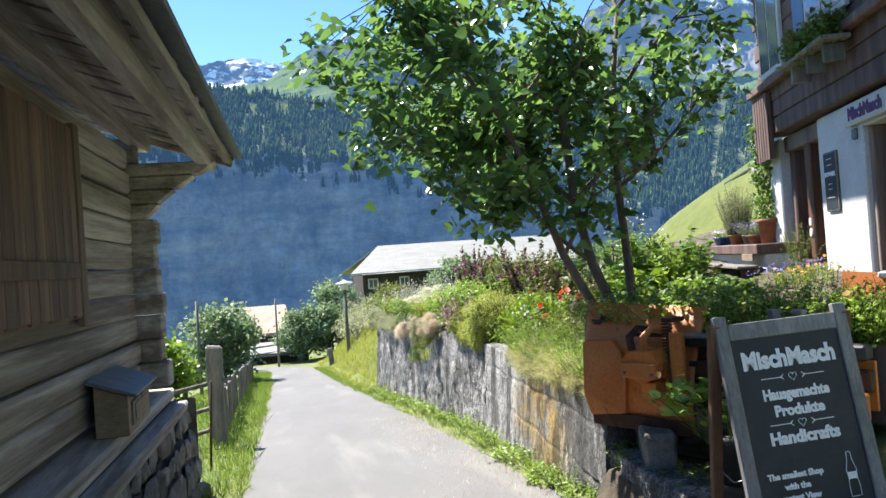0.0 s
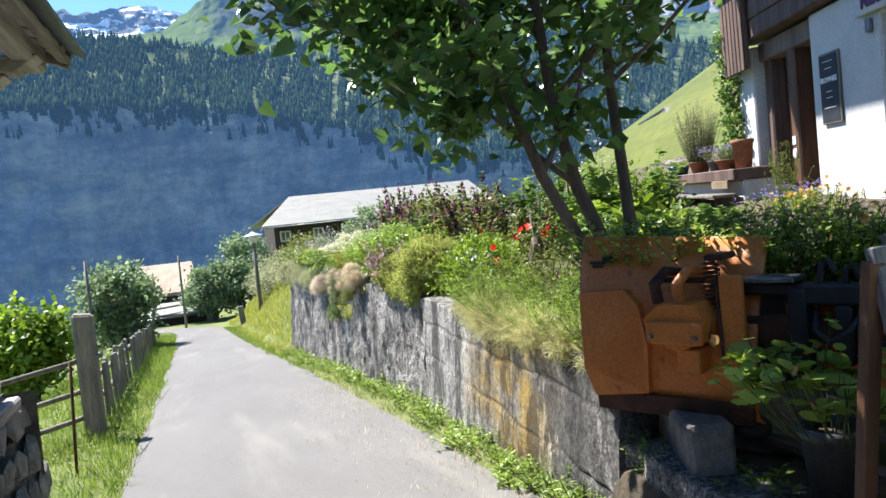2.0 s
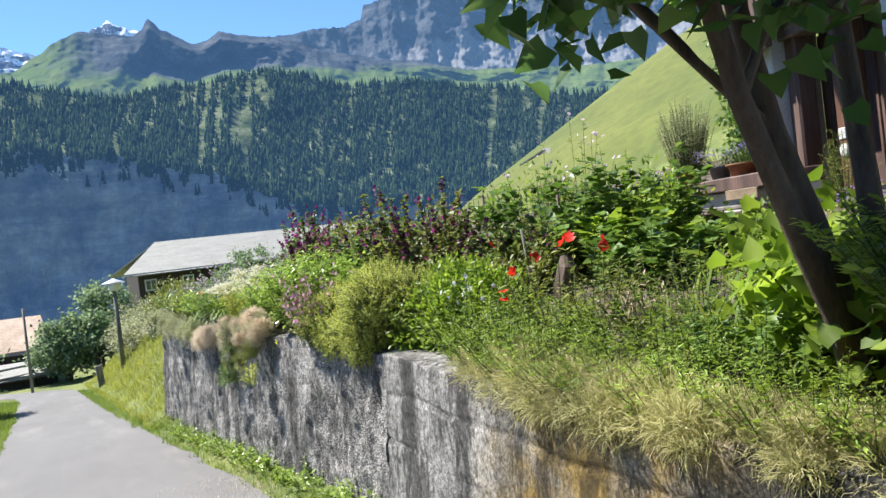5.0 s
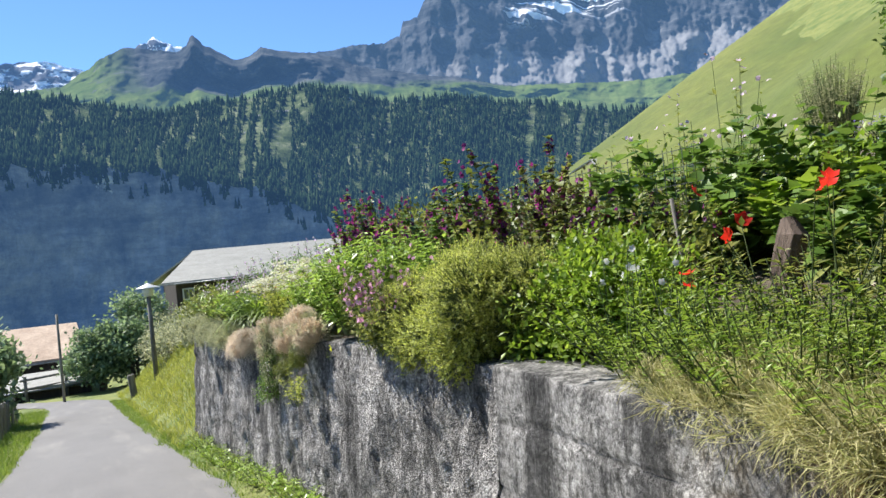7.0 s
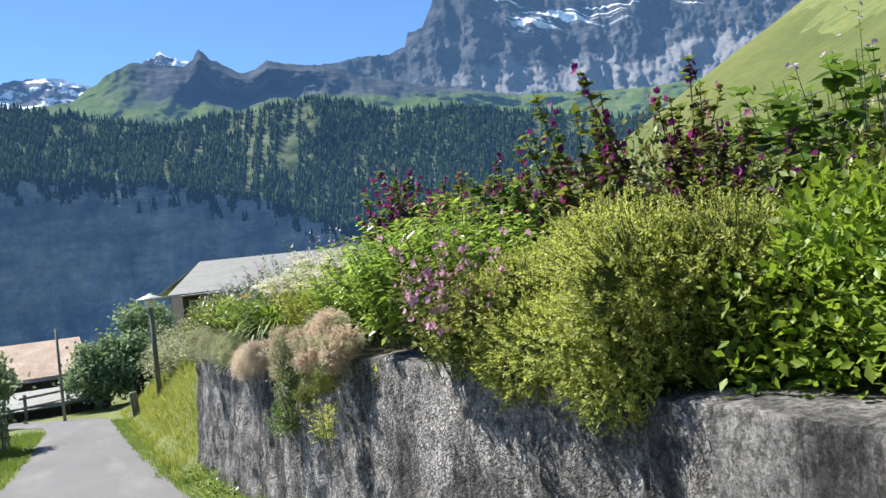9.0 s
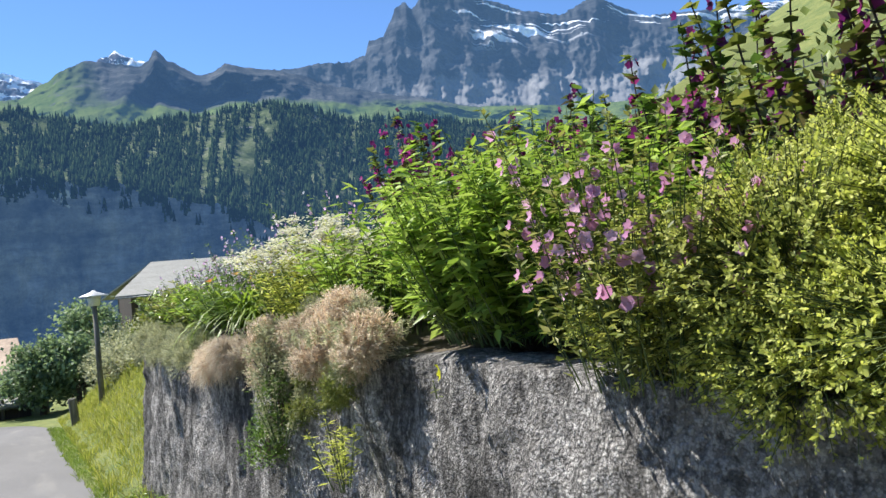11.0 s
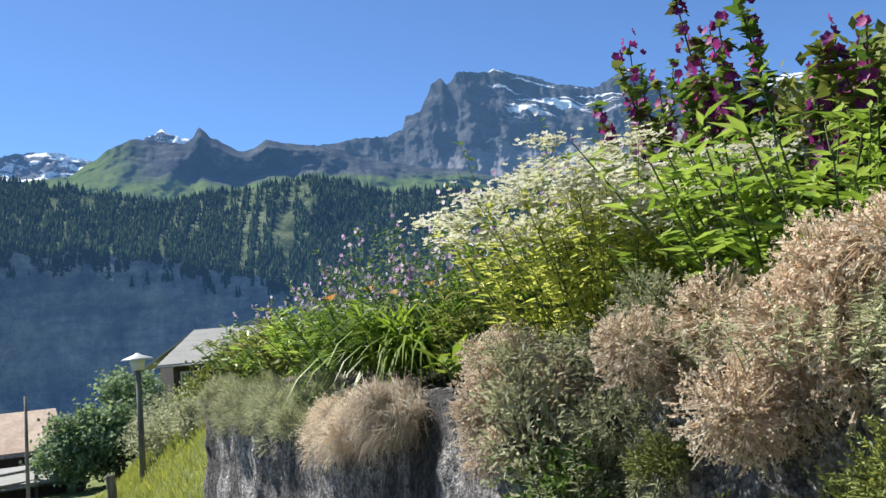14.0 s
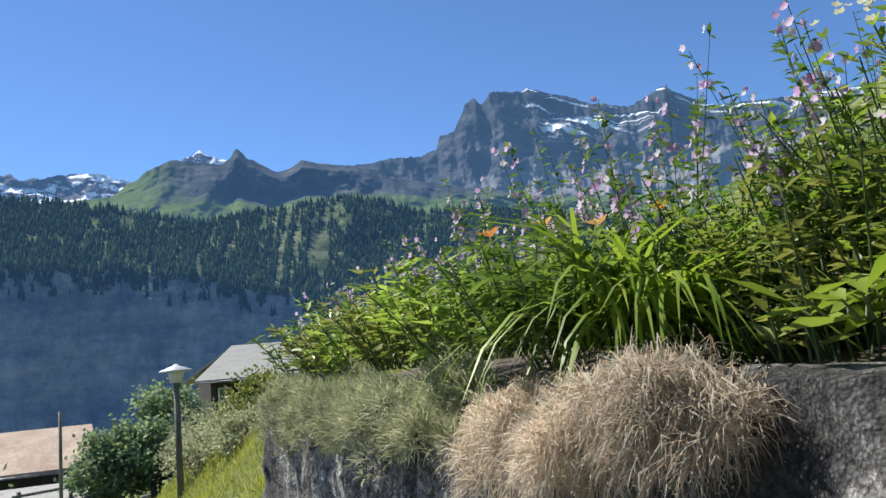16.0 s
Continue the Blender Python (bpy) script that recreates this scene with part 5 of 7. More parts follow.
# ---- yard ----
yard = tagged(grid_mesh("yard", np.linspace(2.0, 6.9, 30), np.linspace(-3, 5.64, 40), lambda x, y: (x, y, -0.12 + 0.12 * smooth01(3.9, 4.5, y) + 0.03 * noise.noise((x, y, 3)) + max(0, x - 3.6) * 0.24 - (0.25 + 0.079 * max(0, y)) * (1 - smooth01(2.0, 2.45, x))), SOIL),
              "shaded trodden earth yard before the house", "yard", kind="structure")
PLOW = Matrix.Translation((2.42, 6.02, 0)) @ pose(0, 0, 0, 0, 0, -63.5)


def plow():
    ob = thing("snow_plow", "orange steel snow plough blade with spring and mounting arm, paint faded", "snow plough")
    ob.matrix_basis = PLOW
    prof = [(-0.13, 0.24), (-0.19, 0.28), (-0.19, 0.46), (-0.15, 0.64), (-0.08, 0.82), (-0.01, 0.97), (0.05, 1.08)]
    us = np.linspace(0, 1.06, 24)
    nv = len(prof)

    def blade(u, k):
        y, z = prof[int(k)]
        return (u + 0.20 * (1.08 - z) * (1 - u / 1.06), y - 0.0, z - 0.04 * u)

    sheet = grid_mesh("blade", us, range(nv), blade, ORANGE, ob, True)
    md = sheet.modifiers.new("thickness", "SOLIDIFY")
    md.thickness, md.offset = 0.014, 1
    bm = bmesh.new()
    tube(bm, [Vector(blade(u, nv - 1)) for u in us], 0.014, 6)
    part("top_rim", bm, ORANGE, ob)
    bm = bmesh.new()
    tube(bm, [Vector(blade(0, k)) for k in range(nv)], 0.012, 6)
    part("side_rim", bm, RUST, ob)
    # plate over the lower outer half
    bm = bmesh.new()
    ring = [(0.08, 0.80), (0.36, 0.82), (0.45, 0.74), (0.52, 0.54), (0.52, 0.31), (0.20, 0.27), (0.14, 0.42)]
    lo = [bm.verts.new((x, -0.245 + 0.26 * max(0, z - 0.45), z)) for x, z in ring]
    hi = [bm.verts.new((x, -0.10, z)) for x, z in ring]
    bm.faces.new(lo)
    for i in range(len(ring)):
        j = (i + 1) % len(ring)
        bm.faces.new((lo[i], hi[i], hi[j], lo[j]))
    part("wing_plate", bm, ORANGE, ob)
    box("cutting_edge", (0.2, -0.235, 0.20), (1.05, -0.205, 0.30), RUST, ob, 0.006, "rusty cutting edge")
    # mounting head
    bm = bmesh.new()
    ring = [(0.57, 0.70), (0.66, 0.77), (0.85, 0.78), (0.90, 0.70), (0.88, 0.60), (0.75, 0.55), (0.62, 0.59)]
    lo = [bm.verts.new((x, -0.33, z)) for x, z in ring]
    hi = [bm.verts.new((x, -0.09, z)) for x, z in ring]
    bm.faces.new(lo)
    bm.faces.new(hi[::-1])
    for i in range(len(ring)):
        j = (i + 1) % len(ring)
        bm.faces.new((lo[i], hi[i], hi[j], lo[j]))
    part("mount_block", bm, ORANGE, ob)
    box("mount_face", (0.60, -0.355, 0.59), (0.89, -0.332, 0.695), ORANGE, ob, 0.006)
    box("mount_foot", (0.72, -0.30, 0.44), (0.84, -0.16, 0.56), ORANGE, ob, 0.008)
    for x in (0.60, 0.72):
        bm = bmesh.new()
        tube(bm, [(x, -0.22, 0.77), (x, -0.24, 0.86), (x + 0.03, -0.18, 0.92), (x + 0.07, -0.08, 0.90)], [0.03, 0.03, 0.025, 0.02], 8)
        part("lug", bm, ORANGE if x > 0.7 else RUST, ob)
    bm = bmesh.new()
    tube(bm, [(0.54, -0.15, 0.87), (0.82, -0.15, 0.87)], 0.014, 10)
    part("hinge_pin", bm, RUST, ob)
    bm = bmesh.new()
    turns = 11
    tube(bm, [(0.86 + 0.035 * math.cos(k * 0.7), -0.15 + 0.035 * math.sin(k * 0.7), 0.72 + 0.24 * k / (turns * 9)) for k in range(turns * 9)], 0.007, 5)
    part("spring", bm, RUST, ob, "coiled return spring")
    box("spring_bracket", (0.84, -0.19, 0.965), (0.93, -0.03, 0.995), RUST, ob, 0.008)
    box("upright_plate", (0.93, -0.24, 0.50), (1.04, -0.20, 0.90), ORANGE, ob, 0.008)
    bm = bmesh.new()
    tube(bm, [(0.91, -0.22, 0.90), (0.94, -0.26, 0.52)], 0.009, 8)
    part("tie_rod", bm, RUST, ob)
    box("drawbar", (1.0, -0.14, 0.58), (2.2, -0.05, 0.70), RUST, ob, 0.012)
    box("drawbar_plate", (1.02, -0.20, 0.86), (1.26, -0.04, 0.885), STEEL, ob, 0.006)
    box("drawbar_plate", (0.96, -0.16, 0.80), (1.24, -0.06, 0.858), BLACK, ob, 0.01)
    box("cross_beam", (1.22, -0.17, 0.76), (2.2, -0.06, 0.85), BLACK, ob, 0.012)
    box("upright_bar", (1.22, -0.19, 0.46), (1.30, -0.10, 0.83), BLACK, ob, 0.01)
    box("upright_bar", (1.41, -0.17, 0.50), (1.48, -0.09, 0.758), BLACK, ob, 0.01)
    box("frame_plate", (1.16, -0.055, 0.46), (2.2, -0.03, 0.75), ORANGE, ob, 0.004)
    box("lower_beam", (1.55, -0.24, 0.42), (2.2, -0.14, 0.58), ORANGE, ob, 0.012)
    for x, h in ((1.34, 0.95), (1.44, 0.93), (1.55, 0.92)):
        bm = bmesh.new()
        tube(bm, [(x, -0.11, 0.84), (x + 0.01, -0.11, h - 0.02), (x + 0.04, -0.11, h), (x + 0.07, -0.11, h - 0.05)], 0.014, 8)
        part("hose_fitting", bm, BLACK, ob)
    for x in (1.64, 1.80):
        bm = bmesh.new()
        tube(bm, [(x, -0.11, 0.84), (x, -0.11, 1.03)], 0.04, 12)
        tube(bm, [(x, -0.11, 1.03), (x, -0.11, 1.05)], 0.047, 12)
        part("coupling_post", bm, STEEL, ob, "grey steel coupling post")
    for x0, x1 in ((1.32, 1.52), (1.5, 1.75), (1.68, 1.95)):
        bm = bmesh.new()
        tube(bm, [(x0, -0.12, 0.74), (x0 + 0.03, -0.22, 0.66), ((x0 + x1) / 2, -0.26, 0.62), (x1 - 0.03, -0.22, 0.66), (x1, -0.12, 0.74)], 0.013, 8)
        part("hydraulic_hose", bm, BLACK, ob, "black rubber hose")
    box("hydraulic_cylinder", (1.50, -0.17, 0.64), (1.79, -0.08, 0.74), ORANGE, ob, 0.03)
    for x, z in ((0.63, 0.62), (0.86, 0.62)):
        turned("bolt", [(0.012, 0.0), (0.012, 0.012), (0.008, 0.016)], STEEL, ob, (x, -0.362, z))
    turned("skid_shoe", [(0.07, 0.0), (0.09, 0.02), (0.09, 0.06), (0.04, 0.1), (0.03, 0.32)], BLACK, ob, (0.98, -0.12, 0.12))
    for x, z, w, h in ((0.09, 0.945, 0.10, 0.016), (0.17, 0.95, 0.05, 0.035), (0.20, 0.965, 0.05, 0.018), (0.11, 0.925, 0.07, 0.014)):
        y = -0.01 + (z - 0.97) * 0.467
        box("worn_decal", (x, y - 0.022, z), (x + w, y + 0.008, z + h), BLACK, ob, 0.002, "flaked black decal")
    bm = bmesh.new()
    add_box(bm, (0.3, 0.0, -0.02), (1.3, 0.24, 0.29), None, 0.02, 0.02)
    part("support_timber", bm, OLD_WOOD, ob)
    return ob


plow()
w2 = thing("plow_wing", "second orange plough wing with a red lower edge", "snow plough", (5.0, 6.35, 0.30), -50)
bm = bmesh.new()
for prof in ([(0.0, 0.0), (-0.06, 0.3), (-0.02, 0.62), (0.08, 0.85)],):
    us = np.linspace(0, 1.1, 8)
    vv = [[bm.verts.new((u, y, z * (1 - 0.10 * u))) for y, z in prof] for u in us]
    for a, b in zip(vv, vv[1:]):
        for k in range(len(prof) - 1):
            bm.faces.new((a[k], b[k], b[k + 1], a[k + 1]))
wing = part("blade", bm, ORANGE, w2)
md = wing.modifiers.new("thickness", "SOLIDIFY")
md.thickness = 0.02
box("edge", (0, -0.04, -0.04), (1.1, 0.02, 0.06), RUST, w2, 0.008)
box("support", (0.1, 0.0, -0.2), (1.0, 0.2, 0.02), GREY_WOOD, w2, 0.01)
box("top_pad", (0.3, -0.02, 0.78), (1.1, 0.2, 0.83), WHITE, w2, 0.01)

# stone block, bars and pots in the yard
blk = box("stone_block", (-0.11, -0.3, 0), (0.11, 0.3, 0.24), RUBBLE, None, 0.02, jitter=0.02)
blk.matrix_basis = pose(2.57, 5.3, 0.0, 3, 3, -20)
tagged(blk, "rough stone block lying under the plough", "stone")
for at, rz, ln_ in (((2.95, 4.9, 0.03), 20, 0.9), ((3.15, 4.75, 0.12), 24, 1.0)):
    pb = box("plank", (-0.05, -ln_ / 2, 0), (0.05, ln_ / 2, 0.04), GREY_WOOD, None, 0.006)
    pb.matrix_basis = pose(*at, 9, 0, rz)
    tagged(pb, "loose grey plank leaning under the plough", "plank", "loose planks")
pot("zinc_pot", "grey plastic bucket pot of nasturtiums in the yard", (2.74, 4.56, -0.02), 0.14, 0.32, GREY_POT)
herb("nasturtium", "round-leaved nasturtium with orange flowers in a bucket", (2.74, 4.56, 0.27), (0.2, 0.22), 44, 0.46, PHLOX_LEAF, NASTURTIUM, 4, 0.115, 1.0, lean=0.75, flower=(ORANGE_PETAL, "head", 0.05, 1, 0.25), category="plant", leaf_from=0.4)
herb("yard_weed", "green weeds in the shaded yard", (2.5, 4.75, -0.1), (0.1, 0.1), 12, 0.2, BRIGHT_LEAF, LANCE, 6, 0.10, 0.3, lean=0.6, category="weed")
herb("yard_weed", "green weeds in the shaded yard", (2.52, 5.5, -0.1), (0.15, 0.2), 40, 0.22, DEEP_LEAF, LANCE, 12, 0.05, 0.3, lean=0.6, category="weed")
tr = thing("planting_trough", "long dark trough planted with herbs behind the plough", "planter", (3.28, 5.25, 0.3), -60)
box("body", (-1.0, -0.2, 0.0), (1.2, 0.25, 0.5), DARK_WOOD, tr, 0.015)
for k in range(7):
    p = Vector((3.28, 5.25, 0.76)) + Vector((0.5, -0.866, 0)) * (-0.85 + k * 0.3)
    herb("trough_herb", "bright green bushy herbs filling the trough", p, (0.28, 0.28), 100, 0.44, PHLOX_LEAF, LANCE, 20, 0.058, 0.6, lean=0.7, category="herb", group="trough herbs", flower=((ORANGE_PETAL, "head", 0.05, 1, 0.12) if k == 5 else None))


def a_board():
    ob = thing("a_board", "grey wooden A-frame chalkboard with white chalk lettering", "sign")
    m = Matrix.Translation((2.63, 3.56, -0.131)) @ pose(0, 0, 0, 0, -1.8, -1.9)
    ob.matrix_basis = m
    lean = pose(0, 0, 0, -11, 0, 0)
    for side, back in ((-1, 0), (1, 0)):
        b = box("upright", (side * 0.345 - 0.035, -0.02, 0), (side * 0.345 + 0.035, 0.02, 1.27), BOARD_FRAME, ob, 0.005)
        b.matrix_basis = lean
    for z0, z1 in ((1.14, 1.225), (0.16, 0.23)):
        b = box("rail", (-0.309, -0.018, z0), (0.309, 0.018, z1), BOARD_FRAME, ob, 0.004)
        b.matrix_basis = lean
    s = box("slate", (-0.309, -0.008, 0.231), (0.309, 0.008, 1.139), CHALKBOARD, ob, 0.0)
    s.matrix_basis = lean
    rear = pose(0, 0.42, 0, 9, 0, 0)
    for side in (-1, 1):
        b = box("rear_leg", (side * 0.38 - 0.03, -0.02, 0), (side * 0.38 + 0.03, 0.02, 1.22), RED_WOOD, ob, 0.005)
        b.matrix_basis = rear
    b = box("rear_rail", (-0.345, -0.015, 1.10), (0.345, 0.015, 1.17), RED_WOOD, ob, 0.004)
    b.matrix_basis = rear
    tubed("chain", [(-0.36, 0.07, 0.45), (-0.37, 0.2, 0.40), (-0.38, 0.36, 0.45)], 0.004, STEEL, ob, sides=5)
    t = lean @ Matrix.Translation((0, -0.0095, 0)) @ pose(0, 0, 0, 90, 0, 0)

    def say(text, size, z, x=0.0, wide=1.0):
        w = words("lettering", text, size, CHALK, s, Matrix.Translation((0, -0.0095, 0)) @ pose(x, 0, z, 90, 0, 0) @ Matrix.Diagonal((wide, 1, 1, 1)), 0.0012)

    say("MischMasch", 0.125, 1.02, 0, 0.88)
    say("Hausgemachte", 0.075, 0.84, 0.0, 0.85)
    say("Produkte", 0.075, 0.755)
    say("Handicrafts", 0.085, 0.62)
    say("The smallest Shop", 0.042, 0.44, -0.1)
    say("with the", 0.042, 0.385, -0.1)
    say("greatest View", 0.042, 0.33, -0.1)
    for z in (0.925, 0.69):
        for sx in (-1, 1):
            box("arrow", (sx * 0.12 - 0.06, -0.0105, z - 0.002), (sx * 0.12 + 0.06, -0.0092, z + 0.002), CHALK, s, 0.0)
            bm = bmesh.new()
            for e in (-1, 1):
                add_box(bm, (-0.012, -0.0006, -0.0018), (0.012, 0.0006, 0.0018), Matrix.Translation((sx * 0.062, -0.0098, z + e * 0.006)) @ pose(0, 0, 0, 0, e * sx * 35, 0))
            part("arrow_head", bm, CHALK, s)
        bm = bmesh.new()
        tube(bm, [(0.022 * math.sin(a) ** 3, -0.0098, z + 0.0014 * (13 * math.cos(a) - 5 * math.cos(2 * a) - 2 * math.cos(3 * a) - math.cos(4 * a))) for a in np.linspace(0, math.tau, 30)], 0.0016, 4)
        part("heart", bm, CHALK, s)
    bm = bmesh.new()
    outline = [(0.0, 0.0), (0.028, 0.0), (0.030, 0.05), (0.024, 0.09), (0.029, 0.13), (0.014, 0.18), (0.012, 0.22), (0.0, 0.22)]
    pts = [(0.21 + x, -0.0098, 0.29 + z) for x, z in outline] + [(0.21 - x, -0.0098, 0.29 + z) for x, z in outline[::-1]]
    tube(bm, pts, 0.002, 4)
    part("chalk_bottle", bm, CHALK, s, "chalk-drawn bottle outline")
    box("chalk_bottle_label", (0.186, -0.0105, 0.375), (0.234, -0.0092, 0.41), CHALK, s, 0.0)
    return ob


a_board()

# ---- fence, poles and lamp along the lane ----


def fence():
    ob = thing("picket_fence", "weathered grey picket fence along the lane", "fence")
    ys = np.arange(12.7, 31.5, 0.62)
    for i, y in enumerate(ys):
        x = -0.86 + 0.03 * math.sin(y)
        z = ground_z(x, y)
        h = 0.78 + random.uniform(-0.06, 0.05)
        b = box("picket", (-0.025, -0.07, -0.15), (0.025, 0.07, h), GREY_WOOD, ob, 0.01, jitter=0.008)
        b.matrix_basis = pose(x, y, z, random.uniform(-3, 3), random.uniform(-3, 3), 0)
    for h in (0.34, 0.62):
        tubed("rail", [(-0.90 + 0.03 * math.sin(y), y, ground_z(-0.86, y) + h + 0.012 * math.sin(y * 3)) for y in np.arange(12.2, 31.6, 1.2)], 0.034, GREY_WOOD, ob, sides=7)
    return ob


fence()
gp = thing("gate_post", "thick weathered timber gate post at the lane side", "post", (-0.84, 11.9, ground_z(-0.84, 11.9)))
box("post", (-0.11, -0.11, -0.2), (0.11, 0.11, 1.42), GREY_WOOD, gp, 0.03, jitter=0.02)
turned("ring", [(0.03, 0.0), (0.05, 0.01), (0.05, 0.04), (0.03, 0.05)], STEEL, gp, (0.11, -0.05, 0.9))
rf = thing("rail_fence", "sagging grey rails running from the gate post down the meadow", "fence")
for z in (0.9, 0.55, 0.25):
    tubed("rail", [(-0.9, 11.9, ground_z(-0.84, 11.9) + z), (-2.2, 11.2, ground_z(-0.84, 11.9) + z - 0.13), (-3.6, 10.6, ground_z(-0.84, 11.9) + z - 0.3)], 0.03, GREY_WOOD, rf, sides=7)
for x, y in ((-2.2, 11.2), (-3.5, 10.65)):
    tubed("picket", [(x, y + 0.05, ground_z(x, y) - 0.1), (x, y + 0.05, -0.1)], 0.035, GREY_WOOD, rf, sides=7)
st = tubed("iron_stake", [(-0.82, 9.8, ground_z(-0.82, 9.8) - 0.1), (-0.75, 9.77, 0.3)], 0.014, RUST, None, sides=7)
tagged(st, "thin rusty iron stake beside the barn", "stake")


def pole(x, y, h, label):
    z = ground_z(x, y)
    ob = tubed("pole", [(x, y, z - 0.3), (x + 0.02, y, z + h)], [0.06, 0.045], GREY_WOOD, None, sides=8)
    return tagged(ob, label, "pole", "wooden poles")


pole(-2.55, 29.0, 3.3, "slim dark wooden pole in the meadow")
pole(0.15, 41.0, 3.4, "slim dark wooden pole at the bend of the lane")
lp = thing("street_lamp", "wooden lamp post with a white conical lamp head", "street lamp", (2.86, 32.2, ground_z(2.86, 32.2)))
LH = 0.63 - ground_z(2.86, 32.2)
tubed("post", [(0, 0, -0.2), (0, 0, LH)], [0.075, 0.06], GREY_WOOD, lp, sides=10)
turned("lamp_head", [(0.13, 0.0), (0.17, 0.22), (0.16, 0.24)], LAMP_WHITE, lp, (0, 0, LH))
turned("lamp_hood", [(0.36, 0.0), (0.34, 0.03), (0.08, 0.12), (0.03, 0.16)], LAMP_WHITE, lp, (0, 0, LH + 0.24))
bl = box("bollard", (-0.1, -0.1, -0.2), (0.1, 0.1, 0.85), GREY_WOOD, None, 0.03, jitter=0.02)
bl.matrix_basis = pose(2.3, 33.9, road_z(33.9), 0, -5, 0)
tagged(bl, "short dark wooden bollard at the lane edge", "bollard")
gr = thing("rail_barrier", "low wooden rail barrier at the bend of the lane", "fence")
for z in (0.45, 0.85):
    tubed("rail", [(-1.6, 45.8, road_z(44) + z), (1.6, 46.8, road_z(44) + z + 0.1), (4.4, 45.6, road_z(44) + z + 0.5)], 0.055, GREY_WOOD, gr, sides=7)
for x, y in ((-1.4, 45.9), (0.2, 46.4), (1.8, 46.8), (3.2, 46.2), (4.2, 45.7)):
    tubed("post", [(x, y, ground_z(x, y) - 0.2), (x, y, road_z(44) + 1.0 + max(0, x) * 0.1)], 0.07, GREY_WOOD, gr, sides=7)

# ---- far buildings and trees ----


def far_house(name, label, x0, x1, y0, y1, base, eave, top, roofm, over, hip=0.9):
    ob = thing(name, label, "house")
    box("wall", (x0, y0, base), (x1, y1, eave + 0.1), FAR_WOOD, ob, 0.03)
    ym = (y0 + y1) / 2
    for sgn, ye in ((1, y0 - over), (-1, y1 + over)):
        bm = bmesh.new()
        lo = [(x0 - over, ye, eave), (x1 + over, ye, eave), (x1 + over * 0.4, ym, top), (x0 - over * 0.4 + hip, ym, top)]
        a = [bm.verts.new(p) for p in lo]
        b = [bm.verts.new((p[0], p[1], p[2] + 0.14)) for p in lo]
        bm.faces.new(a)
        bm.faces.new(b[::-1])
        for i in range(4):
            j = (i + 1) % 4
            bm.faces.new((a[i], b[i], b[j], a[j]))
        part("roof", bm, roofm, ob)
    bm = bmesh.new()
    v = [bm.verts.new(p) for p in ((x0, y0, eave), (x0, y1, eave), (x0 - over * 0.4 + hip, ym, top - 0.05))]
    bm.faces.new(v)
    part("gable", bm, FAR_WOOD, ob)
    tubed("gutter", [(x0 - over, y0 - over - 0.05, eave), (x1 + over, y0 - over - 0.05, eave)], 0.05, STEEL, ob)
    return ob


fh = far_house("far_chalet", "dark timber house with a broad pale slab roof", 7.1, 24, 63.4, 71.5, -6.5, 0.85, 3.0, ROOF_METAL, 1.0, 2.3)
for x, z in ((7.9, 0.1), (7.9, -1.1), (10.4, 0.1), (12.8, 0.1), (15.2, 0.1)):
    w = box("window", (x - 0.4, 63.34, z - 0.4), (x + 0.4, 63.4 - 0.004, z + 0.4), WHITE, fh, 0.01, "small white-framed window")
    box("pane", (x - 0.3, 63.31, z - 0.3), (x - 0.04, 63.335, z + 0.3), GLASS, w, 0.0)
    box("pane", (x + 0.04, 63.31, z - 0.3), (x + 0.3, 63.335, z + 0.3), GLASS, w, 0.0)
far_house("far_hut", "low hut with a tan roof at the bend of the lane", -4.2, 0.6, 50, 56, -5.5, -2.2, -0.7, ROOF_TAN, 0.6)
far_house("far_shed", "small grey-roofed shed below the lane", -3.0, 1.2, 46.5, 49, -5.5, -3.1, -2.6, ROOF_METAL, 0.4)
far_house("hill_barn", "small dark barn with pale roof on the hill meadow", 41.5, 46, 62, 66, 2.0, 6.6, 7.7, ROOF_METAL, 0.5)


def far_tree(name, label, at, rad, n, leaf, mat, trunk=1.2, group=""):
    ob = thing(name, label, "tree", at, group=group)
    bm = bmesh.new()
    tube(bm, [(0, 0, -0.4), (0.05, 0, trunk * 0.6), (-0.04, 0.03, trunk + rad[2] * 0.6)], [0.14, 0.11, 0.05], 7)
    for k in range(7):
        a = k * 0.9
        tube(bm, [(0, 0, trunk * (0.5 + 0.07 * k)), (math.cos(a) * rad[0] * 0.6, math.sin(a) * rad[1] * 0.6, trunk + rad[2] * (0.2 + 0.1 * k))], [0.05, 0.015], 5)
    part("trunk", bm, BARK, ob, "", True)
    k = max(30, n // 110)
    d = randdir(k, 0.15)
    b = np.array([1 + 0.45 * noise.noise(Vector(v) * 2.3 + Vector(at)) for v in d])
    c = d * (b * RNG.random(k) ** 0.3)[:, None] * np.array(rad) + np.array([0, 0, trunk + rad[2] * 0.55])
    w = RNG.integers(0, k, n)
    pos = c[w] + RNG.normal(size=(n, 3)) * leaf * 1.25
    ln = leaf * RNG.uniform(0.6, 1.3, n)
    strew("crown", RHOMB, pos, randdir(n), unit(RNG.normal(size=(n, 3)) * 0.6 + np.array([0, 0, 0.8])), ln, ln * 0.7, mat, ob)
    return ob


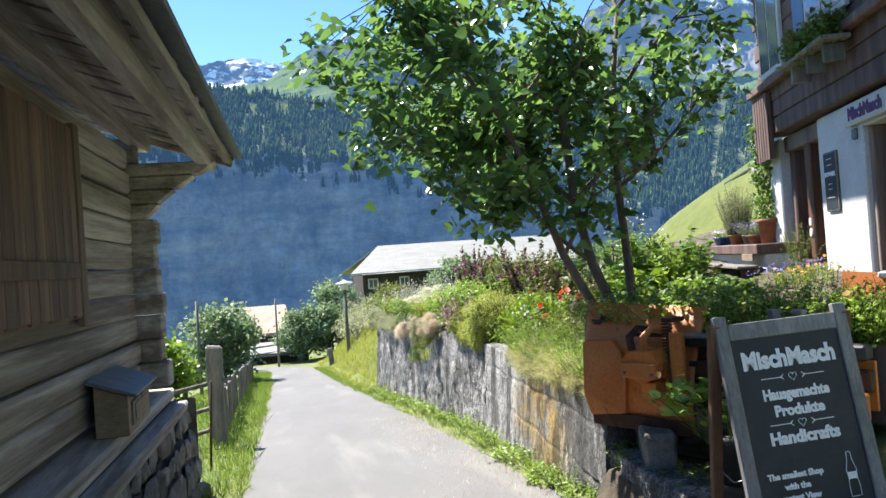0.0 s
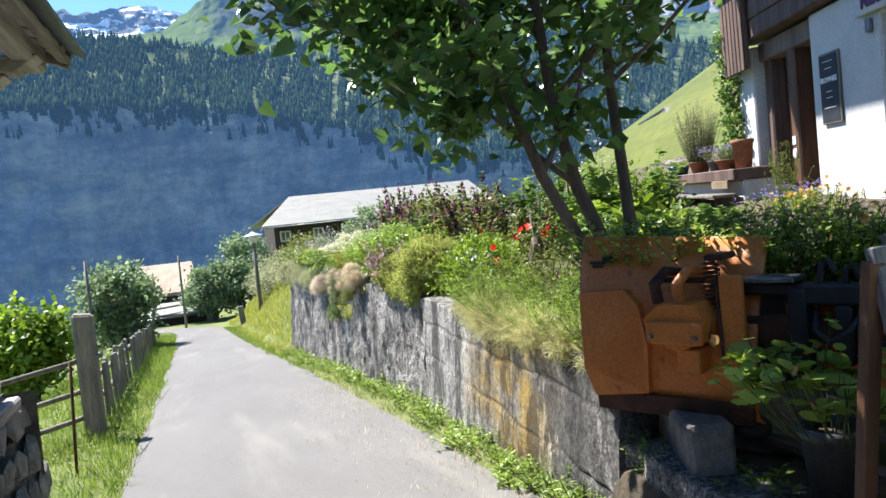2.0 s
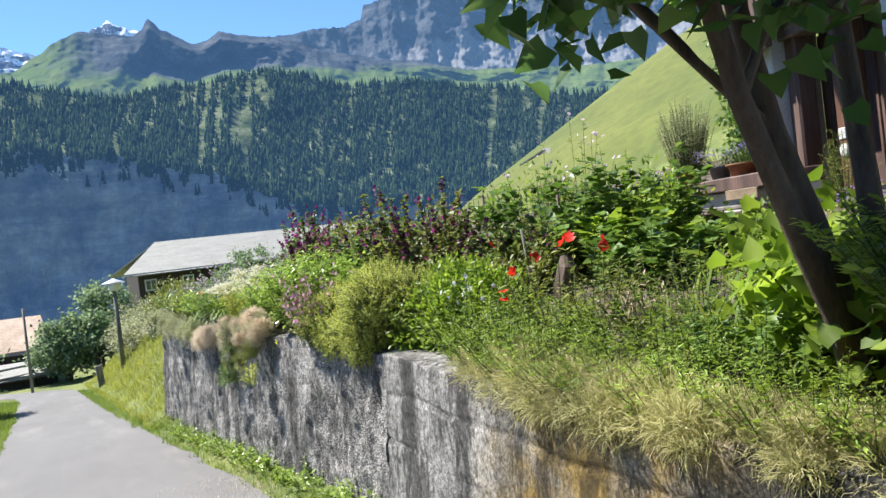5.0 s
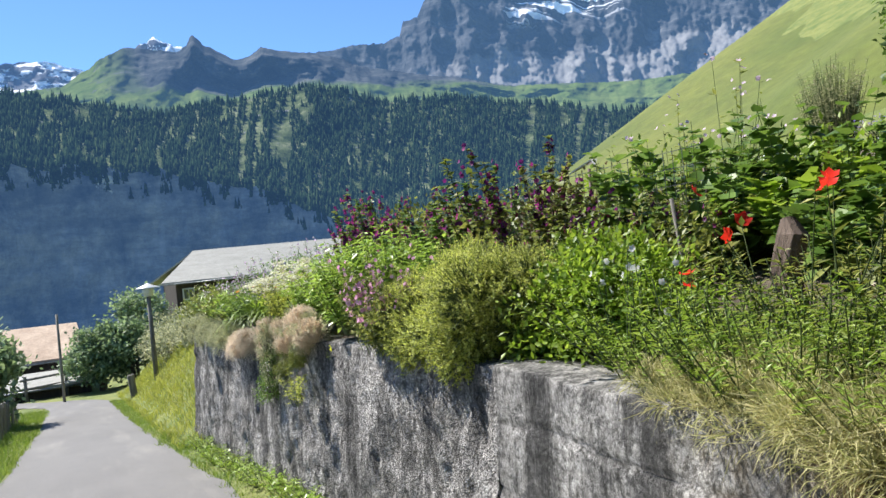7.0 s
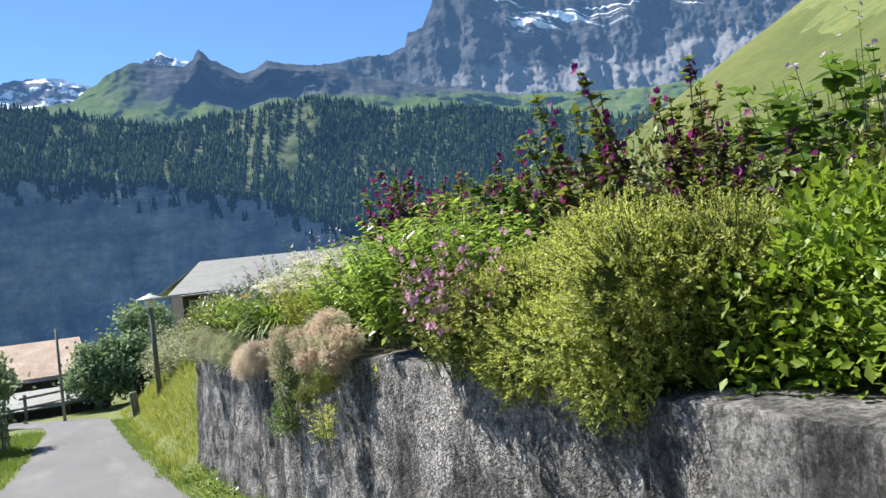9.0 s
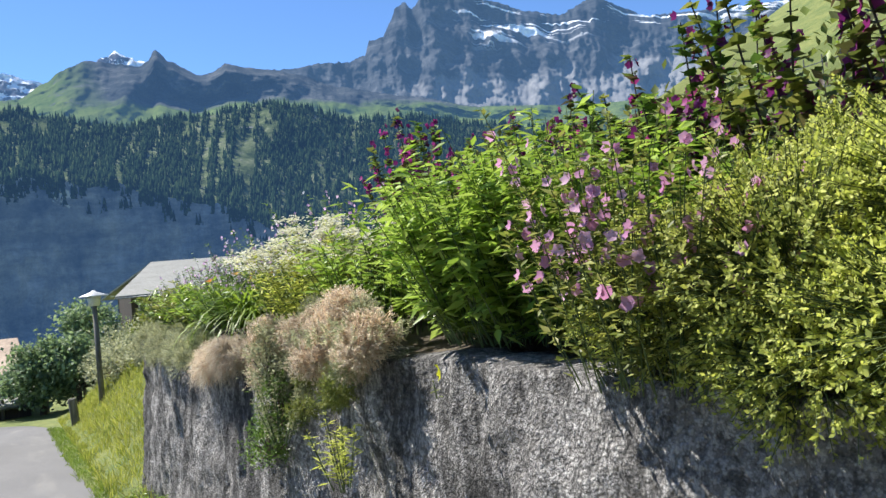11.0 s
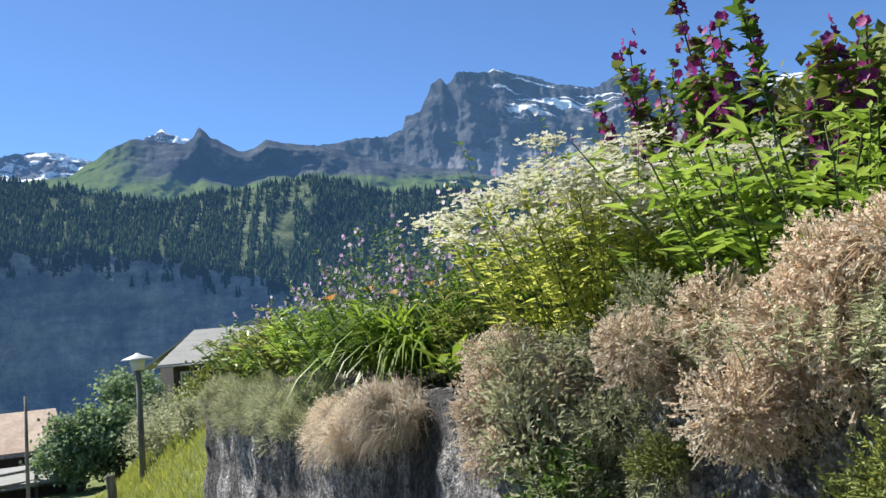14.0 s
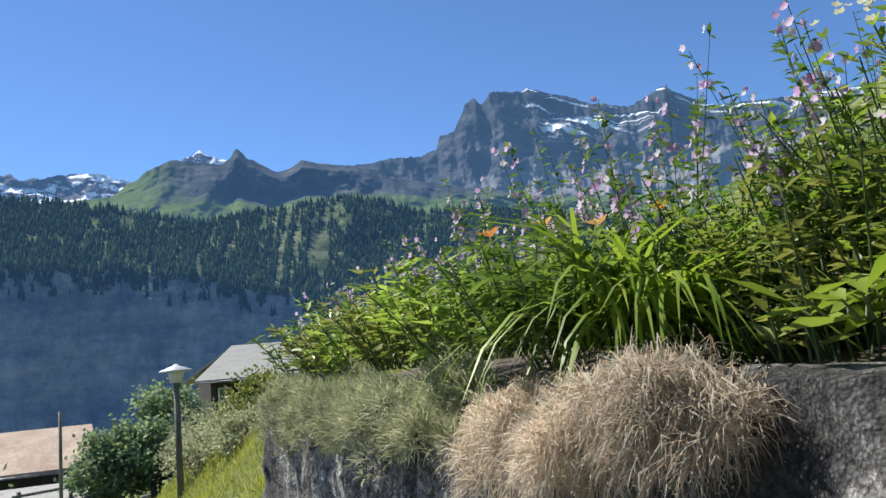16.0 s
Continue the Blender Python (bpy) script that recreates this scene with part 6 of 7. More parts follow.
for x, y, r, h, mat in ((-1.75, 30, 1.3, 1.1, TREE_LEAF), (-4.6, 27, 1.3, 1.1, TREE_LEAF), (-6.0, 24, 1.4, 1.2, LILAC_LEAF), (-3.2, 22, 0.8, 0.6, BRIGHT_LEAF), (1.6, 46, 1.4, 0.9, TREE_LEAF), (2.9, 45.5, 1.4, 1.1, TREE_LEAF),
                        (3.6, 47, 1.5, 2.3, TREE_LEAF), (4.9, 46, 1.2, 1.1, TREE_LEAF), (13, 54, 2.6, 3.0, TREE_LEAF), (-4.6, 43, 1.4, 0.7, TREE_LEAF), (-7, 36, 1.8, 1.0, TREE_LEAF)):
    far_tree("fruit_tree", "leafy broad-crowned tree in the valley meadow", (x, y, ground_z(x, y)), (r, r, h * 0.75 + 0.3), 6000, 0.17, mat, 1.0, "trees below the lane")
for x, y, r in ((4.0, 36.5, 1.2), (3.6, 33.5, 0.9), (4.6, 31, 1.0), (5.0, 39, 1.3), (3.9, 29.5, 0.6)):
    shrub("hedge_bush", "grey-green hedge bush on the grass bank", (x, y, ground_z(x, y) - 0.1), (r, r, r * 0.95), 3200, "foliage", 0.09, SAGE if x < 4.5 else OLIVE_LEAF, RHOMB, wide=0.6, group="bushes on the bank")

# the lilac tree over the lane
def lilac_tree():
    base = Vector((3.05, 6.5, 0.42))
    ob = thing("lilac_tree", "small leaning tree with smooth brown trunks and heart-shaped leaves", "tree", base)
    tips = []

    def limb(bm, p, d, length, r, depth):
        pts, rad = [p], [r]
        q = p.copy()
        for k in range(5):
            d = (d + Vector((random.gauss(0, 0.12), random.gauss(0, 0.12), random.gauss(0.03, 0.08)))).normalized()
            q = q + d * length / 5
            pts.append(q.copy())
            rad.append(r * (1 - 0.6 * (k + 1) / 5))
            if depth < 2 and k >= 1:
                side = Vector((random.gauss(0, 0.9), random.gauss(0, 0.9), random.gauss(0.5, 0.4))).normalized()
                limb(bm, q.copy(), (d * 0.5 + side * 0.9).normalized(), length * random.uniform(0.45, 0.65), r * 0.5, depth + 1)
            tips.append(q.copy())
        tube(bm, pts, rad, 5, False)

    trunks = (((0.0, -0.04, -0.1), (0.0, -0.02, 0.5), (-0.02, 0, 1.0), (-0.05, 0.02, 1.6), (-0.02, 0.06, 2.4), (0.1, 0.1, 3.2)),
              ((-0.03, 0.05, -0.1), (-0.08, 0.06, 0.3), (-0.19, 0.08, 0.66), (-0.31, 0.1, 0.98), (-0.42, 0.12, 1.5), (-0.46, 0.16, 2.3), (-0.6, 0.2, 3.2)),
              ((-0.1, 0.0, -0.1), (-0.2, 0.0, 0.3), (-0.4, -0.02, 0.66), (-0.62, -0.06, 1.05), (-0.82, -0.1, 1.55), (-1.1, -0.15, 2.2), (-1.35, -0.2, 2.9)))
    for way, r in zip(trunks, (0.05, 0.06, 0.05)):
        bm = bmesh.new()
        tube(bm, way, [r * (1 - 0.62 * k / (len(way) - 1)) * (1 + 0.06 * math.sin(k * 3)) for k in range(len(way))], 10)
        for k in range(3, len(way)):
            for _ in range(1 if k == 3 else 2):
                a = random.uniform(0, math.tau)
                limb(bm, Vector(way[k]), Vector((math.cos(a), math.sin(a), random.uniform(0.6, 1.1))).normalized(), random.uniform(0.7, 1.15), r * 0.42, 1)
        part("trunk", bm, BARK, ob, "", True)
    tips_a = np.array([list(t) for t in tips])
    cen, rad = np.array([-0.72, -0.1, 2.75]), np.array([1.85, 1.2, 1.7])
    # clumps of twigs through the crown, uneven at its edge
    k = 480
    d = randdir(k)
    rr = RNG.random(k) ** 0.45
    bulge = np.array([1 + 0.3 * noise.noise(Vector(v) * 2.1) for v in d])
    clump = cen + d * (rr * bulge)[:, None] * rad
    low = clump[:, 2] > 1.22 + 0.65 * np.maximum(0, -1.15 - clump[:, 0]) + 0.3 * np.maximum(0, clump[:, 0] + 0.4) + 0.25 * np.maximum(0, clump[:, 1])
    clump = np.concatenate([clump[low], tips_a[tips_a[:, 2] > 1.85]])
    # clumps whose shadow would reach the trough and yard are mostly left out
    sx, sy = clump[:, 0] + 0.40 * (clump[:, 2] - 0.6), clump[:, 1] - 0.67 * (clump[:, 2] - 0.6)
    thin = (sx > -0.8) & (sy < -0.8) & (RNG.random(len(clump)) < 0.78)
    clump = clump[~thin]
    # most of the unseen top is left out to let sunlight through
    clump = clump[(clump[:, 2] < 3.3) | (RNG.random(len(clump)) < 0.2)]
    near = tips_a[np.argmin(((clump[:, None] - tips_a[None]) ** 2).sum(2), axis=1)]
    stalks("twig", near, clump, 0.006, BARK, ob)
    n = 6400
    w = RNG.integers(0, len(clump), n)
    pos = clump[w] + RNG.normal(size=(n, 3)) * 0.095
    a = RNG.uniform(0, math.tau, n)
    along = unit(np.stack([np.cos(a), np.sin(a), -0.45 + 0.35 * RNG.normal(size=n)], 1))
    face = unit(RNG.normal(size=(n, 3)) * 0.45 + np.array([-0.15, 0.2, 0.9]))
    ln = RNG.uniform(0.07, 0.13, n)
    strew("foliage", HEART, pos, along, face, ln, ln * 0.75, LILAC_LEAF, ob)


lilac_tree()
for at, rad, n in (((3.25, 6.85, 0.5), (0.26, 0.28, 0.55), 420), ((3.6, 7.2, 0.55), (0.26, 0.28, 0.6), 260), ((2.95, 6.2, 0.45), (0.22, 0.25, 0.55), 300)):
    shrub("lilac_sucker", "young lilac shoots with broad heart-shaped leaves under the tree", at, rad, n, "foliage", 0.10, BRIGHT_LEAF, HEART, wide=0.8, group="lilac shoots")

B = 0.43
# concrete wall top
for y, x, l in ((5.95, 2.56, 0.11), (6.4, 2.56, 0.12), (6.85, 2.57, 0.15), (7.3, 2.58, 0.2), (7.75, 2.6, 0.2), (8.2, 2.66, 0.18), (8.6, 2.74, 0.14)):
    mop("grass_cushion", "half-dried grass cushion hanging over the wall top", (x, y, 0.42), (0.24, 0.34, 0.11), 5600, l * 0.7, 0.003, STRAW_GREEN, "grass", group="grass cushions on the wall", drop=0.7, over=-0.1, specks=4000)
    herb("wall_herb", "feathery light green herb growing through the dry grass", (x + 0.06, y + 0.1, 0.43), (0.22, 0.26), 60, 0.26, (BRIGHT_LEAF, PHLOX_LEAF)[int(y * 2) % 2], LANCE, 18, 0.04, 0.25, lean=0.7, category="herb", group="herbs on the wall", r0=0.002)
for at, h, mat, cnt in (((2.95, 8.9, B), 0.42, BRIGHT_LEAF, 60), ((2.85, 8.3, B), 0.36, GRASS_BLADE, 70), ((3.15, 7.85, B), 0.40, BRIGHT_LEAF, 60), ((2.95, 7.35, B), 0.32, GRASS_BLADE, 60), ((3.3, 8.4, 0.5), 0.45, OLIVE_LEAF, 50), ((3.55, 7.9, 0.5), 0.5, GRASS_BLADE, 50)):
    herb("garden_herb", "low feathery yellow-green garden herb", at, (0.3, 0.34), cnt, h, mat, LANCE, 26, 0.055, 0.22, lean=0.5, group="low herbs")
herb("mint_clump", "dense clump of deep green mint-like leaves", (3.1, 7.0, B), (0.26, 0.28), 60, 0.36, DEEP_LEAF, LANCE, 26, 0.06, 0.5, lean=0.35, category="herb")
herb("poppy", "tall red poppies on thin stems", (3.15, 8.55, 0.45), (0.16, 0.2), 9, 0.76, OLIVE_LEAF, LANCE, 8, 0.10, 0.3, flower=(RED, "head", 0.072, 1, 0.8), category="flower", lean=0.3, group="poppies")
herb("poppy", "single low red poppy", (3.11, 9.05, 0.45), (0.02, 0.02), 2, 0.36, OLIVE_LEAF, LANCE, 8, 0.07, 0.3, flower=(RED, "head", 0.072, 1, 1.0), category="flower", lean=0.1, group="poppies")
fountain("iris_clump", "upright clump of grassy strap leaves", (3.35, 7.5, 0.5), 70, 0.55, 0.016, GRASS_BLADE, 0.25)
shrub("dry_perennial", "brown withered clump of a spent perennial", (3.45, 8.15, 0.5), (0.2, 0.25, 0.3), 700, "foliage", 0.05, STRAW, LANCE, wide=0.3)
# roughcast wall top
lobed_shrub("clipped_shrub", "rounded shrub of small yellow-green leaves bulging over the wall", (2.78, 10.52, 0.40),
            (((-0.02, 0.44, 0.20), (0.29, 0.25, 0.27)), ((0.16, 0.14, 0.30), (0.30, 0.30, 0.30)), ((0.0, -0.26, 0.25), (0.31, 0.27, 0.31)), ((0.2, -0.42, 0.25), (0.27, 0.26, 0.30)), ((-0.1, 0.05, 0.14), (0.19, 0.46, 0.14)), ((-0.16, 0.32, 0.06), (0.13, 0.22, 0.14)), ((-0.14, -0.22, 0.04), (0.13, 0.20, 0.14)), ((0.3, 0.5, 0.3), (0.25, 0.25, 0.25)), ((-0.06, 0.72, 0.16), (0.24, 0.22, 0.22))), 11500, 0.0155, BOX_LEAF)
shrub("deep_green_bush", "dense bush of deep green glossy leaves", (3.2, 9.75, 0.45), (0.48, 0.5, 0.58), 8500, "foliage", 0.04, BRIGHT_LEAF, LANCE, wide=0.55)
herb("white_mallow", "white-flowered mallow beside the green bush", (2.95, 9.25, 0.45), (0.16, 0.2), 12, 0.48, DEEP_LEAF, LANCE, 12, 0.05, 0.5, flower=(WHITE_PETAL, "spike", 0.036, 2, 0.5), category="flower")
herb("phlox_bush", "tall bright green bush of lance-shaped leaves", (3.10, 12.3, 0.42), (0.42, 0.54), 420, 0.80, PHLOX_LEAF, LANCE, 34, 0.09, 0.36, lean=0.36, category="shrub", droop=0.55, r0=0.003)
herb("phlox_bush", "smaller bright green lance-leaved bush", (3.0, 13.45, 0.42), (0.35, 0.4), 110, 0.58, PHLOX_LEAF, LANCE, 28, 0.09, 0.27, lean=0.4, category="shrub")
herb("pink_mallow", "pink mallow in flower beside the lance-leaved bush", (2.64, 11.30, 0.38), (0.17, 0.24), 64, 0.66, OLIVE_LEAF, LANCE, 44, 0.045, 0.4, flower=(PINK, "spike", 0.03, 4, 0.8), category="flower", lean=0.4, r0=0.0025)
for k, y in enumerate(np.arange(11.2, 15.2, 0.36)):
    x = 3.75 + 0.12 * math.sin(y * 3)
    herb("hollyhock", "tall dark purple hollyhock spires in flower", (x, y, bed_z(x, y)), (0.22, 0.2), 12, 1.02 + 0.12 * smooth01(12.0, 14.4, y) + 0.15 * math.sin(y * 1.7 + 1), (WINE_LEAF, OLIVE_LEAF, DEEP_LEAF)[k % 3], HEART, 56, 0.08, 0.75, STEM_DARK, 0.26, (PURPLE, "spike", 0.042, 10 if y < 13 else 18, 0.8), "flower", r0=0.006, group="hollyhocks")
for x, y, r, h in ((4.6, 10.6, 0.45, 0.95), (5.0, 10.95, 0.5, 1.0), (5.3, 10.3, 0.5, 0.95), (5.9, 11.2, 0.5, 0.7), (4.9, 9.9, 0.5, 0.55), (5.3, 9.0, 0.4, 0.26), (4.4, 9.2, 0.4, 0.5)):
    herb("broad_leaf_plant", "leafy vegetable plants with large pale-backed leaves", (x, y, bed_z(x, y)), (r, r), 30, h, (BRIGHT_LEAF, DEEP_LEAF)[int(x * 3) % 2], HEART, 16, 0.14, 0.85, lean=0.35, category="vegetable", group="broad-leaved vegetables")
for x, y, r, n, mat, s in ((4.2, 7.6, 0.22, 700, OLIVE_LEAF, 0.05), (4.6, 8.3, 0.25, 800, BRIGHT_LEAF, 0.06), (5.4, 10.2, 0.6, 1700, BRIGHT_LEAF, 0.07), (5.6, 11.6, 0.7, 1800, OLIVE_LEAF, 0.06), (5.0, 12.2, 0.6, 1600, WINE_LEAF, 0.06),
                           (4.6, 13.6, 0.6, 1600, BRIGHT_LEAF, 0.06), (6.2, 13.0, 0.8, 1900, BRIGHT_LEAF, 0.07), (4.3, 15.4, 0.6, 1500, OLIVE_LEAF, 0.05), (3.9, 10.2, 0.4, 1300, OLIVE_LEAF, 0.05)):
    shrub("garden_shrub", "leafy mixed garden shrub in the raised bed", (x, y, bed_z(x, y)), (r, r, 0.3 + 0.7 * r), n, "foliage", s, mat, LANCE, wide=0.5, group="garden shrubs")
for x, y in ((4.1, 11.6), (4.15, 12.5), (4.2, 13.4), (4.15, 14.3), (4.1, 15.1)):
    shrub("wine_shrub", "shrub with wine-tinged leaves behind the hollyhocks", (x, y, bed_z(x, y)), (0.5, 0.55, 0.90), 3600, "foliage", 0.055, WINE_LEAF if y < 13 else OLIVE_LEAF, LANCE, wide=0.6, group="wine-leaved shrubs")
for x, y, h in ((3.75, 11.1, 0.8), (3.9, 10.75, 0.7), (4.3, 11.0, 0.75), (4.4, 10.4, 0.6)):
    herb("tall_mallow", "tall leafy mallow with small purple flowers", (x, y, bed_z(x, y)), (0.3, 0.3), 24, h, OLIVE_LEAF, HEART, 34, 0.06, 0.8, lean=0.3, category="plant", group="tall mallows", flower=(PURPLE, "spike", 0.03, 3, 0.7))
for x, y, h in ((4.75, 11.0, 1.3), (5.0, 10.7, 1.35), (5.15, 10.85, 1.25)):
    herb("globe_thistle", "tall grey-mauve seed heads on branching stems", (x, y, bed_z(x, y)), (0.16, 0.16), 6, h, OLIVE_LEAF, LANCE, 14, 0.09, 0.35, lean=0.22, category="flower", group="tall seed heads", flower=(LILAC_PETAL, "head", 0.035, 3, 1.0))
# dry cushions spilling down the wall
DRY = "dried beige seed-head cushion spilling over the wall"


def knots(n, reach, low, high, size):
    """Small overlapping tufts strewn through a low mound that sags over the wall's edge."""
    made = []
    for _ in range(n):
        y = random.uniform(-reach, reach)
        z = random.uniform(low, high) * (1 - 0.5 * (y / reach) ** 2)
        made.append(((-0.05 + 0.12 * (z - low) / (high - low) + random.uniform(-0.06, 0.05), y, z), tuple(size * random.uniform(0.6, 1.25) for _ in range(3))))
    return tuple(made)


for at, lobes, n, mat in (((2.50, 13.18, 0.40), knots(20, 0.46, -0.12, 0.24, 0.085), 5600, STRAW), ((2.49, 14.16, 0.40), knots(12, 0.26, -0.22, 0.24, 0.075), 3200, STRAW),
                          ((2.50, 12.86, 0.40), knots(5, 0.16, -0.1, 0.14, 0.07), 900, SAGE), ((2.52, 13.70, 0.40), knots(7, 0.16, -0.25, 0.14, 0.075), 1200, SAGE), ((2.48, 13.30, 0.34), knots(5, 0.3, -0.2, 0.1, 0.06), 800, OLIVE_LEAF)):
    lobed_shrub("dry_cushion", DRY if mat == STRAW else "grey-green cushion among the dried seed heads", at, lobes, n, 0.0074 if mat == STRAW else 0.011, mat, "plant", "dry cushions", mat, 10, 0.1, 0.6 if mat == STRAW else 0.35, 0.35, 0.8)
for y, z in ((15.12, 0.26), (15.42, 0.20), (15.75, 0.20)):
    mop("dry_cushion", "straw-coloured thatch of dead grass hanging over the wall", (2.47, y, z), (0.15, 0.22, 0.15), 8500, 0.09, 0.0024, STRAW, group="dry cushions", drop=1.6, over=-0.15, lift=-0.15, specks=6000)
for y in (16.25, 16.75, 17.3, 17.9, 18.5):
    mop("sage_cushion", "grey-green cushion plant rounding over the wall edge", (2.46, y, 0.22), (0.2, 0.34, 0.22), 6500, 0.05, 0.004, SAGE, group="grey-green cushions", drop=0.3, specks=4500)
for y, x, h in ((12.86, 2.52, 0.22), (13.1, 2.44, 0.18), (13.2, 2.66, 0.22), (13.75, 2.7, 0.2), (13.9, 2.46, 0.18), (14.05, 2.56, 0.16)):
    herb("green_shoots", "grey-green shoots growing through the dry cushion", (x, y, 0.43), (0.16, 0.22), 34, h * 0.6, SAGE, LANCE, 30, 0.022, 0.25, SAGE, lean=0.5, r0=0.0012, category="plant", group="green shoots")
for y, z in ((13.85, 0.02), (13.98, 0.2), (14.1, -0.2)):
    shrub("wall_weed", "dark green weeds hanging on the wall face", (2.42, y, z), (0.10, 0.17, 0.26), 1700, "foliage", 0.026, (DEEP_LEAF, SAGE, OLIVE_LEAF)[int(y * 10) % 3], LANCE, wide=0.35, category="weed", group="weeds on the wall")
herb("wormwood", "feathery grey-green weed growing from the wall", (2.36, 13.66, -0.06), (0.04, 0.04), 7, 0.36, SAGE, LANCE, 80, 0.035, 0.10, lean=0.3, category="weed")
herb("wormwood", "small yellow-green weed growing from the wall", (2.38, 12.85, -0.12), (0.05, 0.06), 8, 0.34, BOX_LEAF, LANCE, 40, 0.05, 0.16, lean=0.3, category="weed")
herb("yarrow", "cream flat-headed yarrow in full bloom", (2.9, 14.22, 0.43), (0.26, 0.32), 110, 0.60, BOX_LEAF, LANCE, 40, 0.065, 0.22, flower=(CREAM, "umbel", 0.02, 70, 0.85), category="flower", lean=0.36, r0=0.0022)
fountain("daylily", "daylily with long arching green leaves and orange flowers", (2.78, 15.6, 0.43), 420, 0.60, 0.013, BRIGHT_LEAF, 0.46, flower=(ORANGE_PETAL, 0.05, 4, 0.40))
for y, x, h in ((15.6, 3.0, 0.72), (16.1, 3.05, 0.72), (16.6, 3.0, 0.66), (17.2, 3.0, 0.6), (17.8, 2.95, 0.55), (18.4, 2.9, 0.5), (15.1, 3.25, 0.8), (14.75, 3.15, 0.85), (15.35, 3.45, 0.8), (14.6, 3.4, 0.9)):
    herb("musk_mallow", "pale mauve mallow flowers on slender branching stems", (x, y, 0.45), (0.26, 0.3), 30, h, DEEP_LEAF, LANCE, 26, 0.06, 0.35, flower=(LILAC_PETAL, "spike", 0.026, 6, 0.8), category="flower", lean=0.35, r0=0.0022, group="mauve mallows")
for y, x in ((15.85, 2.66), (16.4, 2.66), (16.95, 2.68), (17.5, 2.68), (18.1, 2.7), (18.7, 2.7)):
    herb("peony", "clump of broad divided green leaves at the wall edge", (x, y, 0.42), (0.2, 0.28), 40, 0.38, (OLIVE_LEAF, DEEP_LEAF, PHLOX_LEAF)[int(y * 2) % 3], LANCE, 18, 0.10, 0.3, lean=0.6, category="plant", group="leafy clumps")
for x, y, h in ((2.98, 15.0, 0.5), (3.2, 14.8, 0.62), (3.35, 15.25, 0.6), (3.15, 15.55, 0.5), (3.3, 16.0, 0.5), (3.25, 16.5, 0.45)):
    herb("leafy_perennial", "dense green leafy perennial behind the daylily", (x, y, bed_z(x, y) - 0.02), (0.26, 0.26), 60, h, (OLIVE_LEAF, DEEP_LEAF, BRIGHT_LEAF)[int(y * 4) % 3], LANCE, 26, 0.07, 0.32, lean=0.4, category="plant", group="leafy perennials")
herb("hawkweed", "single yellow flower growing out of the wall", (2.44, 12.08, 0.30), (0.01, 0.01), 1, 0.07, OLIVE_LEAF, LANCE, 5, 0.03, 0.3, flower=(YELLOW_PETAL, "head", 0.055, 1, 1.0), category="flower", lean=0.4)
herb("hosta", "large limp pale green leaf clump on the wall", (2.64, 14.72, 0.42), (0.08, 0.12), 14, 0.06, BRIGHT_LEAF, LANCE, 2, 0.17, 0.3, lean=0.8, category="plant")
fountain("iris_clump", "upright strap leaves at the far end of the wall", (2.85, 17.0, 0.43), 60, 0.5, 0.02, GRASS_BLADE, 0.3)
# foot of the wall and verges
for k in range(34):
    y = 5.9 + k * 0.4
    x = wall_x(y) - 0.17 + 0.05 * math.sin(k * 2.3)
    herb("verge_weed", "bright green weeds at the foot of the wall", (x, y, road_z(y)), (0.13, 0.24), 26, 0.17 + 0.08 * math.sin(k * 1.9), (BRIGHT_LEAF, GRASS_BLADE, PHLOX_LEAF)[k % 3], LANCE, 9, 0.07, (0.3, 0.12, 0.5)[k % 3], lean=0.8, category="weed", group="weeds along the wall")
lawn("grass_verge_wall", "thin grass along the foot of the wall", 16000, (1.6, 2.45), (5.6, 36), 0.11, 0.007, GRASS_BLADE, lambda x, y: road_z(y), lambda x, y: x > road_mid(y) + road_half(y) - 0.03 + 0.14 * noise.noise((y * 2.0, x * 3, 4)))
lawn("grass_verge_lane", "grass verge along the fence side of the lane", 22000, (-1.5, 0.2), (7.8, 36), 0.17, 0.009, GRASS_BLADE, ground_z, lambda x, y: x < road_mid(y) - road_half(y) + 0.02 + 0.12 * noise.noise((y * 2.0, x * 3, 1)))
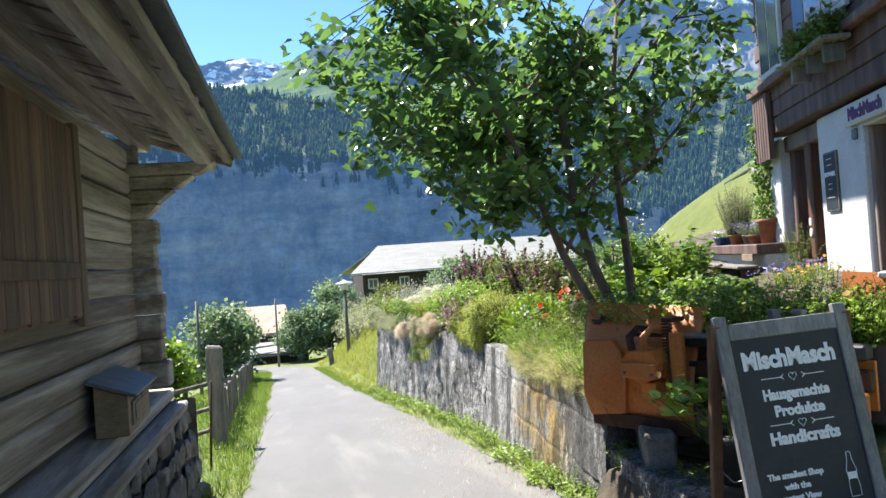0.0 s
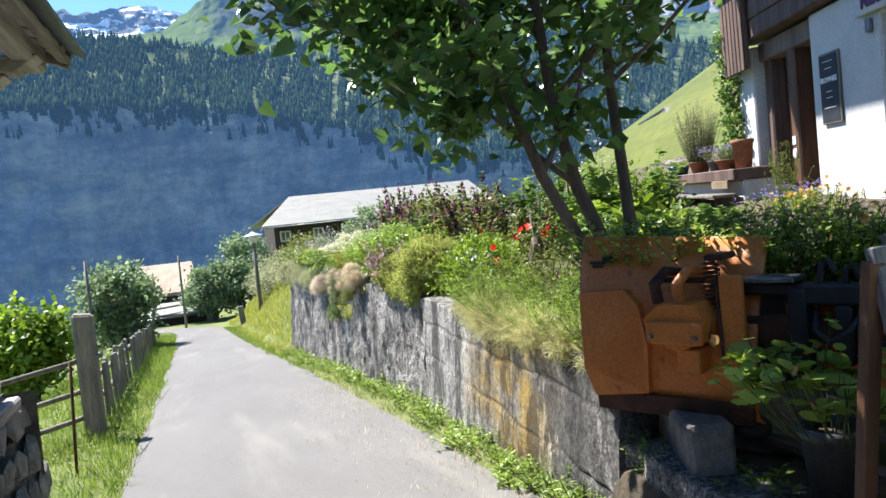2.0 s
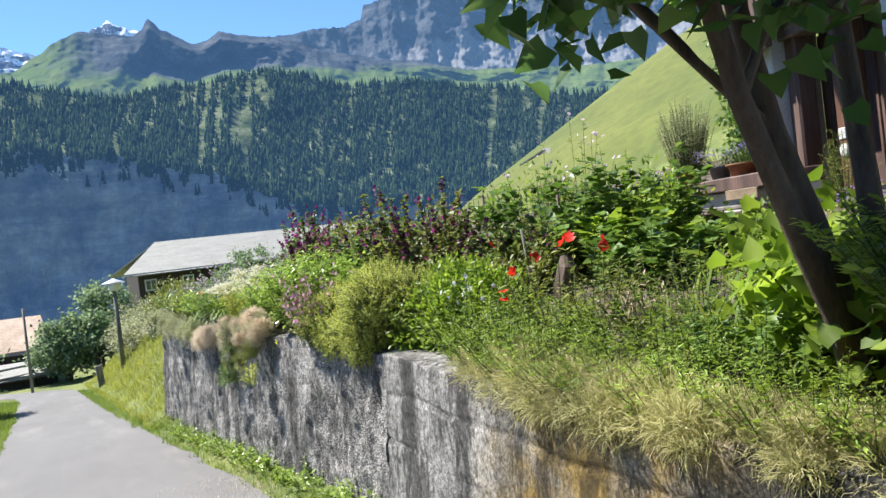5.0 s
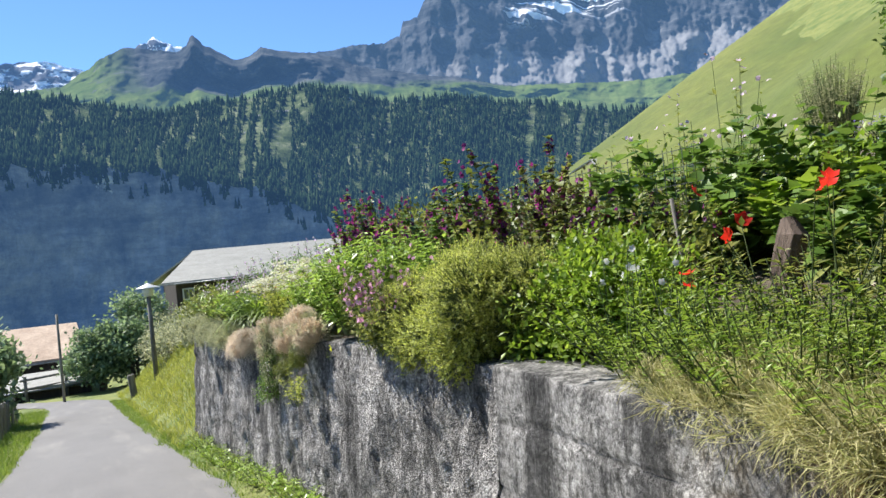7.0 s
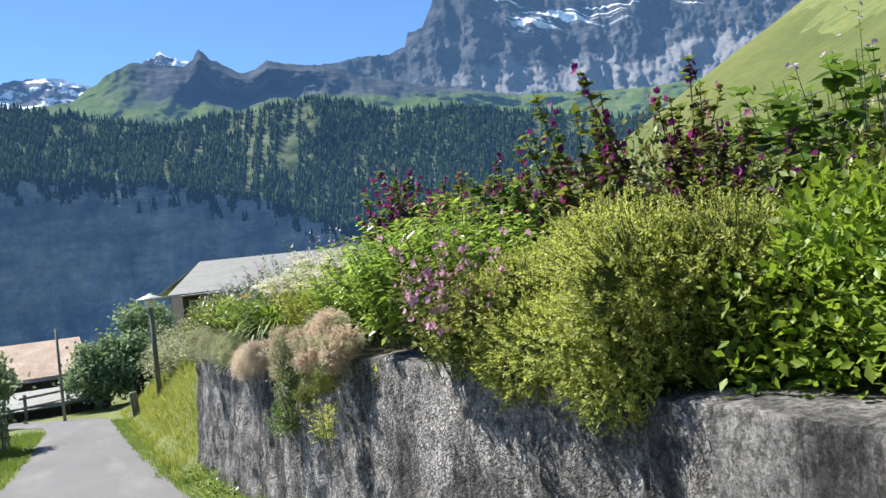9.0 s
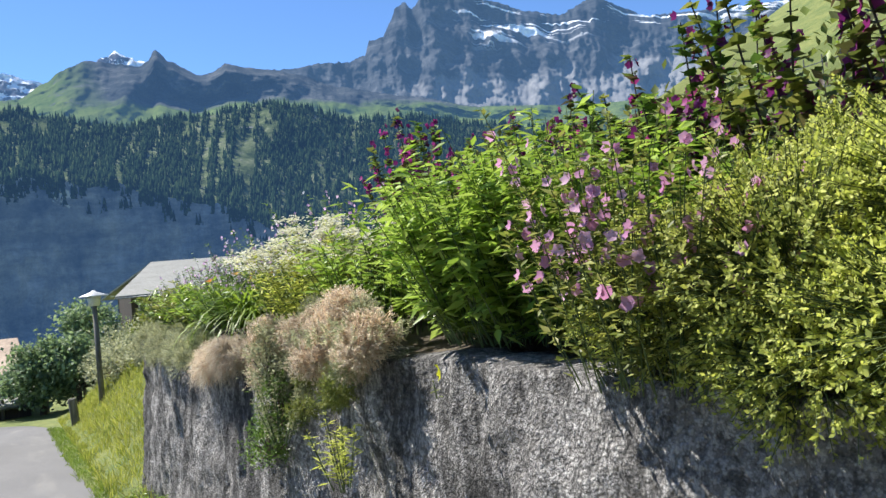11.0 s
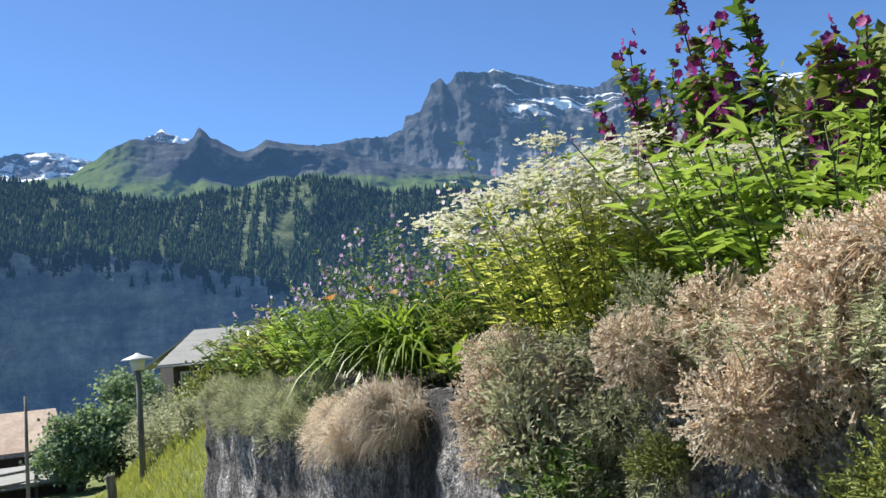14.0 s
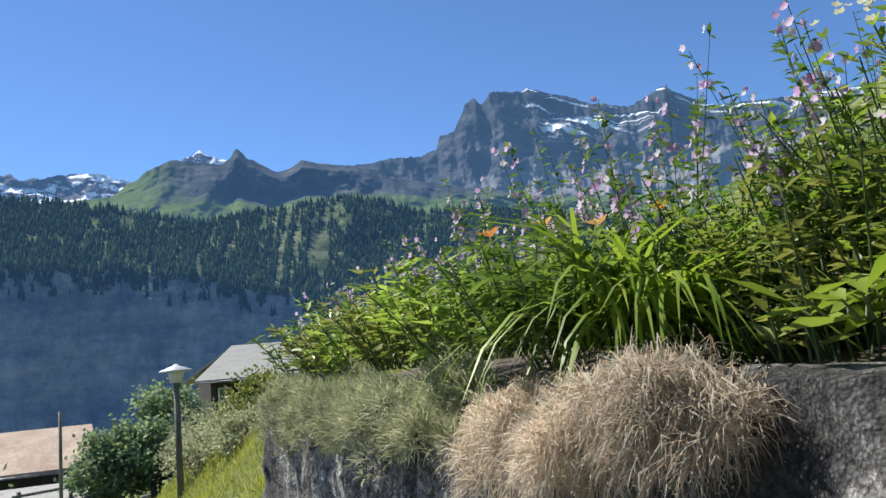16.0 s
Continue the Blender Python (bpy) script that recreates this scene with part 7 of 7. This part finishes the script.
lawn("grass_bank", "dry yellow-green grass bank beside the lane", 40000, (2.0, 6.5), (18.6, 40), 0.20, 0.012, HAY_BLADE, ground_z)
lawn("grass_meadow", "meadow grass below the lane", 16000, (-7, -1.4), (8, 34), 0.22, 0.014, GRASS_BLADE, ground_z)
lawn("straw_litter", "scattered straw on the edge of the lane", 3800, (1.1, 2.3), (4.5, 13), 0.06, 0.004, STRAW, lambda x, y: road_z(y) + 0.02, lambda x, y: random.random() < (x - 1.1) * 0.9)

# garden odds and ends
fence_m = thing("wire_fence", "dark green wire mesh garden fence behind the hollyhocks", "fence")
FX, F0, F1 = 4.72, 10.6, 13.2
for y in (F0, (F0 + F1) / 2, F1):
    tubed("post", [(FX, y, bed_z(FX, y) - 0.1), (FX, y, bed_z(FX, y) + 0.86)], 0.014, DARK_WOOD, fence_m, sides=6)
bm = bmesh.new()
for k in range(7):
    tube(bm, [(FX, F0, bed_z(FX, F0) + 0.1 + k * 0.12), (FX, F1, bed_z(FX, F1) + 0.1 + k * 0.12)], 0.0028, 4, False)
for k in range(27):
    y = F0 + k * (F1 - F0) / 26
    tube(bm, [(FX, y, bed_z(FX, F0) + 0.1), (FX, y, bed_z(FX, F0) + 0.84)], 0.0028, 4, False)
part("wire_mesh", bm, STEEL, fence_m)
stump = thing("tree_stump", "rough brown weathered stump standing in the bed", "stump", (3.4, 8.78, bed_z(3.4, 8.78) - 0.03))
bm = bmesh.new()
tube(bm, [(0, 0, 0), (0.01, 0, 0.16), (-0.01, 0.02, 0.32), (0.02, 0.0, 0.46), (0.03, 0.02, 0.53)], [0.085, 0.065, 0.055, 0.06, 0.03], 14)
for v in bm.verts:
    v.co += Vector((v.co.x, v.co.y, 0)) * 0.9 * noise.noise(v.co * 14)
part("trunk", bm, BARK, stump)
stake = tubed("garden_stake", [(4.02, 10.06, bed_z(4.02, 10.06) - 0.1), (3.98, 10.1, 1.15)], 0.012, GREY_WOOD, None, sides=7)
tagged(stake, "pale wooden garden stake leaning in the bed", "stake")
